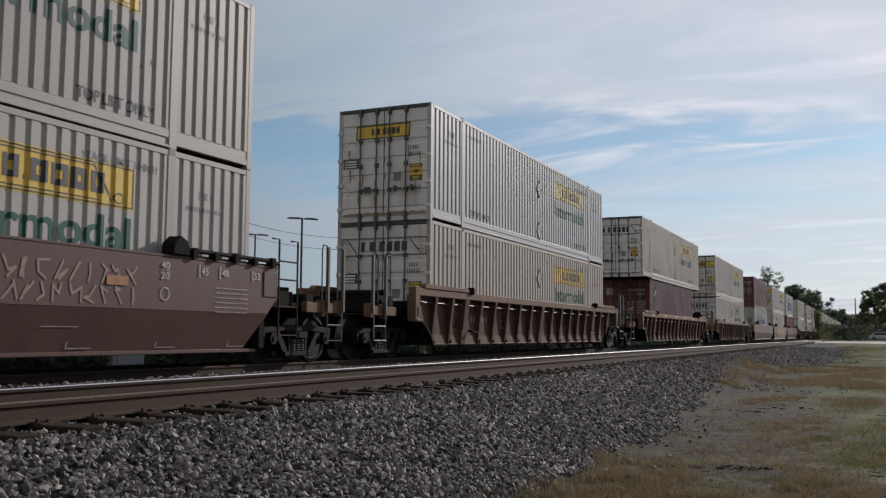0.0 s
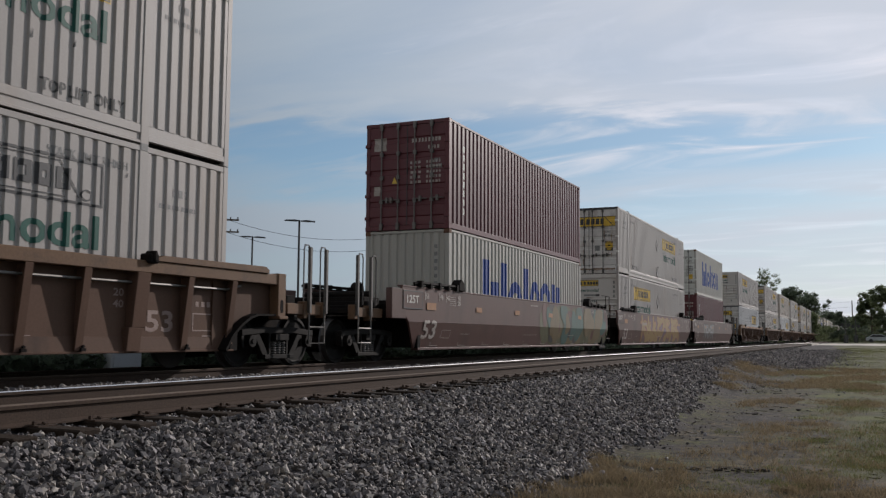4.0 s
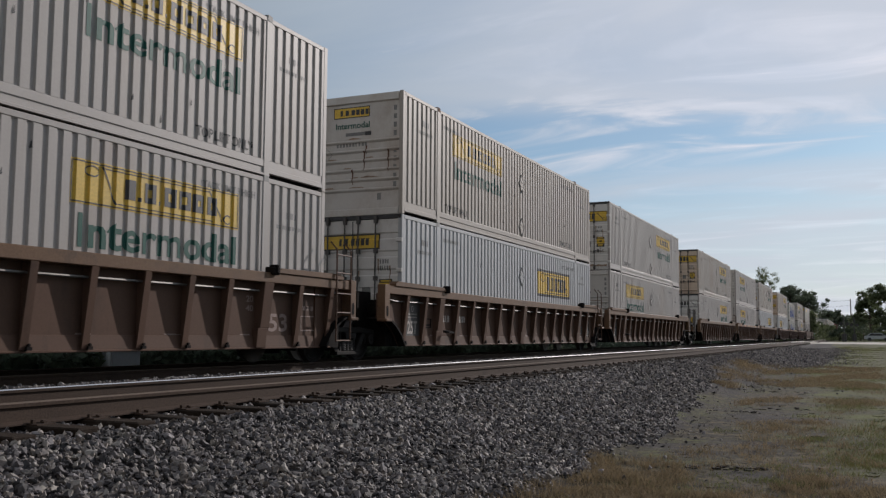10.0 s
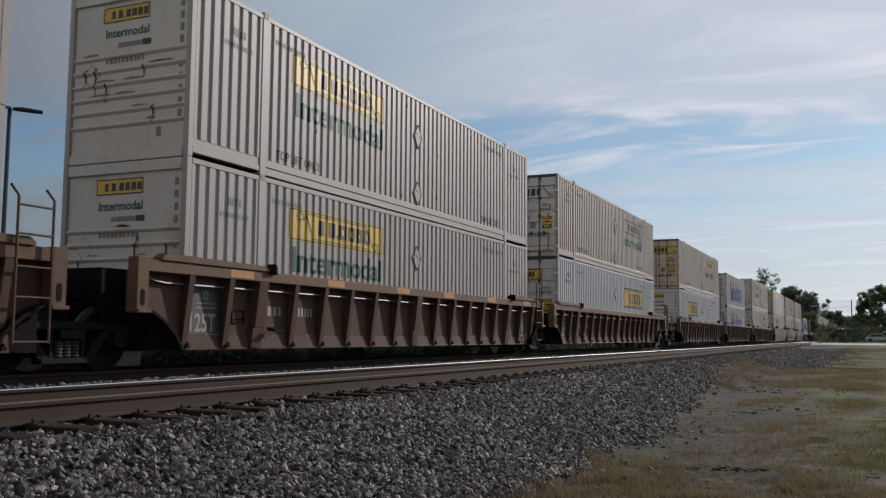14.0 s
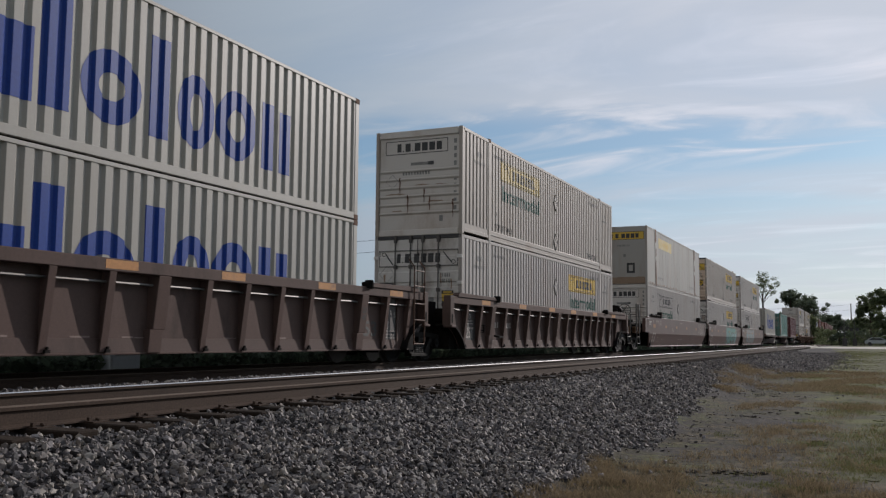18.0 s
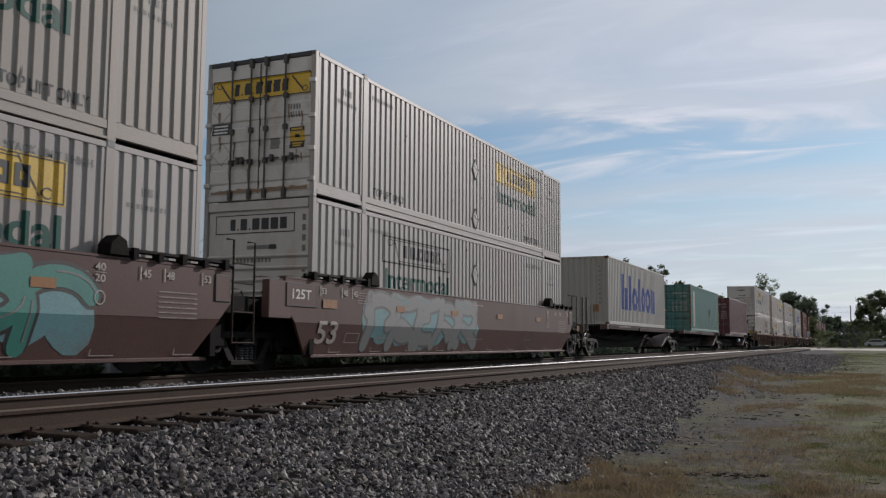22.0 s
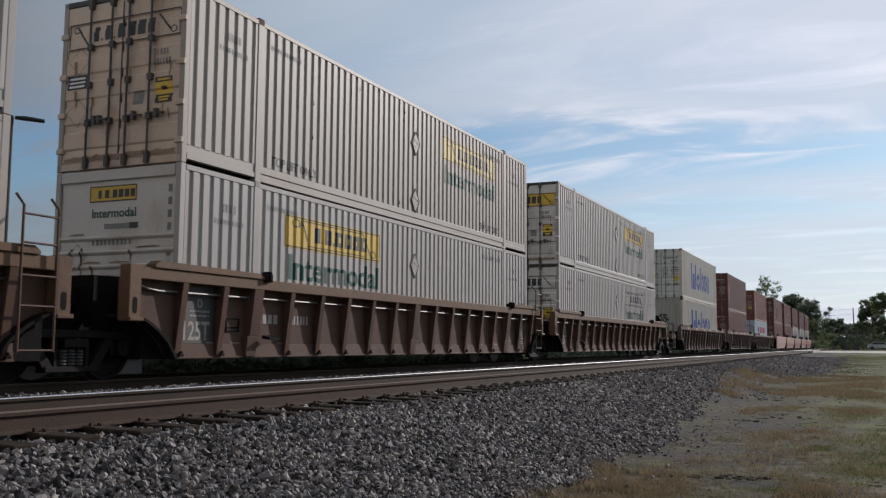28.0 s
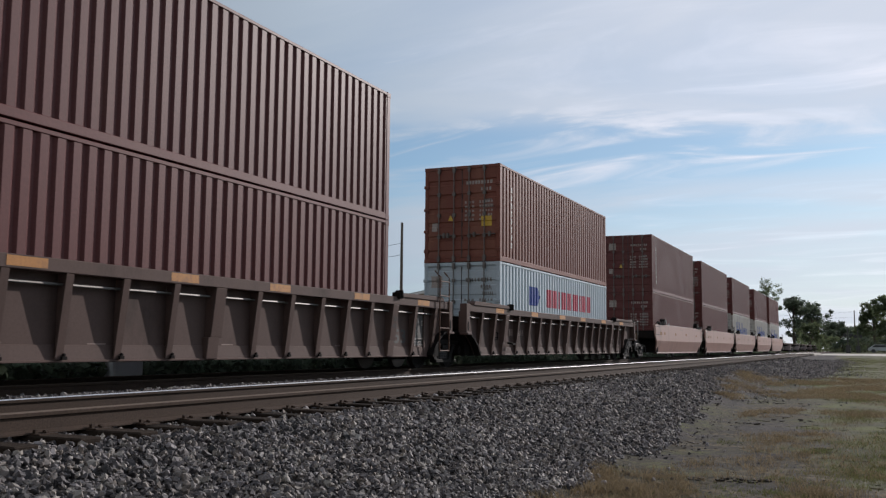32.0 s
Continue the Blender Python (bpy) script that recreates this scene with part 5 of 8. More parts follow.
def car_end(car, sgn, rod_mat="pipe", posts=True):
    """Platform, coupler, steps and grab irons beyond the well, at the end sgn."""
    m = Matrix.Rotation(math.pi, 4, "Z") if sgn > 0 else Matrix()
    for name, build in (("end_platform", lambda: Form().box(-1.20, 1.20, -11.05, -9.0, 1.02, 1.12)), ("draft_sill", lambda: Form().box(-0.4, 0.4, -11.2, -8.4, 0.62, 1.018)),
                        ("cross_beam", lambda: Form().box(-1.19, 1.19, -10.3, -9.95, 0.85, 1.30)), ("walkway_box", lambda: Form().box(-0.9, 0.9, -9.9, -9.2, 1.122, 1.42)),
                        ("valve_box", lambda: Form().box(0.55, 1.15, -10.78, -10.5, 1.122, 1.20)), ("brake_pipe", lambda: Form().rod((-0.8, -9.6, 1.49), (0.9, -9.6, 1.49), 0.07, 8))):
        part(name, shared(name, lambda: build().mesh(name, "dark", 0.01)), car, m)
    for s in (-1, 1):
        part("end_sill", shared(("end_sill", s), lambda: Form().box(*sorted((s * 1.20, s * 1.33)), -11.12, -9.85, 0.95, 1.15).box(*sorted((s * 1.20, s * 1.36)), -11.12, -10.98, 0.90, 1.20).box(*sorted((s * 1.20, s * 1.36)), -10.48, -10.36, 0.88, 1.20).mesh("end_sill", "well_top", 0.012)), car, m)
    part("coupler", shared("coupler", lambda: Form().box(-0.12, 0.12, -11.72, -11.0, 0.66, 0.94).box(-0.2, 0.2, -11.75, -11.4, 0.62, 0.98).mesh("coupler", "dark", 0.02)), car, m)
    for s in (-sgn,):
        mm = m if s > 0 else m @ Matrix.Translation((-2.78, 0, 0))
        part("step", shared("step", lambda: Form().pipe([(1.40, -11.03, 1.12), (1.40, -11.03, 0.42), (1.40, -10.50, 0.42), (1.40, -10.50, 1.12)], 0.018).pipe([(1.40, -11.03, 0.72), (1.40, -10.50, 0.72)], 0.016).mesh("step", rod_mat)), car, mm)
        if posts:
            rail = Form()
            for y in (-11.05, -10.48):
                rail.box(1.355, 1.415, y - 0.03, y + 0.03, 0.98, 2.22)
                rail.pipe([(1.40, y, 2.15), (1.40, y + 0.03, 2.25), (1.40, y + 0.16, 2.25), (1.40, y + 0.19, 2.15), (1.40, y + 0.19, 1.2)], 0.014)
            part("grab_iron", shared("tall_grab", lambda: rail.mesh("grab_iron", "steel")), car, mm)
        else:
            part("grab_iron", shared("low_grab", lambda: Form().pipe([(1.38, -11.03, 1.12), (1.38, -11.03, 1.72), (1.38, -10.93, 1.76), (1.38, -10.86, 1.72), (1.38, -10.86, 1.12)], 0.018).pipe([(1.38, -10.42, 1.12), (1.38, -10.42, 1.66), (1.2, -10.42, 1.70), (1.0, -10.42, 1.70)], 0.018).mesh("grab_iron", rod_mat)), car, mm)
    part("uncoupling_lever", shared("lever", lambda: Form().pipe([(1.3, -10.95, 0.98), (0.3, -11.0, 0.98), (0.15, -11.3, 0.92)], 0.014).mesh("uncoupling_lever", "steel")), car, m)
    part("hose", shared("hose", lambda: Form().pipe([(0.35, -11.0, 0.8), (0.38, -11.3, 0.5), (0.30, -11.6, 0.42), (0.1, -11.8, 0.6)], 0.025).mesh("hose", "ink")), car, m)


RIBS = (-8.12, -7.13, -5.22, -4.2, -3.2, -2.18, -1.14, 0.95, 1.95, 2.97, 3.94, 4.9, 6.98, 8.05)


def ribbed_car(label, front=True, back=True, brake=False, seed=1, paint="well", code=True, unit=""):
    """Well car with upright outside ribs below a heavy top sill. front, back: whether that end has a coupler (else it shares a bogie)."""
    car = thing("well_car", label, "railway car", "well cars of the train")
    top = "well_top" if paint == "well" else paint
    rear = (9.45 if front else 9.8) if back else 8.9
    ends = ((-1, 9.34, 8.30), (1, rear, 7.88))
    for s in (1, -1):
        m = Matrix() if s > 0 else Matrix.Rotation(math.pi, 4, "Z")
        part("top_sill", shared(("sill", top, rear), lambda: Form().box(1.35, 1.53, -9.32, rear - 0.02, 1.44, 1.62).mesh("top_sill", top, 0.012)), car, m)
        part("side_sheet", shared(("sheet", paint), lambda: Form().box(1.302, 1.318, -8.2, 8.2, 0.50, 1.45).mesh("side_sheet", paint)), car, m)
        part("bottom_sill", shared(("bsill", paint), lambda: Form().prism([(1.302, 0.30), (1.37, 0.30), (1.37, 0.33), (1.35, 0.33), (1.332, 0.53), (1.302, 0.53)], "y", -8.25, 8.25).mesh("bottom_sill", paint, 0.006)), car, m)
        part("stiffener", shared("stiffener", lambda: Form().pipe([(1.40, -9.15, 1.40), (1.40, -8.85, 1.33), (1.40, -8.6, 1.30), (1.40, 8.0, 1.30), (1.40, 8.35, 1.38)], 0.02).mesh("stiffener", "pipe")), car, m)
        for y in RIBS:
            part("rib", shared(("rib", paint), lambda: Form().prism([(1.31, 1.442), (1.52, 1.442), (1.385, 0.34), (1.31, 0.34)], "y", -0.012, 0.012).prism([(1.50, 1.442), (1.527, 1.442), (1.39, 0.34), (1.365, 0.34)], "y", -0.062, 0.062).mesh("rib", paint)), car, m @ Matrix.Translation((0, y, 0)))
        for y in RIBS:
            part("rib_foot", shared("rib_foot", lambda: Form().box(1.36, 1.43, 0.02, 0.10, 0.335, 0.38).rod((1.36, 0.06, 0.40), (1.43, 0.06, 0.40), 0.02, 6).mesh("rib_foot", "dark")), car, m @ Matrix.Translation((0, y, 0)))
        for y in (-6.25, -0.1, 5.95):
            part("post", shared(("bpost", paint), lambda: Form().prism([(1.31, 1.442), (1.53, 1.442), (1.44, 0.66), (1.31, 0.66)], "y", -0.135, 0.135).prism([(1.31, 0.66), (1.44, 0.66), (1.41, 0.32), (1.31, 0.32)], "y", -0.19, 0.08).mesh("post", paint, 0.008)), car, m @ Matrix.Translation((0, y, 0)))
        for e, far, foot in ends:
            curve = [(far - 0.04, 0.90), (foot + 0.85, 0.89), (foot + 0.65, 0.84), (foot + 0.42, 0.72), (foot + 0.18, 0.54), (foot, 0.30)]
            part("end_panel", shared(("arch", paint, far), lambda: Form().prism([(e * y, z) for y, z in [(far - 0.04, 1.45)] + curve + [(foot - 0.18, 0.30), (foot - 0.18, 1.45)]], "x", 1.31, 1.35).mesh("end_panel", paint)), car, m)
            part("arch_rim", shared(("rim", far), lambda: Form().prism([(e * y, z) for y, z in curve + [(a - 0.03, b + 0.035) for a, b in reversed(curve)]], "x", 1.10, 1.52).mesh("arch_rim", "dark")), car, m)
            y0 = -far if e < 0 else far - 0.22
            part("end_post", shared(("epost", top, far), lambda: Form().box(1.36, 1.55, y0, y0 + 0.24, 0.84, 1.64).box(1.36, 1.60, y0 - 0.02, y0 + 0.26, 0.84, 0.90).mesh("end_post", top, 0.012)), car, m)
            # no opening: a dark plate on the post imitates the shaded slot hole
            part("slot", shared(("post_slot_dark_plate", far), lambda: Form().prism([(y0 + 0.07, 0.99), (y0 + 0.09, 0.95), (y0 + 0.14, 0.95), (y0 + 0.16, 0.99), (y0 + 0.16, 1.14), (y0 + 0.14, 1.18), (y0 + 0.09, 1.18), (y0 + 0.07, 1.14)], "x", 1.545, 1.554).mesh("slot", "dark")), car, m)
            part("guide_tray", shared(("tray", top, far), lambda: Form().prism([(e * (far - 0.5), 1.62), (e * (far - 0.5), 1.67), (e * (far - 0.6), 1.73), (e * 6.3, 1.71), (e * 6.15, 1.66), (e * 6.15, 1.62)], "x", 1.37, 1.56).mesh("guide_tray", top, 0.006)), car, m)
            part("lock_bracket", shared(("lock", e), lambda: Form().box(1.40, 1.60, -e * 6.16 if e < 0 else -6.16, -e * 5.96 if e < 0 else -5.96, 1.58, 1.72).box(1.44, 1.63, -e * 6.1 if e < 0 else -6.1, -e * 6.02 if e < 0 else -6.02, 1.60, 1.76).mesh("lock_bracket", "dark", 0.02)), car, m)
    part("well_floor", shared("floor", lambda: Form().box(-1.33, 1.33, -8.2, 8.2, 0.30, 0.40).mesh("well_floor", "dark")), car)
    for e in (-1, 1):
        part("well_bulkhead", shared(("bulk", paint), lambda: Form().box(-1.33, 1.33, 8.25, 8.40, 0.30, 1.35).box(-1.33, 1.33, 8.40, 8.85, 1.0, 1.25).box(-0.55, 0.55, 9.0, 9.7, 1.05, 1.35).mesh("well_bulkhead", "dark", 0.01)), car, Matrix() if e > 0 else Matrix.Rotation(math.pi, 4, "Z"))
    for on, e in ((front, -1), (back, 1)):
        if on:
            car_end(car, e, posts=paint == "well" and not brake)
            truck(car, e * 10.0)
        else:
            part("joint", shared("joint", lambda: Form().box(-0.5, 0.5, 8.4, 9.75, 0.62, 1.0).rod((0, 9.7, 0.6), (0, 9.7, 1.05), 0.35, 14).mesh("joint", "dark", 0.02)), car, Matrix() if e > 0 else Matrix.Rotation(math.pi, 4, "Z"))
            if e > 0:
                for m2 in (Matrix(), Matrix.Translation((-3.18, 0, 0))):
                    rungs = Form().pipe([(1.59, 8.08, 0.42), (1.59, 8.08, 2.2), (1.45, 8.08, 2.35)], 0.018).pipe([(1.59, 8.62, 0.42), (1.59, 8.62, 2.2), (1.45, 8.62, 2.35)], 0.018)
                    for z in (0.44, 0.98, 1.35, 1.75, 2.1):
                        rungs.pipe([(1.59, 8.08, z), (1.59, 8.62, z)], 0.016)
                    part("ladder", shared("ladder", lambda: rungs.mesh("ladder", "well")), car, m2)
            part("inner_wall", shared("inner_wall", lambda: Form().box(-1.25, 1.25, 8.3, 8.75, 0.3, 1.3).box(-0.85, 0.85, 8.7, 9.3, 0.62, 1.5).mesh("inner_wall", "dark")), car, Matrix() if e > 0 else Matrix.Rotation(math.pi, 4, "Z"))
            if e > 0:
                truck(car, 9.45)
    if brake:
        brake_wheel(car, 11.05)
    # stencils between the ribs, on the inclined sheet
    slope = lambda u, v: 1.318 if v > 0.53 else 1.37
    if code:
        for u0, u1 in ((-8.05, -7.15), (7.02, 8.0)):
            part("code_panel", shared(("code_panel", u0), lambda: laid(flat_rect(Form(), u0, u1, 0.54, 1.42), "code_panel", "code_grey", (), (), slope, 0.003)), car, (0, 0, 0), "dark grey painted panel between two ribs")
        f = flat_text(Form(), "125T", -7.92, 0.58, 0.62, 0.30)
        flat_text(f, "53", 7.6, 1.02, 0.15, 0.12)
        flat_ring(f, 7.3, 0.86, 0.07, 0.09, 0.012, 0, n=12)
        bars(f, 7.15, 7.7, 0.70, 0.73, 12, 0, seed)
        bars(f, 7.15, 7.6, 0.63, 0.66, 10, 0, seed + 1)
        bars(f, 7.15, 7.8, 0.56, 0.585, 14, 0, seed + 2)
        part("lettering", shared("dark_53", lambda: laid(flat_text(flat_text(flat_text(Form(), "53", 6.22, 0.60, 0.58, 0.32), "20", 5.87, 1.08, 0.17, 0.11), "40", 5.87, 0.93, 0.17, 0.11), "lettering", "code_grey", (), (), lambda u, v: 1.318 if u > 6.1 else 1.53 - (1.442 - v) * 0.115, 0.006)), car, (0, 0, 0), "dark number 53")
        flat_ring(f, -7.55, 1.16, 0.06, 0.07, 0.02, 0, n=12)
        bars(f, -7.78, -7.3, 1.02, 1.05, 8, 0, seed + 1)
        bars(f, -7.78, -7.3, 0.95, 0.98, 9, 0, seed + 3)
        bars(f, -6.05, -5.40, 0.88, 1.04, 4, 0, seed)
        bars(f, -5.02, -4.40, 0.88, 1.04, 6, 0, seed + 2)
    else:
        f = bars(Form(), -5.65, -4.85, 0.86, 1.06, 4, 0, seed)
        bars(f, -5.02, -4.40, 0.88, 1.04, 6, 0, seed + 2)
        flat_text(f, "53", 6.22, 0.60, 0.58, 0.32)
        flat_text(f, "20", 5.56, 1.10, 0.2, 0.11)
        flat_text(f, "40", 5.56, 0.94, 0.2, 0.11)
        flat_frame(f, 7.25, 7.75, 0.62, 0.90, 0.02)
        bars(f, 7.3, 7.7, 1.0, 1.08, 3, 0, seed)
    part("stencil", laid(f, "stencil", "faded_stencil" if code else "chalk", (), (), slope, 0.005), car, (0, 0, 0), "white stencilled marks between the ribs")
    part("card_holder", shared("card_holder", lambda: Form().box(0, 0.02, -0.17, 0.17, -0.11, -0.09).box(0, 0.02, -0.17, 0.17, 0.09, 0.11).box(0, 0.02, -0.17, -0.15, -0.09, 0.09).box(0, 0.02, 0.15, 0.17, -0.09, 0.09).box(0, 0.008, -0.15, 0.15, -0.06, -0.03).mesh("card_holder", "dark")), car, (slope(0, 0.72) + 0.004, -6.72, 0.84))
    part("jacking_step", shared("jack_step", lambda: Form().prism([(1.42, 0.62), (1.58, 0.60), (1.58, 0.64), (1.42, 0.68)], "y", -0.16, 0.16).mesh("jacking_step", "dark")), car, (0, -5.85, 0))
    if unit:
        part("lettering", shared(("unit", unit), lambda: laid(flat_text(Form(), unit, 0.17, 0.86, 0.14, 0.22), "lettering", "stencil", (), (), slope, 0.006)), car, (0, 0, 0), "single white letter")
    f = Form()
    rnd = random.Random(seed * 7)
    for k in range(9):
        y = rnd.uniform(-7.6, 7.6)
        flat_rect(f, y, y + rnd.uniform(0.15, 0.35), 0.535, 0.545 + rnd.uniform(0, 0.02), 0)
    part("scuff", laid(f, "scuff", "chalk", (), (), slope, 0.005), car, (0, 0, 0))
    f = Form()
    for y in (-7.2, -4.2, -1.3, 1.2, 4.1, 7.0):
        flat_rect(f, y, y + 0.62, 1.475, 1.60)
    if paint == "well_grey" or seed % 3 == 0:
        part("reflector_strip", laid(f, "reflector_strip", "orange_strip", (), (), None, 0.003), car, (1.53, 0, 0), "orange strips along the sill")
    if seed % 4 == 1:
        rnd = random.Random(seed)
        f = Form()
        for y in (-3.2, -2.1, -1.1, 0.0, 1.1, 2.1, 3.15):
            if rnd.random() < 0.75:
                for k in range(3):
                    flat_ring(f, y + rnd.uniform(-0.15, 0.15), 0.8 + rnd.uniform(-0.15, 0.2), rnd.uniform(0.10, 0.28), rnd.uniform(0.12, 0.26), 0.035, 0, rnd.uniform(0, 180), rnd.uniform(240, 500), 10)
        part("scrawl", laid(f, "scrawl", "tag_silver", (), (), slope, 0.005), car, (0, 0, 0), "pale spray-painted scrawls between the ribs")
    return car


TUB = [(1.30, 0.34), (0.90, 1.53), (1.60, 1.53), (1.67, 1.50)]


def tub_x(u, v):
    return float(np.interp(v, (0.30, 0.88, 1.62, 1.67), (1.37, 1.53, 1.53, 1.50)))


def blob(f, u, v, r, rnd, m=0, squash=1.2, n=16):
    """A swollen letter-like patch."""
    pts = []
    p1, p2 = rnd.uniform(0, 6), rnd.uniform(0, 6)
    for i in range(n):
        a = 2 * math.pi * i / n
        k = r * (1 + 0.16 * math.sin(2 * a + p1) + 0.12 * math.sin(3 * a + p2))
        pts.append((u + math.cos(a) * k, v + math.sin(a) * k * squash))
    return flat_poly(f, [(p, min(1.62, max(0.32, q))) for p, q in pts], m)


def stroke(f, pts, w, m=0):
    """A painted line of width w through the points, with round ends."""
    pts = [(u, min(1.63 - w / 2, max(0.33 + w / 2, v))) for u, v in pts]
    for (a, b), (c, d) in zip(pts, pts[1:]):
        length = math.hypot(c - a, d - b) or 1e-6
        nx, nz = -(d - b) / length * w / 2, (c - a) / length * w / 2
        flat_poly(f, [(a + nx, b + nz), (c + nx, d + nz), (c - nx, d - nz), (a - nx, b - nz)], m)
    for u, v in pts:
        flat_poly(f, [(u + w / 2 * math.cos(k * math.pi / 5), v + w / 2 * math.sin(k * math.pi / 5)) for k in range(10)], m)
    return f


def glyph(u, w, h, rnd):
    """Lines of one spray-painted shape without a meaning: an upright, a bow and a leg."""
    lean = rnd.uniform(-0.12, 0.18) * w
    mid = 0.97
    lines = [[(u - 0.32 * w - lean, mid - h), (u - 0.26 * w, mid), (u - 0.30 * w + lean, mid + h)]]
    start, end = rnd.choice(((-80, 100), (20, 200), (-60, 190), (90, 300)))
    bow_z, bow_h = mid + rnd.choice((0.35, -0.2, 0.1)) * h, rnd.uniform(0.5, 0.75) * h
    lines.append([(u + 0.02 * w + 0.36 * w * math.cos(radians(a)), bow_z + bow_h * math.sin(radians(a))) for a in range(start, end + 1, 20)])
    if rnd.random() < 0.7:
        lines.append([(u - 0.1 * w, mid - 0.1 * h), (u + 0.2 * w, mid - 0.5 * h), (u + 0.48 * w, mid - h)])
    if rnd.random() < 0.4:
        lines.append([(u - 0.35 * w, mid + h), (u + 0.1 * w, mid + 0.8 * h), (u + 0.4 * w, mid + 1.0 * h)])
    return lines


def mural(u0, u1, mats, seed, back=True, size=0.42):
    """Spray-painted bands of strokes with a darker edge, a soft ground and pale lights: no readable word."""
    rnd = random.Random(seed)
    n = max(2, round((u1 - u0) / (size * 2.3)))
    step = (u1 - u0) / n
    h = min(0.50, size * 1.1)
    lines = [line for i in range(n) for line in glyph(u0 + (i + 0.5) * step, step * 1.4, h, rnd)]
    wide = min(0.30, step * 0.24)
    meshes = []
    if back:
        f = Form()
        for i in range(n * 2):
            blob(f, u0 + (i + 0.5) * step / 2, 0.95 + rnd.uniform(-0.08, 0.08), step * 0.42, rnd, 0, 1.0)
        meshes.append((f, mats[0], 0.004))
    for more, mat, lift in ((0.11, mats[2], 0.0065), (0.0, mats[1], 0.0095)):
        f = Form()
        for line in lines:
            stroke(f, line, wide + more)
        meshes.append((f, mat, lift))
    f = Form()
    for line in lines:
        if rnd.random() < 0.6:
            stroke(f, [(u + wide * 0.25, v + wide * 0.2) for u, v in line[:max(2, len(line) // 2)]], 0.028)
    meshes.append((f, mats[3] if len(mats) > 3 else "tag_black", 0.013))
    return meshes


def camouflage(u0, u1, seed):
    """Large overlapping patches of colours that are darkened for shade on the car."""
    rnd = random.Random(seed)
    meshes = []
    for k, mat in enumerate(("camo_olive", "camo_tan", "camo_red", "tag_black", "camo_teal", "camo_tan")):
        f = Form()
        for i in range(9 if k else 16):
            blob(f, rnd.uniform(u0, u1) if k else u0 + (i + 0.5) * (u1 - u0) / 16, rnd.uniform(0.5, 1.45) if k else 0.97, rnd.uniform(0.25, 0.55) if k else 0.62, rnd, 0, 1.1)
        meshes.append((f, mat, 0.004 + 0.0025 * k))
    return meshes


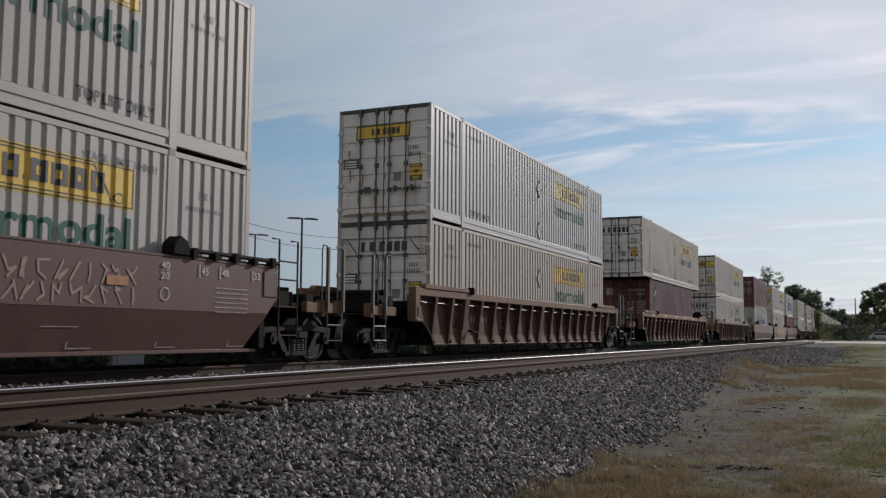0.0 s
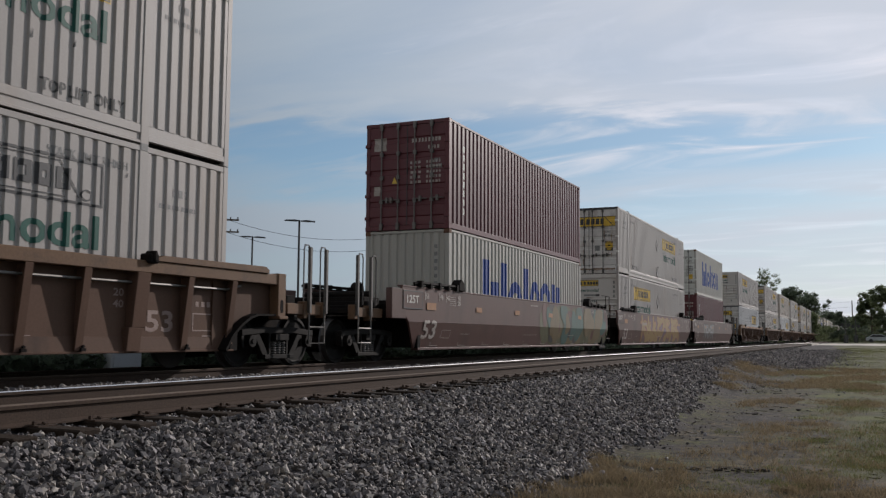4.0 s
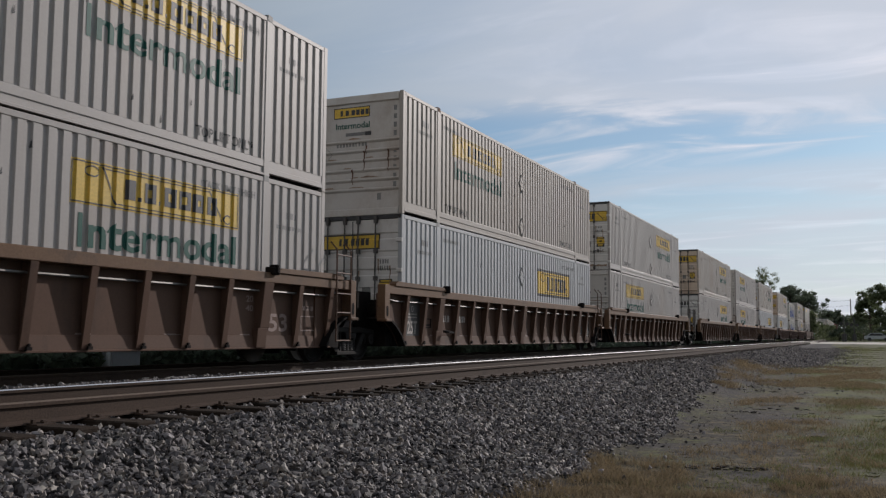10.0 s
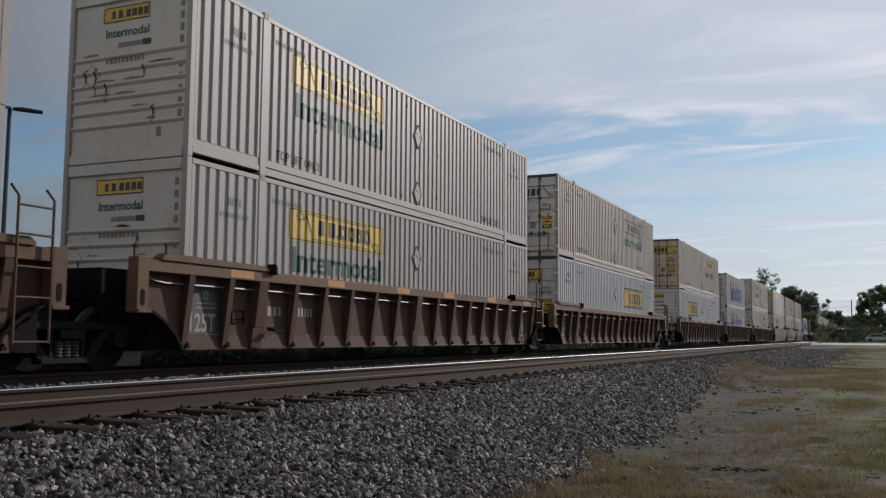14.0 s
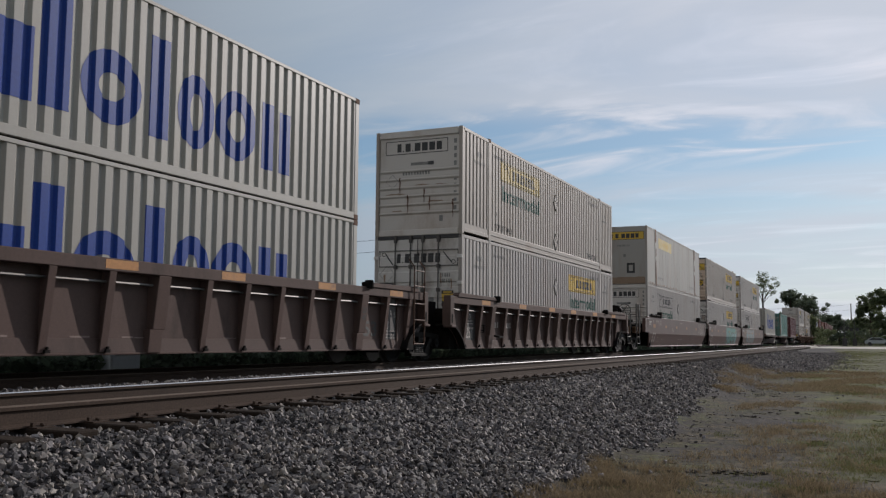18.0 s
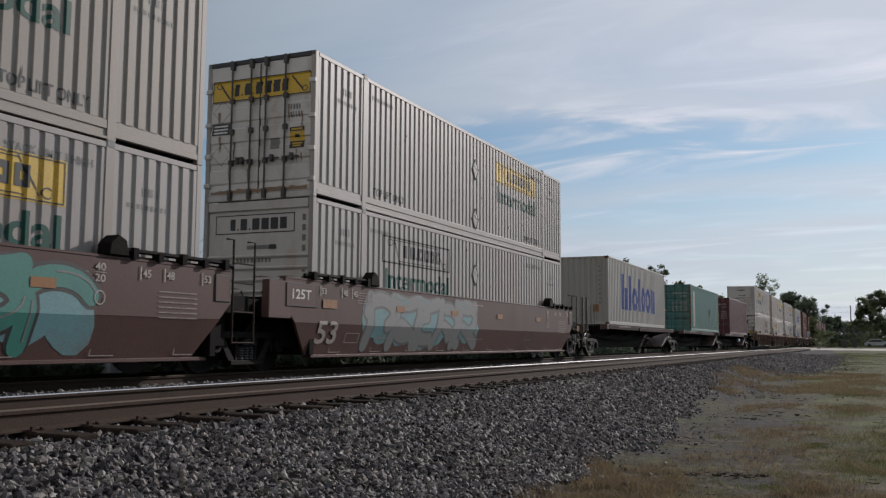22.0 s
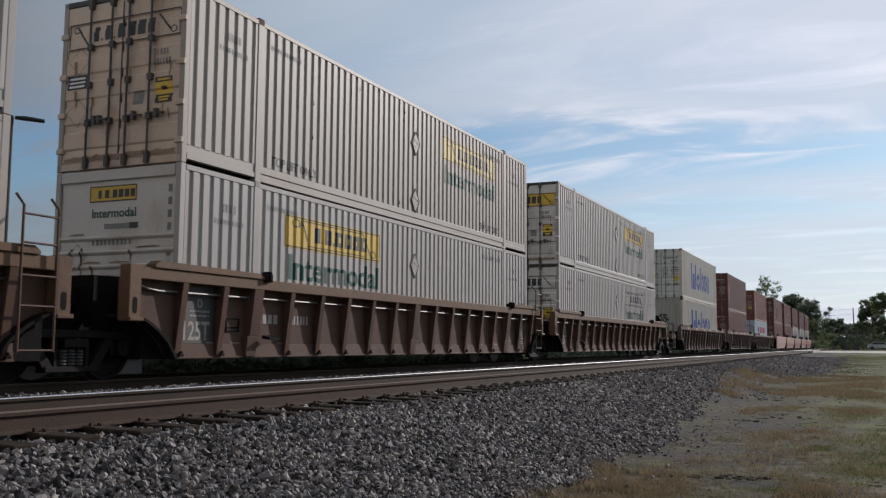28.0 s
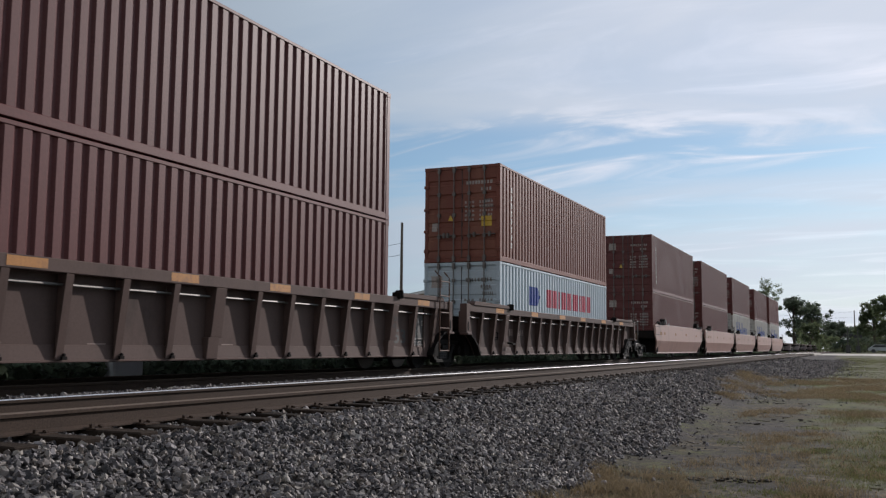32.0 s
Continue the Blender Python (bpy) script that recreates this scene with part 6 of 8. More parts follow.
def tub_car(label, front=True, back=True, brake=False, seed=1, paint="tub", half=9.2, murals=(), number=True, unit=""):
    """Well car with smooth plate sides, folded inwards below the middle."""
    car = thing("well_car", label, "railway car", "well cars of the train")
    low = half - 1.0
    h0, h1 = (9.3, 8.6) if half > 8 else (half, half)
    lever = 6.05 if half > 8 else 5.0
    for s in (1, -1):
        m = Matrix() if s > 0 else Matrix.Rotation(math.pi, 4, "Z")

        def upper():
            return Form().prism([(-h0, 1.67), (h1, 1.67), (h1, 1.15), (h1 - 0.28, 0.88), (-h0 + 0.33, 0.88), (-h0, 1.18)], "x", 1.47, 1.53).mesh("upper_side", paint, 0.008)

        def lower():
            f = Form()
            pts = [(-h0 + 0.33, 0.88), (h1 - 0.28, 0.88), (h1 - 0.75, 0.30), (-h0 + 0.9, 0.30)]
            outer = [(tub_x(0, z), y, z) for y, z in pts]
            inner = [(x - 0.05, y, z) for x, y, z in outer]
            f.face(outer)
            f.face(inner)
            for i in range(4):
                f.face([outer[i], outer[(i + 1) % 4], inner[(i + 1) % 4], inner[i]])
            return f.mesh("lower_side", paint)
        part("upper_side", shared(("tub_up", paint, half), upper), car, m)
        part("lower_side", shared(("tub_low", paint, half), lower), car, m)
        part("bottom_sill", shared(("tub_sill", half), lambda: Form().box(1.2, 1.385, -low, low, 0.24, 0.30).mesh("bottom_sill", "tub", 0.01)), car, m)
        part("rim", shared(("tub_rim", paint, half), lambda: Form().box(1.40, 1.54, -h0, h1, 1.66, 1.70).mesh("rim", paint, 0.008)), car, m)
        for e in (-1, 1):
            def beam():
                f = Form().pipe([(1.54, e * lever, 1.80), (1.54, e * (half - 0.9), 1.79), (1.50, e * (half - 0.55), 1.76)], 0.038)
                f.prism([(e * lever, 1.685), (e * lever, 1.73), (e * (half - 0.6), 1.73), (e * (half - 0.6), 1.685)], "x", 1.40, 1.52)
                for k in range(5):
                    y = e * (lever + 0.3 + (half - lever - 1.1) * k / 4)
                    f.box(1.46, 1.60, y - 0.05, y + 0.05, 1.68, 1.80 if k % 2 else 1.84)
                return f.mesh("lock_beam", "dark")
            part("lock_beam", shared(("beam", half, e), beam), car, m)
            part("lock_bracket", shared(("tublock", e, half), lambda: Form().prism([(e * lever - 0.22, 1.70), (e * lever - 0.2, 1.88), (e * lever - 0.05, 2.0), (e * lever + 0.12, 1.93), (e * lever + 0.18, 1.70)], "x", 1.36, 1.60).mesh("lock_bracket", "dark", 0.02)), car, m)
        for u0, u1 in ((-h0 + 0.02, -h0 + 1.03), (h1 - 0.42, h1 - 0.02)):
            part("end_plate", shared(("tub_end", paint, half, u0), lambda: Form().box(1.525, 1.548, u0, u1, 1.17, 1.60).mesh("end_plate", paint, 0.006)), car, m)
            if s > 0:
                part("plate_frame", shared(("plate_frame", u0), lambda: laid(flat_frame(Form(), u0 + 0.01, u1 - 0.01, 1.18, 1.59, 0.022), "plate_frame", "ink", (), (), None, 0.003)), car, (1.548, 0, 0), "thin black frame of the end plate")
    part("well_floor", shared(("tub_floor", half), lambda: Form().box(-1.2, 1.2, -low, low, 0.30, 0.40).mesh("well_floor", "dark")), car)
    for e in (-1, 1):
        m = Matrix() if e > 0 else Matrix.Rotation(math.pi, 4, "Z")
        part("well_bulkhead", shared(("tub_bulk", half), lambda: Form().box(-1.45, 1.45, low, low + 0.15, 0.30, 1.4).box(-1.45, 1.45, low + 0.15, half, 1.0, 1.3).mesh("well_bulkhead", "dark", 0.01)), car, m)
        if e > 0:
            for m2 in (Matrix(), Matrix.Translation((-3.0, 0, 0))):
                ladder = Form().pipe([(1.5, h1 + 0.08, 0.5), (1.5, h1 + 0.08, 2.2), (1.35, h1 + 0.08, 2.22)], 0.018).pipe([(1.5, h1 + 0.66, 0.5), (1.5, h1 + 0.66, 2.2), (1.35, h1 + 0.66, 2.22)], 0.018)
                for z in (0.52, 1.02, 1.5, 1.82):
                    ladder.pipe([(1.5, h1 + 0.08, z), (1.5, h1 + 0.66, z)], 0.016)
                part("ladder", shared(("tub_ladder", half), lambda: ladder.mesh("ladder", "spine")), car, m2)
    for on, e in ((front, -1), (back, 1)):
        if on:
            if half > 8:
                car_end(car, e)
                for s in (-1, 1):
                    part("end_box", shared(("end_box", paint, s * e, half), lambda: Form().box(*sorted((s * 1.38, s * 1.535)), *sorted((e * (half - 0.1), e * (half + 0.6))), 0.95, 1.62).mesh("end_box", paint, 0.012)), car)
            truck(car, e * (10.0 if half > 8 else 8.4))
        else:
            part("joint", shared(("tub_joint", half), lambda: Form().box(-0.5, 0.5, low, half + 0.5, 0.62, 1.0).box(-1.2, 1.2, low, half - 0.3, 0.45, 1.2).box(-0.9, 0.9, half - 0.2, half + 0.5, 1.0, 1.3).rod((0, half + 0.45, 0.6), (0, half + 0.45, 1.05), 0.35, 14).mesh("joint", "dark", 0.02)), car, Matrix() if e > 0 else Matrix.Rotation(math.pi, 4, "Z"))
            if e > 0:
                truck(car, half + 0.5)
    if brake:
        brake_wheel(car, 11.05)
    f = Form()
    if number:
        flat_text(f, "53", -8.2, 0.50, 0.75, 0.44)
        for u, word in ((-8.15, "53"), (-7.35, "48"), (-6.95, "45"), (6.5, "45"), (7.0, "48"), (7.85, "53")):
            flat_text(f, word, u + 0.05, 1.44, 0.17, 0.12)
            flat_rect(f, u, u + 0.025, 1.40, 1.60)
        for u in (-6.25, 5.65):
            flat_text(f, "40", u, 1.48, 0.19, 0.11)
            flat_rect(f, u, u + 0.2, 1.455, 1.465)
            flat_text(f, "20", u, 1.33, 0.19, 0.11)
        for i in range(5):
            bars(f, -6.72, -6.35, 1.52 - i * 0.05, 1.535 - i * 0.05, 12, 0, seed + i)
        for i in range(6):
            bars(f, 6.9, 7.75, 1.25 - i * 0.075, 1.268 - i * 0.075, 20, 0, seed + i)
        if seed == 4:
            bars(f, -4.55, -3.65, 1.13, 1.27, 8, 0, seed)
        flat_ring(f, 5.75, 1.12, 0.10, 0.10, 0.018, 0)
        flat_frame(f, -7.1, -6.55, 0.52, 0.72, 0.012, 0)
        for u0, u1 in ((-5.9, -5.3), (-1.2, 0.2), (3.6, 4.2)):
            flat_rect(f, u0, u1, 0.62, 0.632)
    bars(f, -0.6, 0.1, 1.50, 1.54, 11, 0, seed + 3)
    if unit:
        flat_text(f, unit, -3.0, 0.98, 0.15, 0.24)
    for y, k in ((-half + 1.15, 1.3), (-5.0, 1.0), (-2.0, 1.0), (1.2, 1.0), (4.6, 1.0)):
        flat_rect(f, y, y + 0.40 * k, 1.27 - 0.07 * k, 1.27 + 0.06 * k, 1)
    for i in range(10):
        y = -half + 1.6 + i * (2 * half - 3.4) / 9
        flat_rect(f, y, y + 0.45, 0.335, 0.35)
        flat_rect(f, y, y + 0.02, 0.335, 0.43)
    part("stencil", laid(f, "stencil", ["faded_stencil", "orange_mark"], (), (0.88,), tub_x, 0.016 if murals else 0.005), car, (0, 0, 0), "white stencils and orange reflector plates")
    if number:
        part("stencil", shared("load_code", lambda: laid(flat_text(Form(), "125T", -h0 + 0.2, 1.31, 0.62, 0.18), "stencil", "stencil", (), (), None, 0.005)), car, (1.548, 0, 0))
    for a, b, mats, sd, bk, size in murals:
        if mats is None:
            f, rnd = Form(), random.Random(sd)
            u, step = a, (b - a) / max(3, round((b - a) / 0.24))
            while u < b:
                for top in ((1.22, 1.46), (0.95, 1.17)):
                    pts = [(u + rnd.uniform(0, step * 0.9), rnd.uniform(*top)) for _ in range(4)]
                    stroke(f, [(pts[0][0], top[1])] + pts[1:3] + [(pts[3][0], top[0])], 0.034)
                u += step
            stroke(f, [(a - 0.08, 0.95), (a - 0.1, 1.56), (a + 0.5, 1.58), (a + 0.52, 1.5)], 0.034)
            part("scrawl", laid(f, "scrawl", "faded_stencil" if sd == 6 else "chalk", (), (0.88,), tub_x, 0.008), car, (0, 0, 0), "thin faded scrawls")
            continue
        for f, mat, lift in camouflage(a, b, sd) if mats == CAMO else mural(a, b, mats, sd, bk, size):
            part("graffiti", laid(f, "graffiti", mat, (), (0.88,), tub_x, lift), car, (0, 0, 0), "spray-painted patches")
    return car


def spine_car(label, front=False, back=True, seed=1, length=19.0):
    """Skeleton car: one deep centre beam with light outer sills that carry a container."""
    car = thing("spine_car", label, "railway car", "spine cars of the train")
    h = length / 2
    tail = h - (1.35 if seed == 1 else 4.3)
    part("centre_beam", shared(("spine", length), lambda: Form().prism([(-h + 0.4, 1.05), (h - 0.4, 1.05), (h - 0.4, 0.72), (h - 2.6, 0.68), (h - 3.8, 0.33), (-h + 3.8, 0.33), (-h + 2.6, 0.68), (-h + 0.4, 0.72)], "x", -0.32, 0.32).mesh("centre_beam", "dark", 0.02)), car)
    for s in (1, -1):
        part("outer_sill", shared(("osill", length, tail), lambda: Form().box(1.16, 1.30, -h + 2.2, tail, 1.12, 1.27).box(1.28, 1.31, -h + 2.2, tail, 1.20, 1.29).mesh("outer_sill", "spine", 0.01)), car, Matrix() if s > 0 else Matrix.Rotation(math.pi, 4, "Z") @ Matrix.Translation((0, -1.2, 0)))
        part("edge_plate", shared(("eplate", length), lambda: Form().box(1.20, 1.34, -1.2, 4.4, 1.10, 1.24).mesh("edge_plate", "spine", 0.01)), car, Matrix() if s > 0 else Matrix.Rotation(math.pi, 4, "Z") @ Matrix.Translation((0, -3.2, 0)))
    for y in (-6.0, -3.0, 0.0, 3.0, 6.0):
        part("cross_bearer", shared("bearer", lambda: Form().prism([(-1.25, 1.25), (1.25, 1.25), (1.25, 1.12), (0.3, 0.85), (-0.3, 0.85), (-1.25, 1.12)], "y", -0.12, 0.12).mesh("cross_bearer", "dark", 0.01)), car, (0, y, 0))
    for y in (-h + 2.0, h - 1.9):
        part("sloped_plate", shared("splate", lambda: Form().prism([(-2.0, 0.36), (-1.75, 0.36), (0.40, 1.0), (0.40, 1.14), (0.10, 1.14)], "x", 0.34, 1.10).mesh("sloped_plate", "well_grey", 0.01)), car, (0, y, 0) if y > 0 else pose(0, y, 0, 0, 0, 180))
        part("saddle", shared("saddle", lambda: Form().box(1.0, 1.3, -0.16, 0.16, 1.10, 1.30).box(-1.3, -1.0, -0.16, 0.16, 1.10, 1.30).mesh("saddle", "well_grey", 0.015)), car, (0, y, 0))
    if front:
        truck(car, -h)
        part("grab_iron", shared("spine_grab", lambda: Form().pipe([(1.2, 0.0, 1.2), (1.2, 0.0, 2.0), (1.2, 0.5, 2.0), (1.2, 0.5, 1.2)], 0.016).mesh("grab_iron", "steel")), car, (0, -h - 0.3, 0))
    if back:
        truck(car, h - 0.4)
    part("air_pipe", shared(("air", length), lambda: Form().pipe([(0.5, -h + 1, 0.9), (0.5, -1.0, 0.62), (0.5, h - 1, 0.9)], 0.03).mesh("air_pipe", "dark")), car)
    if seed == 3:
        part("air_tank", shared(("air_tank", length), lambda: Form().rod((0.75, h - 4.6, 0.82), (0.75, h - 3.9, 0.82), 0.17, 14).rod((0.75, h - 4.72, 0.82), (0.75, h - 4.6, 0.82), 0.10, 14, 0, 0.17).mesh("air_tank", "metal_wall")), car, (0, 0, 0), "small pale air tank")
    f = bars(Form(), -5.2, -2.9, 1.21, 1.28, 10, 0, seed)
    part("number_print", shared(("spine_number", length), lambda: laid(f, "number_print", "chalk", (), (), None, 0.003)), car, (1.31, 0, 0))
    return car

# ---- ground, tracks ----
def smooth(a, b, v):
    k = min(1.0, max(0.0, (v - a) / (b - a)))
    return k * k * (3 - 2 * k)


def field(y):
    """Level of the open ground beside the line: it climbs to the level crossing far ahead."""
    return -0.95 + 0.85 * smooth(8, 150, y)


EDGE_Y = (0, 9, 11.4, 13.2, 18, 28, 37, 41, 43.5, 47, 60, 75, 100, 150)
EDGE_X = (-2.85, -2.9, -3.0, -2.75, -3.07, -3.95, -5.0, -4.9, -3.2, -1.9, -1.6, -1.5, -2.2, -4.8)


def edge(y):
    """Where the ballast ends on the camera's side."""
    return np.interp(y, EDGE_Y, EDGE_X) + 0.10 * np.sin(y * 1.3 + 1) + 0.06 * np.sin(y * 3.9) + 0.04 * np.sin(y * 9.7 + 2)


BED = -0.22


def level(x, y):
    g = field(y)
    if x > -5.45:
        z = max(g, BED - 0.035 - (x + 5.45) * 0.26)
    elif x > -6.2:
        z = BED - 0.035 * smooth(-6.2, -5.95, x)
    elif x > -12.4:
        z = BED + 0.105 * smooth(-9.5, -9.15, x) * (1 - smooth(-8.5, -8.0, x))
    else:
        z = max(-0.75, BED + (x + 12.4) * 0.35)
    bumps = noise.noise((x * 0.35, y * 0.35, 0)) * 0.05 + noise.noise((x * 1.3, y * 1.3, 4)) * 0.02
    return z + (bumps if x > edge(y) - 0.3 or x < -14 else 0.0)


def ground_material():
    """Earth and dust with gravel, thin grass and dry patches."""
    m = bpy.data.materials.new("earth_and_grass")
    m.use_nodes = True
    nodes, links = m.node_tree.nodes, m.node_tree.links
    b = nodes["Principled BSDF"]
    b.inputs["Roughness"].default_value = 0.95
    b.inputs["Specular IOR Level"].default_value = 0.2
    tc = nodes.new("ShaderNodeTexCoord")

    def tex(scale, detail, lo, hi):
        n = nodes.new("ShaderNodeTexNoise")
        n.inputs["Scale"].default_value, n.inputs["Detail"].default_value = scale, detail
        r = nodes.new("ShaderNodeMapRange")
        r.interpolation_type = "SMOOTHSTEP"
        r.inputs[1].default_value, r.inputs[2].default_value = lo, hi
        links.new(tc.outputs["Object"], n.inputs["Vector"])
        links.new(n.outputs["Fac"], r.inputs[0])
        return r.outputs[0]

    def mix(fac, a, c):
        n = nodes.new("ShaderNodeMix")
        n.data_type = "RGBA"
        for i, v in ((0, fac), (6, a), (7, c)):
            if isinstance(v, tuple):
                n.inputs[i].default_value = (*v, 1)
            else:
                links.new(v, n.inputs[i])
        return n.outputs[2]
    earth = mix(tex(1.1, 9, 0.40, 0.60), (0.074, 0.062, 0.056), (0.032, 0.028, 0.027))
    earth = mix(tex(4.2, 8, 0.48, 0.60), earth, (0.030, 0.027, 0.026))
    earth = mix(tex(10, 6, 0.48, 0.58), earth, (0.025, 0.022, 0.020))
    earth = mix(tex(24, 4, 0.62, 0.74), earth, (0.115, 0.105, 0.10))
    straw = mix(tex(3.4, 8, 0.40, 0.60), (0.116, 0.092, 0.054), (0.040, 0.033, 0.025))
    green = mix(tex(2.8, 8, 0.40, 0.60), (0.094, 0.098, 0.034), (0.058, 0.050, 0.030))
    grown = mix(tex(0.45, 6, 0.42, 0.60), straw, green)
    grown = mix(tex(9, 6, 0.50, 0.60), grown, (0.030, 0.027, 0.018))
    sep = nodes.new("ShaderNodeSeparateXYZ")
    links.new(tc.outputs["Object"], sep.inputs[0])

    def sums(a, k, c):
        n = nodes.new("ShaderNodeMath")
        n.operation = "MULTIPLY_ADD"
        for i, v in enumerate((a, k, c)):
            if isinstance(v, (int, float)):
                n.inputs[i].default_value = v
            else:
                links.new(v, n.inputs[i])
        return n.outputs[0]

    def step(v, lo, hi):
        r = nodes.new("ShaderNodeMapRange")
        r.interpolation_type = "SMOOTHSTEP"
        r.inputs[1].default_value, r.inputs[2].default_value = lo, hi
        links.new(v, r.inputs[0])
        return r.outputs[0]
    # thin growth in patches of two sizes, thicker away from the line
    patch = sums(tex(2.6, 7, 0.30, 0.70), 0.45, tex(0.55, 6, 0.30, 0.70))
    some = step(sums(sep.outputs[0], 0.20, sums(patch, 1.0, 0.55)), 0.48, 0.92)
    # a greener field further along, with a torn edge
    lean = sums(sep.outputs[1], 0.09, sums(tex(0.8, 7, 0.25, 0.75), 1.7, sep.outputs[0]))
    lush = mix(tex(0.9, 7, 0.35, 0.65), (0.106, 0.114, 0.034), (0.074, 0.066, 0.034))
    lush = mix(tex(2.4, 8, 0.46, 0.62), lush, (0.052, 0.056, 0.024))
    links.new(mix(step(lean, 1.4, 2.3), mix(some, earth, grown), lush), b.inputs["Base Color"])
    bump = nodes.new("ShaderNodeBump")
    bump.inputs["Strength"].default_value, bump.inputs["Distance"].default_value = 0.6, 0.05
    n = nodes.new("ShaderNodeTexNoise")
    n.inputs["Scale"].default_value, n.inputs["Detail"].default_value = 14, 10
    links.new(tc.outputs["Object"], n.inputs["Vector"])
    links.new(n.outputs["Fac"], bump.inputs["Height"])
    links.new(bump.outputs[0], b.inputs["Normal"])
    return m


MAT["earth"] = ground_material()


def stone_material():
    """Crushed stone of mixed greys, tans and dark browns, each stone its own."""
    m = bpy.data.materials.new("mixed_ballast_stone")
    m.use_nodes = True
    nodes, links = m.node_tree.nodes, m.node_tree.links
    b = nodes["Principled BSDF"]
    b.inputs["Roughness"].default_value = 0.72
    geo = nodes.new("ShaderNodeNewGeometry")
    ramp_node = nodes.new("ShaderNodeValToRGB")
    r = ramp_node.color_ramp
    r.elements[0].color, r.elements[1].color = (0.020, 0.018, 0.019, 1), (0.34, 0.31, 0.28, 1)
    for at, c in ((0.20, (0.056, 0.050, 0.052)), (0.42, (0.128, 0.114, 0.116)), (0.58, (0.186, 0.156, 0.132)), (0.76, (0.216, 0.198, 0.202)), (0.90, (0.310, 0.275, 0.238))):
        e = r.elements.new(at)
        e.color = (*c, 1)
    links.new(geo.outputs["Random Per Island"], ramp_node.inputs[0])
    tc = nodes.new("ShaderNodeTexCoord")
    grain = nodes.new("ShaderNodeTexNoise")
    grain.inputs["Scale"].default_value, grain.inputs["Detail"].default_value = 70, 5
    links.new(tc.outputs["Object"], grain.inputs["Vector"])
    dust = nodes.new("ShaderNodeTexNoise")
    dust.inputs["Scale"].default_value, dust.inputs["Detail"].default_value = 0.7, 5
    links.new(tc.outputs["Object"], dust.inputs["Vector"])
    total = nodes.new("ShaderNodeMath")
    total.operation = "ADD"
    links.new(grain.outputs["Fac"], total.inputs[0])
    links.new(dust.outputs["Fac"], total.inputs[1])
    tint = nodes.new("ShaderNodeVectorMath")
    tint.operation = "SCALE"
    links.new(ramp_node.outputs["Color"], tint.inputs[0])
    links.new(total.outputs[0], tint.inputs["Scale"])
    links.new(tint.outputs[0], b.inputs["Base Color"])
    return m


MAT["stone"] = stone_material()
# bed below the train, coloured darker to stand in for the train's shade
MAT["under_train"] = material("shade_darkened_ballast", (0.030, 0.026, 0.024), 0.9, vary=0.5, grain=34, dirt=(0.016, 0.014, 0.013), dirt_amount=0.8, dirt_scale=6, bump=1.0, bump_scale=26, spec=0.3)
# bed tone kept low so that the gaps between stones look shaded
MAT["bed"] = material("packed_ballast", (0.042, 0.037, 0.037), 0.95, vary=0.5, grain=34, dirt=(0.030, 0.026, 0.024), dirt_amount=0.8, dirt_scale=9, bump=1.0, bump_scale=26, spec=0.2)


def make_ground():
    xs = [-2500, -600, -200, -90, -50, -30] + [-22 + 1.0 * i for i in range(10)] + [-12.4, -11.5, -10, -9.5, -9.38, -9.27, -9.15, -8.8, -8.5, -8.35, -8.2, -8.0, -7.5, -6.5, -6.2, -6.07, -5.95, -5.7, -5.45]
    xs += [-5.2 + 0.22 * i for i in range(46)] + [5.5, 7, 9, 12, 18, 30, 60, 150, 600, 2500]
    ys = [-2500, -600, -200, -80, -40, -20, -10, -5, 0] + [2 + 0.33 * i for i in range(90)] + [32 + 1.5 * i for i in range(40)] + [95, 105, 120, 140, 160, 190, 230, 300, 400, 600, 1000, 2500]
    v = [(x, y, level(x, y)) for y in ys for x in xs]
    nx = len(xs)
    faces, mats = [], []
    for j in range(len(ys) - 1):
        for i in range(nx - 1):
            faces.append((j * nx + i, j * nx + i + 1, (j + 1) * nx + i + 1, (j + 1) * nx + i))
            cx, cy = (xs[i] + xs[i + 1]) / 2, (ys[j] + ys[j + 1]) / 2
            mats.append(2 if -12.3 < cx < -9.5 else 1 if -13.4 < cx < edge(cy) + 0.25 * noise.noise((cx * 2, cy * 1.3, 7)) else 0)
    me = bpy.data.meshes.new("ground")
    me.from_pydata(v, [], faces)
    me.materials.append(MAT["earth"])
    me.materials.append(MAT["bed"])
    me.materials.append(MAT["under_train"])
    me.polygons.foreach_set("material_index", mats)
    me.polygons.foreach_set("use_smooth", [True] * len(faces))
    tagged(new("ground", me), "dusty earth with dry grass beside a grey ballast bank", "ground", kind="structure")


make_ground()


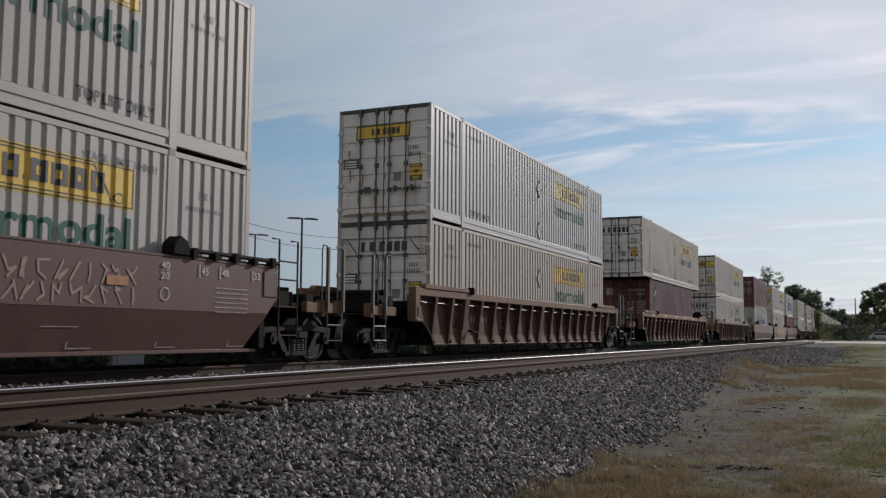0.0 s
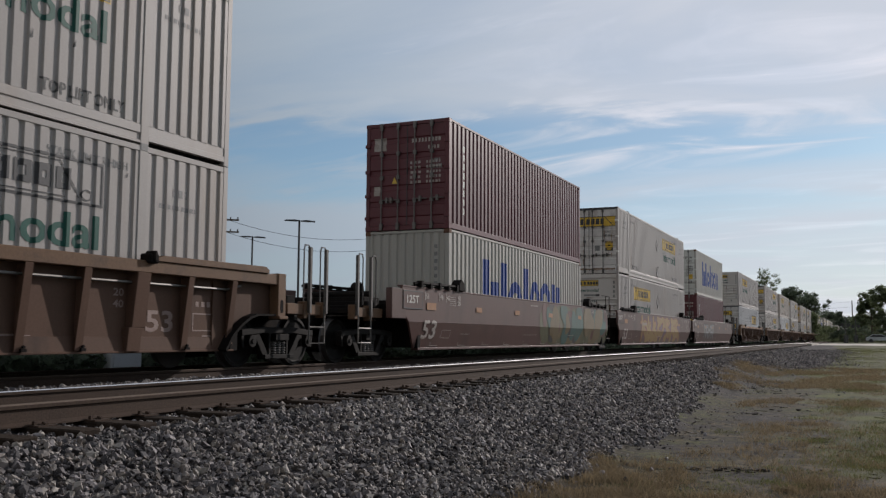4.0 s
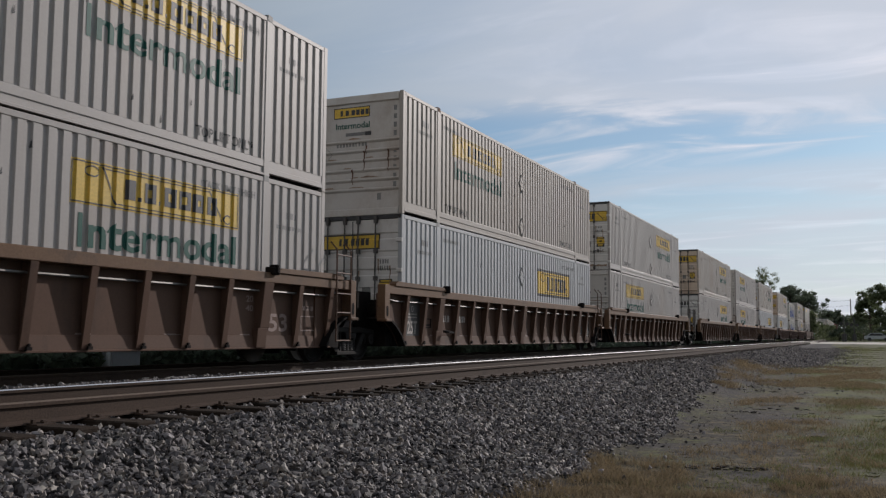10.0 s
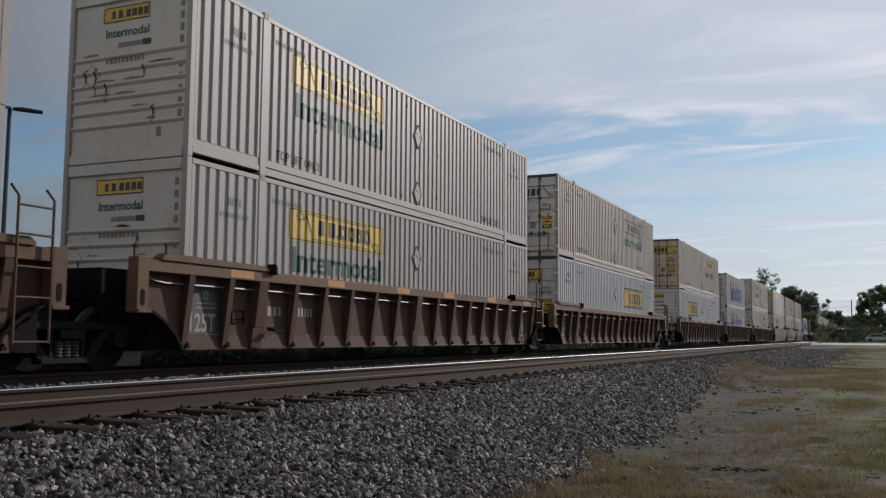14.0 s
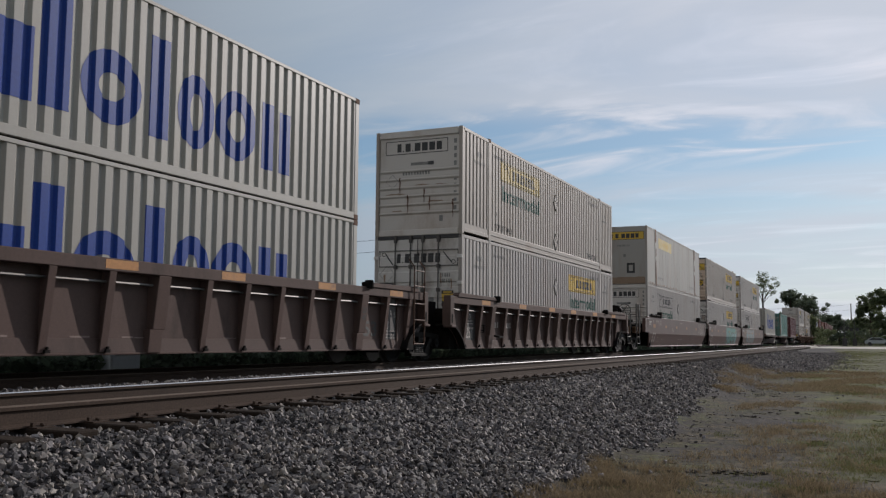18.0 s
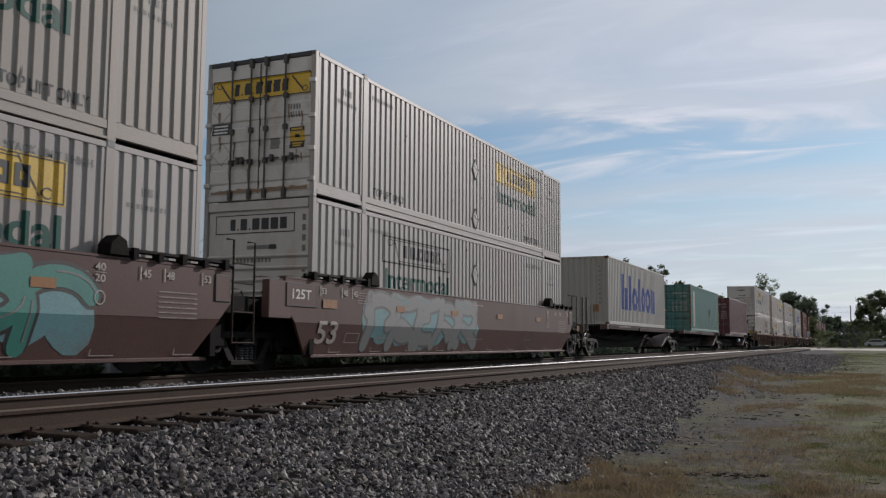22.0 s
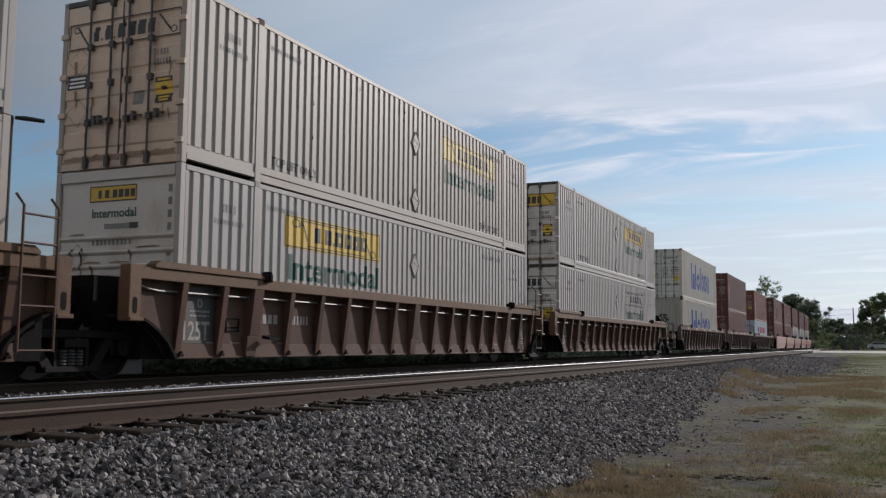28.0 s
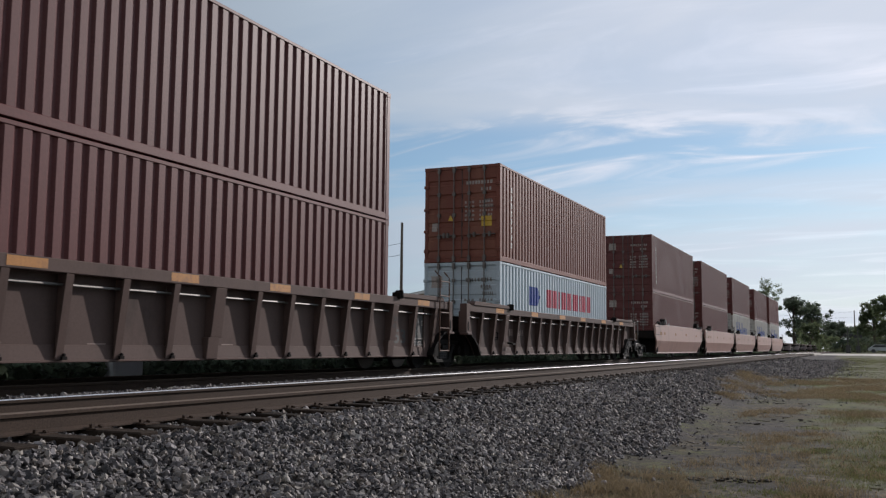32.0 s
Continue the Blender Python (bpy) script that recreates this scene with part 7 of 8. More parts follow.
def make_stones():
    """Crushed stone, each a small irregular block, denser near the camera."""
    rng = np.random.default_rng(5)
    zones = [(-5.55, 0.0, 2.8, 11.0, 950), (-5.55, 0.0, 11.0, 20.0, 620), (-6.12, -5.55, 2.8, 30.0, 420), (-5.75, 0.0, 20.0, 45.0, 210), (-5.6, 0.0, 45.0, 90.0, 110), (-9.6, -7.72, 2.0, 40.0, 330), (-7.6, -6.3, 2.0, 20.0, 160)]
    pts = []
    for x0, x1, y0, y1, dens in zones:
        n = int((x1 - x0) * (y1 - y0) * dens)
        p = np.stack([rng.uniform(x0, x1, n), rng.uniform(y0, y1, n)], 1)
        if x1 == 0.0:
            e = edge(p[:, 1])
            over = p[:, 0] - e
            p = p[(over < 0) | (rng.random(n) < np.where(p[:, 1] > 26, 0.22 * np.exp(-over * 1.3), 0.04 * np.exp(-over * 3.5)))]
        if x1 == -5.55:
            p = p[np.abs((p[:, 1] + 4.0 + 0.3) % 0.6 - 0.3) > 0.14]
        pts.append(p)
    litter = np.stack([rng.uniform(-5.2, 2.6, 3000), 8.0 + 40.0 * rng.random(3000) ** 1.3], 1)
    litter = litter[rng.random(len(litter)) < np.exp(-0.7 * np.maximum(0, litter[:, 0] - edge(litter[:, 1])))]
    litter = litter[litter[:, 0] > edge(litter[:, 1])]
    pts.append(litter)
    p = np.concatenate(pts)
    n = len(p)
    small = np.where(np.arange(n) >= n - len(litter), rng.uniform(0.15, 0.4, n), 1.0)
    g = (1 + 5 ** 0.5) / 2
    ball = np.array([(-1, g, 0), (1, g, 0), (-1, -g, 0), (1, -g, 0), (0, -1, g), (0, 1, g), (0, -1, -g), (0, 1, -g), (g, 0, -1), (g, 0, 1), (-g, 0, -1), (-g, 0, 1)], float) / 1.9 * 1.15
    tris = np.array([(0, 11, 5), (0, 5, 1), (0, 1, 7), (0, 7, 10), (0, 10, 11), (1, 5, 9), (5, 11, 4), (11, 10, 2), (10, 7, 6), (7, 1, 8), (3, 9, 4), (3, 4, 2), (3, 2, 6), (3, 6, 8), (3, 8, 9), (4, 9, 5), (2, 4, 11), (6, 2, 10), (8, 6, 7), (9, 8, 1)])
    size = 0.0105 + 0.020 * rng.random((n, 1, 1)) ** 1.6 * (small * (1 + 0.15 * (p[:, 1] > 18) + 0.5 * (p[:, 1] > 45)))[:, None, None]
    shape = ball[None] * size * rng.uniform(0.45, 1.45, (n, 1, 3)) + rng.normal(0, 1, (n, 12, 3)) * size * 0.30
    q = rng.normal(0, 1, (n, 4))
    q /= np.linalg.norm(q, axis=1, keepdims=True)
    w, x, y, z = q.T
    rot = np.stack([np.stack([1 - 2 * (y * y + z * z), 2 * (x * y - z * w), 2 * (x * z + y * w)], 1), np.stack([2 * (x * y + z * w), 1 - 2 * (x * x + z * z), 2 * (y * z - x * w)], 1), np.stack([2 * (x * z - y * w), 2 * (y * z + x * w), 1 - 2 * (x * x + y * y)], 1)], 1)
    shape = np.einsum("nij,nkj->nki", rot, shape)
    base = np.array([level(a, b) for a, b in p]) + rng.uniform(-0.012, 0.036, n) * np.minimum(1.0, small + 0.2)
    shape += np.stack([p[:, 0], p[:, 1], base], 1)[:, None]
    me = bpy.data.meshes.new("ballast")
    me.vertices.add(12 * n)
    me.vertices.foreach_set("co", shape.reshape(-1))
    me.loops.add(60 * n)
    me.loops.foreach_set("vertex_index", (tris[None] + 12 * np.arange(n)[:, None, None]).reshape(-1))
    me.polygons.add(20 * n)
    me.polygons.foreach_set("loop_start", np.arange(20 * n) * 3)
    me.polygons.foreach_set("use_smooth", np.zeros(20 * n, bool))
    me.update(calc_edges=True)
    me.validate()
    me.materials.append(MAT["stone"])
    tagged(new("ballast", me), "loose grey crushed stone ballast on the bank", "ballast", kind="stuff")


make_stones()


def rail_profile(c):
    return [(c - 0.070, -0.180), (c - 0.070, -0.168), (c - 0.012, -0.148), (c - 0.010, -0.048), (c - 0.034, -0.038), (c - 0.036, -0.010), (c - 0.028, 0.0), (c + 0.028, 0.0), (c + 0.036, -0.010), (c + 0.034, -0.038), (c + 0.010, -0.048), (c + 0.012, -0.148), (c + 0.070, -0.168), (c + 0.070, -0.180)]


def make_track(name, centre, near):
    line = thing(name, "steel rails spiked to dark timber ties on ballast", "railway track", kind="structure", at=(centre, 0, 0))
    for s in (-1, 1):
        f = Form()
        f.prism(rail_profile(s * 0.7525), "y", -80, 900)
        k = len(rail_profile(0))
        f.m = [1 if i in (5, 6, 7) else 0 for i in range(k)] + [0, 0]
        part("rail", f.mesh("rail", ["rail_side", "rail_dull" if not near or s > 0 else "rail_top"]), line)
    rnd = random.Random(3)
    tie = shared("tie", lambda: Form().box(-1.37, 1.37, -0.115, 0.115, -0.37, -0.185).mesh("tie", "tie", 0.012))
    plate = shared("tie_plate", lambda: Form().box(-0.18, 0.18, -0.095, 0.095, -0.187, -0.172).box(-0.105, -0.075, -0.07, -0.04, -0.18, -0.145).box(0.075, 0.105, -0.07, -0.04, -0.18, -0.140).box(0.075, 0.105, 0.03, 0.06, -0.18, -0.150).box(0.12, 0.15, 0.0, 0.03, -0.18, -0.155).mesh("tie_plate", "rail_side"))
    y, n = -4.0, 0
    far = Form()
    while y < 240:
        if near and y < 78:
            t = part("tie", tie, line, pose(rnd.uniform(-0.05, 0.05), y, rnd.uniform(-0.012, 0.004), 0, 0, rnd.uniform(-1.0, 1.0)))
            for s in (-1, 1):
                part("tie_plate", plate, line, pose(s * 0.7525, y, 0, 0, 0, 0 if s > 0 else 180))
        elif not near and -2 < y < 40:
            part("tie", tie, line, pose(rnd.uniform(-0.05, 0.05), y, rnd.uniform(-0.012, 0.004), 0, 0, rnd.uniform(-1.0, 1.0)))
        elif y > 0:
            far.box(-1.3, 1.3, y - 0.115, y + 0.115, -0.36, -0.185)
        y += 0.6
    tagged(part("far_ties", far.mesh("far_ties", "tie"), line), kind="stuff")


make_track("railway_track", NEAR, True)
make_track("railway_track", TRACK, False)


# ---- grass ----
def blades(name, label, mat, spots, tall, seed, wide=0.012):
    """Thin bent blades, from spots of (x, y, how many, spread)."""
    rng = np.random.default_rng(seed)
    spots = [q for q in spots if q[0] > edge(q[1]) - 0.1]
    ground = np.array([level(q[0], q[1]) for q in spots])
    many = np.array([q[2] for q in spots])
    rep = np.repeat(np.arange(len(spots)), many)
    at = np.array([(q[0], q[1]) for q in spots])[rep]
    spread = np.array([q[3] for q in spots])[rep]
    lush = rng.uniform(0.6, 1.3, len(spots))[rep]
    n = len(rep)
    px, py = at[:, 0] + rng.normal(0, 1, n) * spread, at[:, 1] + rng.normal(0, 1, n) * spread
    h = tall * lush * rng.uniform(0.35, 1.2, n)
    a, b = rng.uniform(0, 6.28, n), rng.uniform(0, 6.28, n)
    w = wide * rng.uniform(0.6, 1.5, n) * (1 + 0.03 * np.maximum(0, py - 10))
    dx, dy = np.cos(a) * w, np.sin(a) * w
    bend = h * rng.uniform(0.2, 1.2, n)
    lx, ly, z = np.cos(b) * bend, np.sin(b) * bend, ground[rep] - 0.02
    pts = np.stack([np.stack([px - dx, py - dy, z], 1), np.stack([px + dx, py + dy, z], 1), np.stack([px + dx * 0.7 + lx * 0.4, py + dy * 0.7 + ly * 0.4, z + h * 0.6], 1),
                    np.stack([px - dx * 0.7 + lx * 0.4, py - dy * 0.7 + ly * 0.4, z + h * 0.6], 1), np.stack([px + lx, py + ly, z + h], 1)], 1).reshape(-1, 3)
    k = 5 * np.arange(n)[:, None]
    faces = (k + np.array([0, 1, 2, 3])).tolist() + (k + np.array([3, 2, 4])).tolist()
    me = bpy.data.meshes.new(name)
    me.from_pydata(pts.tolist(), [], faces)
    me.materials.append(MAT[mat])
    tagged(new(name, me), label, "grass", kind="stuff")


def grass_spots(seed, n, x0, x1, y0, y1, count, spread, cut=0.0):
    rnd = random.Random(seed)
    out = []
    while len(out) < n:
        x, y = rnd.uniform(x0, x1), rnd.uniform(y0, y1)
        if noise.noise((x * 0.55, y * 0.28, seed)) > cut:
            out.append((x, y, rnd.randint(count // 2, count), spread * rnd.uniform(0.6, 1.4)))
    return out


blades("dry_grass", "straw-coloured dry grass in loose tufts on dusty earth", "dry",
       grass_spots(1, 330, -3.1, 0.6, 7.4, 11.2, 120, 0.08, 0.02) + grass_spots(2, 260, -2.6, 0.6, 10.4, 24.0, 50, 0.09, 0.10) + grass_spots(3, 620, -5.3, 0.6, 29.0, 46.0, 110, 0.22, -0.1) + grass_spots(6, 160, -0.6, 4.0, 15.0, 30.0, 60, 0.25, 0.05)
       + [(-3.6, 27.0, 700, 0.2), (-3.4, 26.2, 400, 0.2), (-3.75, 26.6, 400, 0.12)]
       + [(-2.62 + 0.13 * k, 8.75 + 0.16 * (k % 3) + 0.02 * k, 330, 0.12) for k in range(13)] + [(-2.45 + 0.2 * k, 9.9 + 0.1 * (k % 2), 160, 0.12) for k in range(5)],
       0.10, 11, 0.0028)
blades("green_grass", "short yellow-green grass", "grass",
       grass_spots(4, 700, -0.8, 5.0, 12.0, 34.0, 110, 0.26, -0.02) + grass_spots(5, 900, -3.6, 8.0, 34.0, 100.0, 110, 0.5, -0.4) + grass_spots(7, 220, -2.4, 1.2, 9.0, 16.0, 34, 0.10, 0.1)
       + [(-0.95, 10.4, 300, 0.10), (-0.7, 10.2, 200, 0.08), (-0.68, 14.8, 420, 0.12), (-0.55, 15.0, 300, 0.14), (-0.3, 16.0, 260, 0.2), (-1.9, 22.8, 220, 0.2), (-1.0, 19.0, 160, 0.2), (-2.55, 8.2, 260, 0.12), (-2.75, 8.5, 200, 0.12)],
       0.06, 12, 0.0035)


def dark_clods():
    """Lumps of dark earth and small scraps on the dusty ground."""
    rnd = random.Random(8)
    f = Form()
    spots = [(-1.55, 11.1, 0.35, 14), (-1.2, 11.25, 0.12, 6), (-1.95, 11.0, 0.2, 5), (-2.6, 27.0, 0.5, 12), (-2.2, 19.5, 0.6, 12), (-1.6, 20.5, 0.7, 10)]
    for x, y, r, n in spots:
        for i in range(n):
            px, py = x + rnd.gauss(0, r * 0.6), y + rnd.gauss(0, r * 0.25)
            s = rnd.uniform(0.012, 0.035)
            z = level(px, py)
            f.prism([(px + s * 1.6 * math.cos(k) * rnd.uniform(0.7, 1.3), py + s * math.sin(k) * rnd.uniform(0.7, 1.3)) for k in (0, 1, 2, 3.1, 4.2, 5.2)], "z", z - 0.02, z + s * rnd.uniform(0.3, 0.9))
    for i in range(700):
        px, py = rnd.uniform(-3.4, 0.4), 8.5 + 26 * rnd.random() ** 1.4
        if px < edge(py) or noise.noise((px * 0.9, py * 0.6, 3)) < -0.05:
            continue
        s, z, turn = rnd.uniform(0.01, 0.035) * (1 + 0.03 * py), level(px, py), rnd.uniform(0, 6)
        f.prism([(px + s * 1.5 * math.cos(k + turn) * rnd.uniform(0.7, 1.3), py + s * math.sin(k + turn) * rnd.uniform(0.7, 1.3)) for k in (0, 1.2, 2.4, 3.6, 4.9)], "z", z - 0.02, z + s * rnd.uniform(0.05, 0.25), 1)
    tagged(new("clods", f.mesh("clods", ["clod", "earth"])), "dark clods of earth on the dusty ground", "clods", kind="stuff")


MAT["clod"] = material("dark_moist_earth", (0.030, 0.024, 0.019), 0.95, vary=0.3, bump=0.4)
dark_clods()


# ---- far side of the line and the distance ----
def bearing(az, dist):
    """A place at az degrees to the left of +y and dist metres off."""
    return -dist * math.sin(radians(az)), dist * math.cos(radians(az))


def tree(label, az, dist, top, wide, seed, mat="leaf", trunk=0.35, bare=0.3, leaves=2600, grain=0.055):
    x, y = bearing(az, dist)
    base = -0.7 if x < -12 else field(y)
    t = thing("tree", label, "tree", "trees along the line", at=(x, y, base))
    rnd = random.Random(seed)
    h = top + EYE - base
    tips = []
    f = Form()
    f.rod((0, 0, -0.2), (0.1, 0, h * bare), trunk, 9, 0, trunk * 0.75)
    f.rod((0.1, 0, h * bare), (0.0, 0.1, h * 0.72), trunk * 0.75, 8, 0, trunk * 0.3)
    for i in range(11):
        z = h * rnd.uniform(bare * 0.9, 0.68)
        a = rnd.uniform(0, 6.28)
        r = wide * rnd.uniform(0.35, 0.85)
        e = (math.cos(a) * r, math.sin(a) * r, min(h * 0.95, z + h * rnd.uniform(0.1, 0.32)))
        mid = (e[0] * 0.5, e[1] * 0.5, z + (e[2] - z) * 0.65)
        f.rod((0.05, 0.05, z), mid, trunk * 0.32, 6, 0, trunk * 0.2)
        f.rod(mid, e, trunk * 0.2, 5, 0, trunk * 0.06)
        tips.append(e)
    tips += [(rnd.uniform(-0.3, 0.3) * wide, rnd.uniform(-0.3, 0.3) * wide, h * rnd.uniform(0.75, 0.95)) for _ in range(7)]
    part("trunk", f.mesh("trunk", "bark"), t)
    v, q = [], []
    size = max(0.10, wide * grain)
    clumps = []
    for e in tips:
        for k in range(4):
            clumps.append((e[0] + rnd.gauss(0, wide * 0.16), e[1] + rnd.gauss(0, wide * 0.16), e[2] + rnd.gauss(0, h * 0.05), wide * rnd.uniform(0.10, 0.24)))
    for i in range(leaves):
        c = clumps[i % len(clumps)]
        d = Vector((rnd.gauss(0, 1), rnd.gauss(0, 1), rnd.gauss(0, 0.7)))
        d = d.normalized() * c[3] * rnd.uniform(0.35, 1.0)
        p = Vector((c[0], c[1], min(c[2], h))) + d
        n = (d.normalized() + Vector((rnd.gauss(0, 0.6), rnd.gauss(0, 0.6), rnd.gauss(0, 0.6)))).normalized()
        u = n.orthogonal().normalized() * size * rnd.uniform(0.6, 1.4)
        w = n.cross(u).normalized() * size * rnd.uniform(0.5, 1.1)
        k = len(v)
        v += [tuple(p - u), tuple(p - w * 0.8), tuple(p + u), tuple(p + w)]
        q.append((k, k + 1, k + 2, k + 3))
    me = bpy.data.meshes.new("crown")
    me.from_pydata(v, [], q)
    me.materials.append(MAT[mat])
    part("crown", me, t)
    return t


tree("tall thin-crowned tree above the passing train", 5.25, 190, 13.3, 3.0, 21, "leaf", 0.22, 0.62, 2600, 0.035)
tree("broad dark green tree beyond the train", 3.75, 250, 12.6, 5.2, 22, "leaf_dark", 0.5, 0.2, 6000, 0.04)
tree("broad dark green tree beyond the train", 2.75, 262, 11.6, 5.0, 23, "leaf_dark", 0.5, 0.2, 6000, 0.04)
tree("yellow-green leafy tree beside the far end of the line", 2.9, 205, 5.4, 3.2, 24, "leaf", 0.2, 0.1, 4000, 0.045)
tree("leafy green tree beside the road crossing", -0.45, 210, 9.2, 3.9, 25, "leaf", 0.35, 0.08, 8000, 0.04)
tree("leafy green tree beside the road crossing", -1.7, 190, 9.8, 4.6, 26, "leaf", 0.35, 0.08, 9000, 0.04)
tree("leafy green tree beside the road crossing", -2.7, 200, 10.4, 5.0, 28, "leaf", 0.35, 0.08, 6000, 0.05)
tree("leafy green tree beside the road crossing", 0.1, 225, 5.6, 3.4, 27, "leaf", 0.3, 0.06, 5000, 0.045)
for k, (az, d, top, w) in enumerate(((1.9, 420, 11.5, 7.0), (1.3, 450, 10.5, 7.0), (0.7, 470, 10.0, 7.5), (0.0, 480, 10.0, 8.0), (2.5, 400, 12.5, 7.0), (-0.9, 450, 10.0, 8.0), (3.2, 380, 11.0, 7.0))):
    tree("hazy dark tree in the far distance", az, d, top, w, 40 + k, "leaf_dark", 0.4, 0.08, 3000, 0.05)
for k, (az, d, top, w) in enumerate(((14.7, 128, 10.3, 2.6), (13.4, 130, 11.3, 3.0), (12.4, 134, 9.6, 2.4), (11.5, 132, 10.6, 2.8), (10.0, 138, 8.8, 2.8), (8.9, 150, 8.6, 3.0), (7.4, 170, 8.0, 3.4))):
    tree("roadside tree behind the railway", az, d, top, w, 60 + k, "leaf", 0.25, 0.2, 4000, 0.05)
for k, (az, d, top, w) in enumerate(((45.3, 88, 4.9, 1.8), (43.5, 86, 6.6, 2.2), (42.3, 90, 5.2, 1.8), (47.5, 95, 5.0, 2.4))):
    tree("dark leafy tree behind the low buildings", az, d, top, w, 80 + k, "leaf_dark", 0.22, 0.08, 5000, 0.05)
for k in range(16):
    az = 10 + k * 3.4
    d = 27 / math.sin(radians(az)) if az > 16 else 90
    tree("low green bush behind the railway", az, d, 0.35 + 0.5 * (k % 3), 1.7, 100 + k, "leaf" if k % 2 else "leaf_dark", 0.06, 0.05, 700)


def undergrowth():
    """Weeds and low shrubs along the foot of the far bank."""
    rng = np.random.default_rng(9)
    n = 60000
    y = np.where(np.arange(n) % 3 > 0, rng.uniform(0, 45, n), rng.uniform(0, 170, n))
    x = -14.5 - np.abs(rng.normal(0, 0.9, n))
    k = 0.5 + 0.3 * np.sin(y * 0.9 + x) + 0.2 * np.sin(y * 2.3 - x * 1.7)
    z = -0.78 + rng.uniform(0, 1, n) * np.maximum(0.98, 1.5 * k)
    s = rng.uniform(0.06, 0.15, n)[:, None]
    u, w = rng.normal(0, 1, (n, 3)), rng.normal(0, 1, (n, 3))
    u *= s / np.linalg.norm(u, axis=1, keepdims=True)
    w *= 0.8 * s / np.linalg.norm(w, axis=1, keepdims=True)
    p = np.stack([x, y, z], 1)
    v = np.stack([p - u, p - w * 0.8, p + u, p + w], 1).reshape(-1, 3)
    me = bpy.data.meshes.new("undergrowth")
    me.from_pydata(v.tolist(), [], (4 * np.arange(n)[:, None] + np.arange(4)).tolist())
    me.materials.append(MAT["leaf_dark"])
    tagged(new("undergrowth", me), "dark green weeds and low shrubs behind the railway", "shrubs", kind="stuff")


undergrowth()


def equipment_cabinet():
    c = thing("equipment_cabinet", "pale grey steel equipment cabinet beside the railway", "cabinet", at=(-14.7, 15.4, -0.85))
    part("body", Form().box(-0.35, 0.35, -0.45, 0.45, 0.12, 1.04).mesh("body", "metal_wall", 0.02), c)
    part("lid", Form().box(-0.39, 0.39, -0.49, 0.49, 1.04, 1.10).mesh("lid", "metal_wall", 0.01), c)
    part("base", Form().box(-0.4, 0.4, -0.5, 0.5, -0.2, 0.12).mesh("base", "plaster", 0.02), c)
    part("door", Form().box(0.35, 0.37, -0.40, 0.40, 0.18, 0.98).mesh("door", "metal_wall", 0.006), c)
    part("handle", Form().box(0.37, 0.40, 0.28, 0.31, 0.5, 0.65).mesh("handle", "steel"), c)


equipment_cabinet()


def far_hedge():
    """A tangled belt of bushes behind the road crossing, uneven in height."""
    rng = np.random.default_rng(19)
    n = 26000
    x = rng.uniform(-22, 26, n)
    y = 222 + rng.normal(0, 7, n) + 0.1 * x
    top = 2.2 + 1.1 * np.sin(x * 0.55 + 1) + 0.8 * np.sin(x * 1.37) + 0.5 * np.sin(x * 3.1 + y * 0.4)
    z = -0.2 + rng.uniform(0, 1, n) ** 0.8 * np.maximum(1.0, top)
    u, w = rng.normal(0, 1, (n, 3)), rng.normal(0, 1, (n, 3))
    s = rng.uniform(0.10, 0.22, n)[:, None]
    u *= s / np.linalg.norm(u, axis=1, keepdims=True)
    w *= 0.8 * s / np.linalg.norm(w, axis=1, keepdims=True)
    p = np.stack([x, y, z], 1)
    me = bpy.data.meshes.new("hedge")
    me.from_pydata(np.stack([p - u, p - w * 0.8, p + u, p + w], 1).reshape(-1, 3).tolist(), [], (4 * np.arange(n)[:, None] + np.arange(4)).tolist())
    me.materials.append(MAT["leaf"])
    tagged(new("hedge", me), "tangled green bushes behind the road crossing", "shrubs", kind="stuff")


far_hedge()
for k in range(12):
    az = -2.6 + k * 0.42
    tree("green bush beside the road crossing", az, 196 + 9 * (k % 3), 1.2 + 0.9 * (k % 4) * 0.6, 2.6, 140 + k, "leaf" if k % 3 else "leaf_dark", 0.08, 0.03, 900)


def lamp_post(az, dist, top, arms=True):
    x, y = bearing(az, dist)
    z0 = -0.75
    t = thing("street_lamp", "dark steel car park lamp post with flat lamp heads", "street lamp", "lamp posts behind the railway", at=(x, y, z0))
    h = top + EYE - z0
    part("pole", Form().rod((0, 0, 0), (0, 0, h), 0.10, 10, 0, 0.075).mesh("pole", "lamp_paint"), t)
    part("footing", Form().rod((0, 0, -0.2), (0, 0, 0.6), 0.28, 12).mesh("footing", "plaster"), t)
    a = radians(az)
    for s in ((-1, 1) if arms else (1,)):
        part("lamp_head", Form().prism([(s * 0.1, -0.04), (s * 0.45, 0.0), (s * 1.15, -0.06), (s * 1.15, -0.14), (s * 0.4, -0.12), (s * 0.1, -0.1)], "y", -0.18, 0.18).mesh("lamp_head", "lamp_paint", 0.02), t, Matrix.Translation((0, 0, h)) @ Matrix.Rotation(a + (0.5 if s < 0 else 0.0), 4, "Z"))


lamp_post(49.8, 38, 8.45)
lamp_post(33.2, 68, 8.4)
lamp_post(36.0, 84, 8.8)


def wire(name, a, b, sag, r=0.02):
    pts = []
    for i in range(17):
        k = i / 16
        p = Vector(a).lerp(Vector(b), k)
        pts.append((p.x, p.y, p.z - sag * 4 * k * (1 - k)))
    tagged(new(name, Form().pipe(pts, r, 4).mesh(name, "cable")), "thin black overhead cable between poles", "cable", "overhead cables")


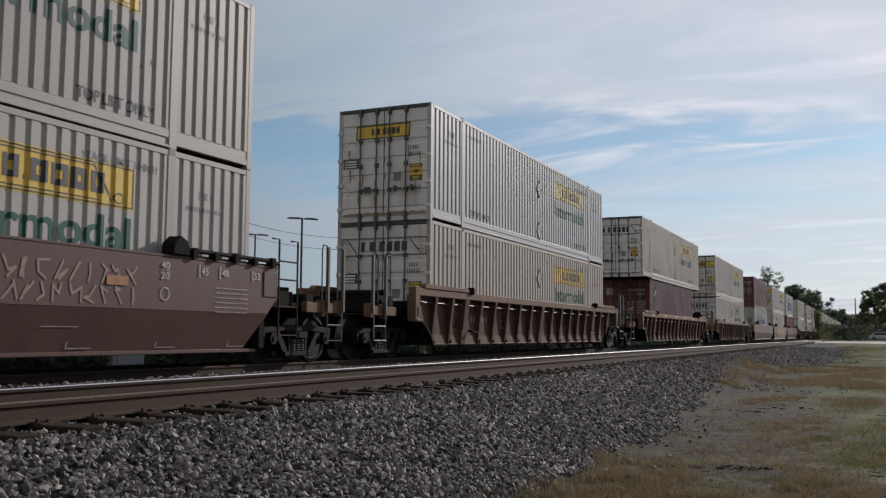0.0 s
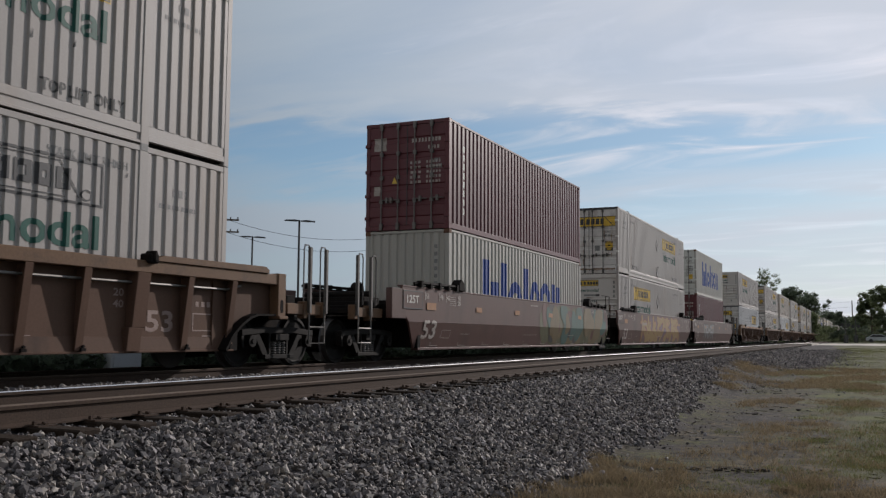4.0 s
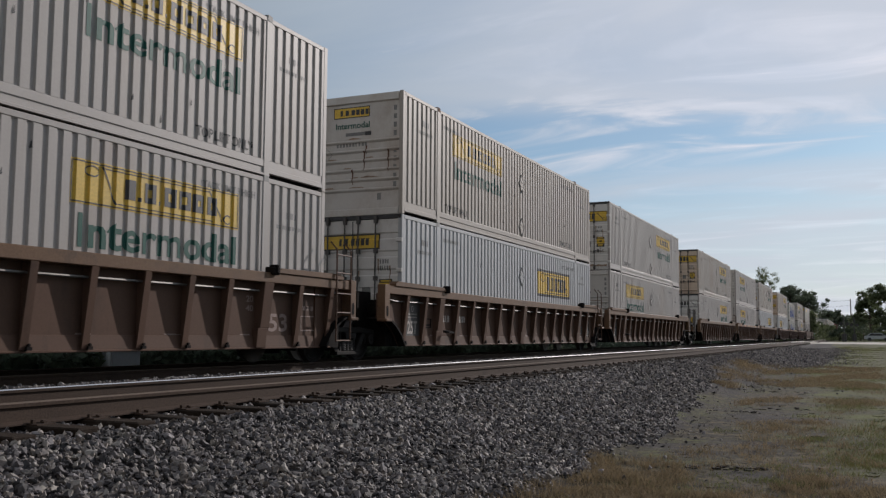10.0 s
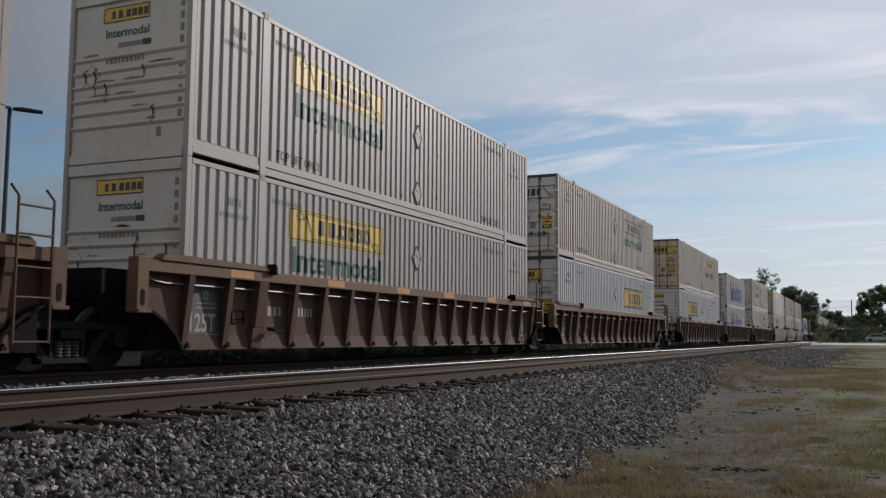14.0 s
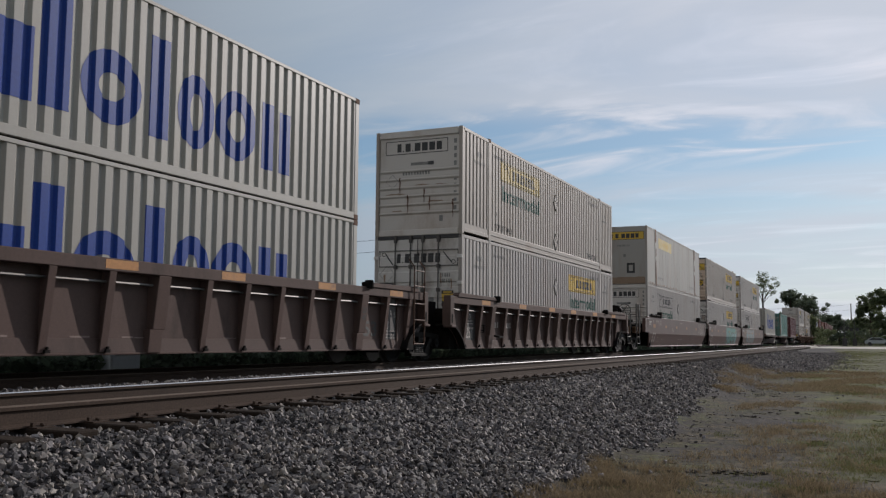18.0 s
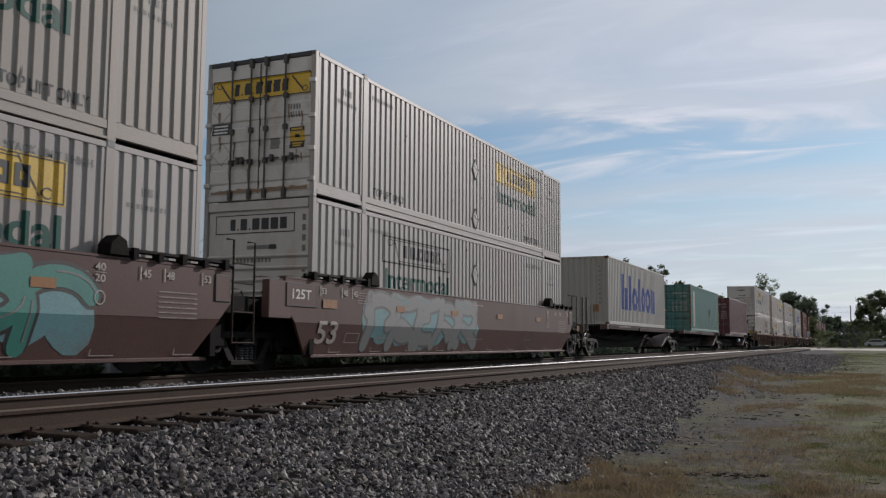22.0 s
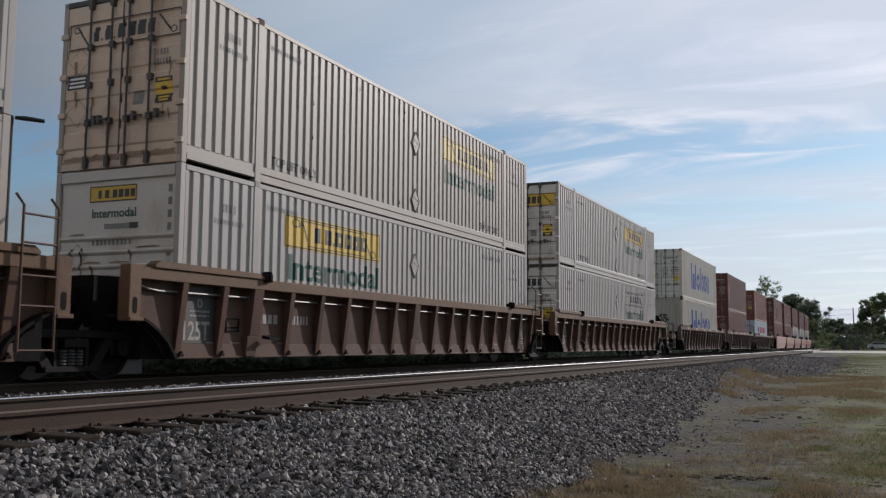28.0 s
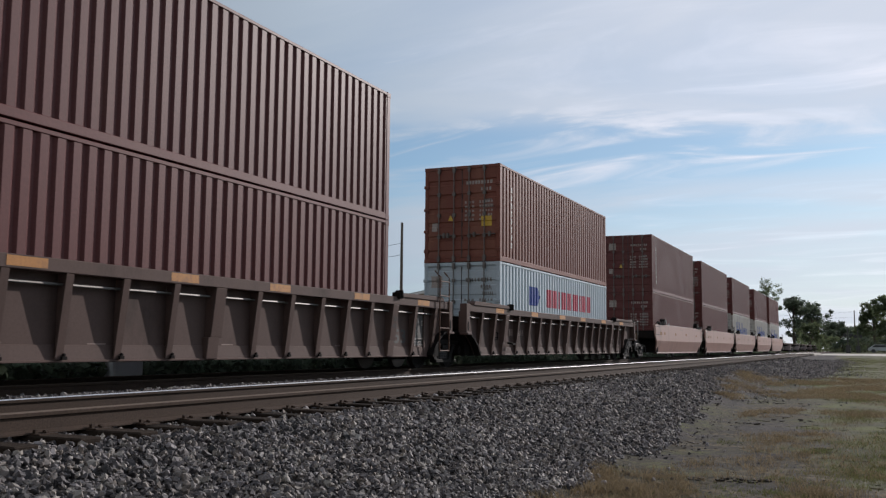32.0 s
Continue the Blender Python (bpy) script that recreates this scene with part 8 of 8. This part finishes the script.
def utility_pole(az, dist, top, arms=2, label="weathered timber utility pole with crossarms and insulators"):
    x, y = bearing(az, dist)
    z0 = -0.75 if x < -12 else field(y)
    t = thing("utility_pole", label, "utility pole", "utility poles", at=(x, y, z0))
    h = top + EYE - z0
    part("pole", Form().rod((0, 0, -0.2), (0, 0, h), 0.17, 10, 0, 0.11).mesh("pole", "wood"), t)
    turn = Matrix.Rotation(radians(az), 4, "Z")
    for i in range(arms):
        part("crossarm", shared("crossarm", lambda: Form().box(-1.2, 1.2, -0.06, 0.06, -0.06, 0.06).mesh("crossarm", "wood", 0.01)), t, Matrix.Translation((0, 0, h - (1.7 + 0.95 * i if arms > 1 else 0.15))) @ turn)
        for u in (-1.1, -0.55, 0.55, 1.1):
            part("insulator", shared("insulator", lambda: Form().rod((0, 0, 0.06), (0, 0, 0.22), 0.05, 8).mesh("insulator", "galv")), t, Matrix.Translation((0, 0, h - (1.7 + 0.95 * i if arms > 1 else 0.15))) @ turn @ Matrix.Translation((u, 0, 0)))
    return Vector((x, y, z0 + h))


p1 = utility_pole(37.75, 74, 10.7)
p2 = utility_pole(40.8, 106, 10.2, 1)
p3 = utility_pole(27.0, 80, 10.6, 0, "plain timber utility pole")
p4 = utility_pole(0.52, 235, 8.9, 0, "plain timber utility pole")
for dz in (-1.6, -2.6):
    wire("overhead_cable", p1 + Vector((0, 0, dz)), p3 + Vector((0, 0, dz - 0.2)), 1.0)
    wire("overhead_cable", p1 + Vector((0, 0, dz)), p2 + Vector((0, 0, dz + 1.4)), 0.8)
    wire("overhead_cable", p2 + Vector((0, 0, dz + 1.4)), p2 + Vector((-70, -12, dz)), 1.5)
wire("guy_wire", p1 + Vector((0, 0, -4)), p1 + Vector((-4, -1, -11)), 0.0, 0.015)
for dz in (-0.3, -1.5):
    wire("overhead_cable", p4 + Vector((0, 0, dz)), p4 + Vector((-60, 5, dz)), 1.0)


def lattice_mast():
    x, y = bearing(46.3, 190)
    t = thing("radio_mast", "slim red and white lattice radio mast", "mast", at=(x, y, -0.7))
    h = 40.5
    for k in range(3):
        a = 2.094 * k
        part("leg", Form().rod((0.7 * math.cos(a), 0.7 * math.sin(a), 0), (0.45 * math.cos(a), 0.45 * math.sin(a), h), 0.07, 5).mesh("leg", "mast"), t)
    f = Form()
    n = 44
    for i in range(n):
        for k in range(3):
            a, b = 2.094 * k, 2.094 * (k + 1)
            r0, r1 = 0.7 - 0.25 * i / n, 0.7 - 0.25 * (i + 1) / n
            f.rod((r0 * math.cos(a), r0 * math.sin(a), h * i / n), (r1 * math.cos(b), r1 * math.sin(b), h * (i + 1) / n), 0.03, 4)
    part("bracing", f.mesh("bracing", "mast"), t)
    for z, w in ((40.2, 0.9), (31, 1.0), (28, 1.6), (24, 0.8)):
        part("antenna", Form().box(-w, w, -0.08, 0.08, z, z + 0.15).box(w - 0.1, w + 0.1, -0.1, 0.1, z - 0.6, z + 1.2).mesh("antenna", "mast"), t, Matrix.Rotation(radians(46), 4, "Z"))


lattice_mast()


def warehouse():
    x, y = bearing(21.85, 84)
    b = thing("warehouse", "tan ribbed warehouse with a grey low-gable roof", "building", at=(x, y, -0.75))
    w, d, eave, ridge = 9.5, 26.0, 5.4, 7.35
    turn = Matrix.Rotation(radians(14), 4, "Z")
    pts = folds(-w, w, 0.6, 0.5, 0.15, 0.04)
    f = Form()
    for (x0, d0), (x1, d1) in zip(pts, pts[1:]):
        t0, t1 = (eave + (ridge - eave) * (1 - abs(q) / w) for q in (x0, x1))
        f.face([(x0, d0, 0), (x1, d1, 0), (x1, d1, t1), (x0, d0, t0)])
    f.face([(-w, 0.2, 0), (w, 0.2, 0), (w, 0.2, eave), (0, 0.2, ridge), (-w, 0.2, eave)])
    part("gable_wall", f.mesh("gable_wall", "tan_wall"), b, turn)
    for s in (-1, 1):
        part("side_wall", Form().box(s * w - 0.1, s * w + 0.1, 0.1, d, 0, eave).mesh("side_wall", "tan_wall"), b, turn)
        part("roof", Form().prism([(s * (w + 0.3), eave - 0.06), (0, ridge), (0, ridge + 0.12), (s * (w + 0.3), eave + 0.06)], "y", -0.3, d).mesh("roof", "metal_roof"), b, turn)
    for s in (-1, 1):
        part("trim", Form().prism([(s * (w + 0.32), eave - 0.22), (0, ridge - 0.16), (0, ridge + 0.02), (s * (w + 0.32), eave - 0.04)], "y", -0.36, -0.30).mesh("trim", "sticker"), b, turn)
    part("door", Form().box(-2.2, 2.2, -0.12, 0.05, 0, 4.0).mesh("door", "plaster", 0.02), b, turn)
    part("back_wall", Form().box(-w, w, d - 0.1, d, 0, eave).mesh("back_wall", "tan_wall"), b, turn)
    part("vent_pipe", Form().rod((0, 2, ridge), (0, 2, ridge + 0.6), 0.12, 8).mesh("vent_pipe", "galv"), b, turn)


warehouse()


def low_building(az, dist, w, d, h, mat, label, turn=0.0):
    x, y = bearing(az, dist)
    b = thing("building", label, "building", "low buildings behind the railway", at=(x, y, -0.75))
    m = Matrix.Rotation(radians(az + turn), 4, "Z")
    part("wall", Form().box(-w / 2, w / 2, 0, d, 0, h).mesh("wall", mat, 0.03), b, m)
    part("parapet", Form().box(-w / 2 - 0.12, w / 2 + 0.12, -0.12, d + 0.1, h, h + 0.22).mesh("parapet", "plaster", 0.02), b, m)
    for i in range(max(2, int(w / 3))):
        u = -w / 2 + (i + 0.5) * w / max(2, int(w / 3))
        win = part("window", Form().box(u - 0.6, u + 0.6, -0.03, 0.05, 1.0, 2.2).mesh("window", "glass"), b, m)
        part("window_frame", Form().box(u - 0.68, u + 0.68, -0.05, -0.02, 0.9, 1.0).box(u - 0.68, u + 0.68, -0.05, -0.02, 2.2, 2.3).box(u - 0.68, u - 0.6, -0.05, -0.02, 1.0, 2.2).box(u + 0.6, u + 0.68, -0.05, -0.02, 1.0, 2.2).mesh("window_frame", "sticker"), b, m)
    part("roof_unit", Form().box(-1, 1, d * 0.4, d * 0.4 + 1.6, h + 0.1, h + 0.8).mesh("roof_unit", "galv", 0.03), b, m)


low_building(41.2, 72, 4.3, 8, 5.3, "plaster", "small flat-roofed pale building behind the railway")
low_building(38.9, 73, 2.6, 6, 4.5, "plaster", "lower pale annex beside a flat-roofed building")
low_building(49.0, 70, 9.0, 8, 3.6, "brick", "low brown brick building behind the railway")
low_building(30.0, 75, 14.0, 9, 2.6, "plaster", "long low pale building behind the railway")
low_building(17.0, 100, 12.0, 9, 2.9, "plaster", "long low pale building behind the railway")


# ---- the road crossing far ahead ----
def crossing():
    xs = [-5.2 + 0.6 * i for i in range(24)] + [10, 20, 40, 90]
    ys = [118 + 2.2 * i for i in range(11)]
    v = [(x, y + 0.1 * max(0, x), level(x, y) + 0.03) for y in ys for x in xs]
    n = len(xs)
    me = bpy.data.meshes.new("road")
    me.from_pydata(v, [], [(j * n + i, j * n + i + 1, (j + 1) * n + i + 1, (j + 1) * n + i) for j in range(len(ys) - 1) for i in range(n - 1)])
    me.materials.append(MAT["plaster"])
    tagged(new("road", me), "pale concrete road that crosses the railway", "road", kind="structure")
    tagged(new("crossing_panel", Form().box(-8.3, -5.6, 119, 138, -0.3, -0.02).mesh("crossing_panel", "plaster")), "concrete crossing panels beside the rails", "road", kind="structure")
    for x, y in ((-2.6, 165), (-1.2, 182)):
        s = thing("crossing_signal", "dark level crossing signal on a steel post", "crossing signal", "crossing signals", at=(x, y, -0.1))
        part("post", Form().rod((0, 0, -0.3), (0, 0, 4.3), 0.08, 8).mesh("post", "galv"), s)
        for u in (-0.45, 0.45):
            part("signal_lamp", Form().rod((u, -0.12, 2.9), (u, 0.02, 2.9), 0.3, 14).mesh("signal_lamp", "ink"), s)
        part("cabinet", Form().box(-0.35, 0.35, 0.3, 0.9, -0.2, 1.3).mesh("cabinet", "galv", 0.03), s)
    car = thing("parked_car", "pale grey car standing beside the crossing", "car", at=(2.6, 186, -0.05))
    part("body", Form().prism([(-2.2, 0.35), (2.2, 0.35), (2.2, 0.85), (1.3, 0.95), (0.6, 1.45), (-1.1, 1.45), (-1.9, 0.95), (-2.2, 0.85)], "y", -0.85, 0.85).mesh("body", "metal_wall", 0.06), car)
    part("windows", Form().prism([(1.1, 0.98), (0.55, 1.38), (-1.05, 1.38), (-1.6, 0.98)], "y", -0.87, 0.87).mesh("windows", "glass"), car)
    for u in (-1.35, 1.35):
        for v in (-0.85, 0.85):
            part("wheel", Form().rod((u, v - 0.1, 0.33), (u, v + 0.1, 0.33), 0.33, 14).mesh("wheel", "ink"), car)


crossing()

# ---- the train: cars by their centre, containers by their leading end, in metres along the line at the start ----
MOVING = []
WELL, DECK = 0.43, 1.30


def on_train(ob, along, z=0.0):
    MOVING.append((ob, along, z))
    return ob


def domestic(along, z, wall, end, sign, mark, seed):
    words = {"white": "white", "cool": "cool white", "cream": "rust-stained"}[wall]
    face = "doors ahead" if end == "door" else "closed front"
    note = {"yellow": "yellow panel and green lettering", "faded": "faded yellow panel", "outline": "black-framed mark", "box": "bordered yellow sign"}[mark]
    where = "in well car" if z < 1 else "stacked on top"
    on_train(long_box(f"{words} corrugated container, {face}, {note}", wall, end, sign, mark, seed), along, z)


def iso(along, z, label, wall, **more):
    on_train(iso_box(label, wall, **more), along, z)


UP = WELL + TALL
YEL = ("tag_purple", "tag_yellow", "tag_red", "tag_red")
TEAL = ("tag_wash", "tag_teal", "tag_black", "tag_silver")
SILVER = ("tag_silver", "tag_silver", "tag_black")
CAMO = ("camo_olive", "camo_tan", "camo_red", "camo_teal")

RIB = "brown well car with upright outside ribs"
SMOOTH = "red-brown smooth-sided well car"
on_train(tub_car(SMOOTH + ", white scrawls and stencils", seed=2, murals=((2.2, 5.2, None, 5, False, 0.2),)), 4.85)
domestic(-3.23, WELL, "white", "door", "yellow", "yellow", 1)
domestic(-3.23, UP, "white", "door", "yellow", "yellow", 2)
on_train(ribbed_car(RIB + ", pale scrawls", seed=5, code=False), 28.2)
domestic(20.13, WELL, "cream", "door", "outline", "yellow", 3)
domestic(20.13, UP, "cool", "door", "box", "faded", 1)
on_train(ribbed_car(RIB + ", brake wheel, pale scrawls", seed=9, brake=True, code=False), 51.7)
iso(45.57, WELL, "dark red corrugated shipping container with double doors in a well car", "maroon", mark="badge", seed=2)
domestic(43.66, UP, "cream", "door", "outline", "faded", 5)
on_train(ribbed_car(RIB, seed=13, code=False), 75.15)
domestic(67.07, WELL, "white", "door", "outline", "outline", 4)
domestic(67.07, UP, "white", "door", "yellow", "yellow", 7)
on_train(tub_car(SMOOTH + " under camouflage-coloured spray paint", True, False, seed=3, murals=((0.8, 8.5, CAMO, 8, True, 0.5),)), 98.5)
iso(92.43, WELL, "ivory corrugated shipping container with large blue shapes", "ivory", end="front", mark="word", seed=2)
iso(92.41, UP, "dark red corrugated shipping container stacked on another", "maroon", mark="column", seed=4)
on_train(tub_car(SMOOTH + " under yellow and red spray paint", False, False, seed=4, murals=((-4.6, 4.9, YEL, 3, True, 0.50),)), 118.3)
domestic(110.25, WELL, "white", "nose", "yellow", "yellow", 5)
domestic(110.25, UP, "white", "door", "yellow", "yellow", 10)
on_train(tub_car(SMOOTH + " with silver spray paint", False, True, seed=5, murals=((-5.4, -1.4, SILVER, 4, False, 0.36),)), 137.5)
iso(131.42, WELL, "dark red corrugated shipping container with double doors in a well car", "maroon", mark="column", seed=5)
iso(131.42, UP, "ivory corrugated shipping container with large blue shapes, stacked", "ivory", mark="word", seed=3, door_mat="ivory_door")
on_train(ribbed_car(RIB, seed=6, code=False), 160.96)
domestic(152.88, WELL, "cool", "door", "box", "box", 4)
domestic(152.88, UP, "white", "nose", "yellow", "yellow", 8)
on_train(ribbed_car(RIB, True, False, seed=7, code=False), 184.1)
domestic(176.02, WELL, "white", "door", "outline", "yellow", 7)
domestic(176.02, UP, "white", "door", "yellow", "yellow", 13)
on_train(ribbed_car(RIB + ", 125T stencilled in white", False, False, seed=8), 203.6)
domestic(195.52, WELL, "cool", "door", "box", "box", 10)
domestic(195.52, UP, "cream", "nose", "yellow", "yellow", 11)
on_train(ribbed_car(RIB + ", 125T stencilled in white", False, True, seed=10), 222.94)
domestic(214.86, WELL, "white", "nose", "yellow", "yellow", 1)
domestic(214.86, UP, "white", "door", "yellow", "yellow", 16)
on_train(ribbed_car(RIB, True, False, seed=11, code=False), 246.28)
domestic(238.2, WELL, "white", "door", "outline", "yellow", 19)
domestic(238.2, UP, "cream", "door", "yellow", "yellow", 13)
on_train(ribbed_car(RIB + ", 125T stencilled in white", False, False, seed=12), 265.8)
domestic(257.72, WELL, "white", "nose", "yellow", "yellow", 2)
domestic(257.72, UP, "white", "nose", "yellow", "yellow", 4)
on_train(ribbed_car(RIB, False, True, seed=14), 285.19)
domestic(277.11, WELL, "cool", "door", "box", "box", 16)
domestic(277.11, UP, "cream", "door", "outline", "outline", 8)
GREYRIB = "grey-brown ribbed well car with orange strips"
on_train(ribbed_car(GREYRIB, True, False, seed=15, paint="well_grey", code=False), 308.5)
domestic(300.44, WELL, "cool", "nose", "yellow", "box", 7)
domestic(300.44, UP, "cream", "door", "yellow", "yellow", 7)
on_train(ribbed_car(GREYRIB, False, False, seed=16, paint="well_grey"), 327.75)
LOW = 2.591
iso(321.65, WELL, "ivory shipping container with large blue shapes in a well car", "ivory", tall=LOW, mark="word", seed=2, door_mat="ivory_door")
iso(321.65, WELL + LOW, "ivory corrugated shipping container with large blue shapes, stacked", "ivory", tall=LOW, mark="word", seed=4, door_mat="ivory_door")
on_train(ribbed_car(GREYRIB + ", brake wheel at its end", False, True, brake=True, seed=18, paint="well_grey"), 347.3)
domestic(339.24, WELL, "white", "door", "outline", "yellow", 22)
domestic(339.24, UP, "cream", "nose", "outline", "faded", 10)
on_train(tub_car(SMOOTH + " with a white scrawl", True, False, seed=6, unit="B", murals=((6.35, 7.35, None, 6, False, 0.2),)), 370.57)
domestic(362.49, WELL, "white", "nose", "outline", "outline", 13)
on_train(plate_box("weathered white container with flat riveted plate sides, stacked on top"), 362.49, UP)
on_train(tub_car(SMOOTH + " with turquoise spray paint", False, False, seed=7, unit="C", murals=((-0.3, 5.6, TEAL, 9, True, 0.55),)), 389.83)
domestic(381.75, WELL, "white", "door", "outline", "yellow", 11)
domestic(381.75, UP, "cream", "door", "yellow", "yellow", 16)
on_train(tub_car(SMOOTH + " with silver and turquoise spray paint", False, True, seed=8, murals=((-6.3, -0.5, ("tag_wash", "tag_silver", "tag_grey", "tag_wash"), 12, True, 0.5),)), 409.28)
domestic(401.2, WELL, "white", "nose", "outline", "outline", 16)
domestic(401.2, UP, "white", "door", "yellow", "yellow", 25)
SPINE = "black skeleton car with a deep centre beam and brown outer sills"
on_train(spine_car(SPINE, True, True, 1, 18.0), 430.9)
iso(424.33, DECK, "ivory shipping container with large blue shapes on a skeleton car", "ivory", end="front", mark="word", seed=4)
on_train(spine_car(SPINE, False, True, 2, 18.6), 449.2)
iso(444.93, DECK, "rust-streaked green shipping container with double doors on skeleton car", "teal", mark="stain", seed=2, rod="steel")
on_train(spine_car(SPINE, False, True, 3, 18.4), 467.6)
iso(463.44, DECK, "dark red shipping container with double doors on a skeleton car", "maroon", seed=6)
on_train(ribbed_car(RIB, True, False, seed=19, code=False), 490.36)
domestic(482.28, WELL, "cream", "door", "outline", "outline", 10)
domestic(482.28, UP, "white", "nose", "plain", "faded", 19)
on_train(ribbed_car(RIB + ", 125T stencilled in white", False, False, seed=20), 509.65)
domestic(501.57, WELL, "white", "nose", "yellow", "yellow", 22)
domestic(501.57, UP, "cream", "door", "outline", "faded", 4)
on_train(ribbed_car(RIB + ", 125T and a brake wheel", False, True, brake=True, seed=22), 529.16)
domestic(521.08, WELL, "white", "door", "outline", "outline", 28)
domestic(521.08, UP, "white", "door", "yellow", "yellow", 31)
on_train(ribbed_car(GREYRIB, True, False, seed=23, paint="well_grey", code=False, unit="B"), 552.4)
iso(545.54, WELL, "rust-edged ivory shipping container, number 45, large blue shapes", "ivory", long=13.716, end="front", mark="word", seed=3)
iso(545.54, UP, "rust-edged ivory shipping container with blue shapes, stacked", "ivory", long=13.716, mark="word", seed=5, door_mat="ivory_door")
on_train(ribbed_car(GREYRIB, False, False, seed=24, paint="well_grey"), 571.7)
iso(565.63, WELL, "dark red corrugated shipping container with double doors in a well car", "redbrown", seed=8)
iso(565.63, UP, "dark red corrugated shipping container with double doors, stacked", "redbrown", mark="column", seed=10)
on_train(ribbed_car(GREYRIB, False, True, seed=26, paint="well_grey", code=False), 590.85)
iso(584.75, WELL, "pale grey-blue shipping container with red shapes in a well car", "pale", tall=LOW, mark="red", seed=2)
iso(584.75, WELL + LOW, "orange-brown corrugated shipping container with double doors, stacked", "orange", mark="column", seed=5)
FADED = "faded red well car with smooth plate sides"
for k, (along, marks) in enumerate(((606.08, ("scrawl", "column")), (621.58, (None, None)), (636.87, ("pale", None)), (653.1, ("pale", None)), (668.11, ("pale", None)))):
    centre = along + 6.096
    on_train(tub_car(FADED, k == 0, True, seed=9 + k, paint="pink", half=7.1, number=False), centre)
    if marks[0] == "pale":
        iso(along, WELL, "ivory corrugated shipping container in a faded red well car", "ivory", mark="word", seed=2, door_mat="ivory_door")
    else:
        iso(along, WELL, "red-brown corrugated shipping container in a faded red well car", "redbrown", mark=marks[0], seed=8)
    iso(along, UP, "red-brown corrugated shipping container stacked on another", "redbrown", mark=marks[1], seed=12)
for k in range(6):
    on_train(spine_car("empty black skeleton car with bare brown sills", k == 0, True, 5 + k, 18.6), 694.5 + 18.6 * k)


def motions():
    """The whole train runs past at about 17.5 m/s."""
    for ob, along, z in MOVING:
        walk(ob, [(t, pose(TRACK, along - run, z)) for t, run in RUN])


motions()
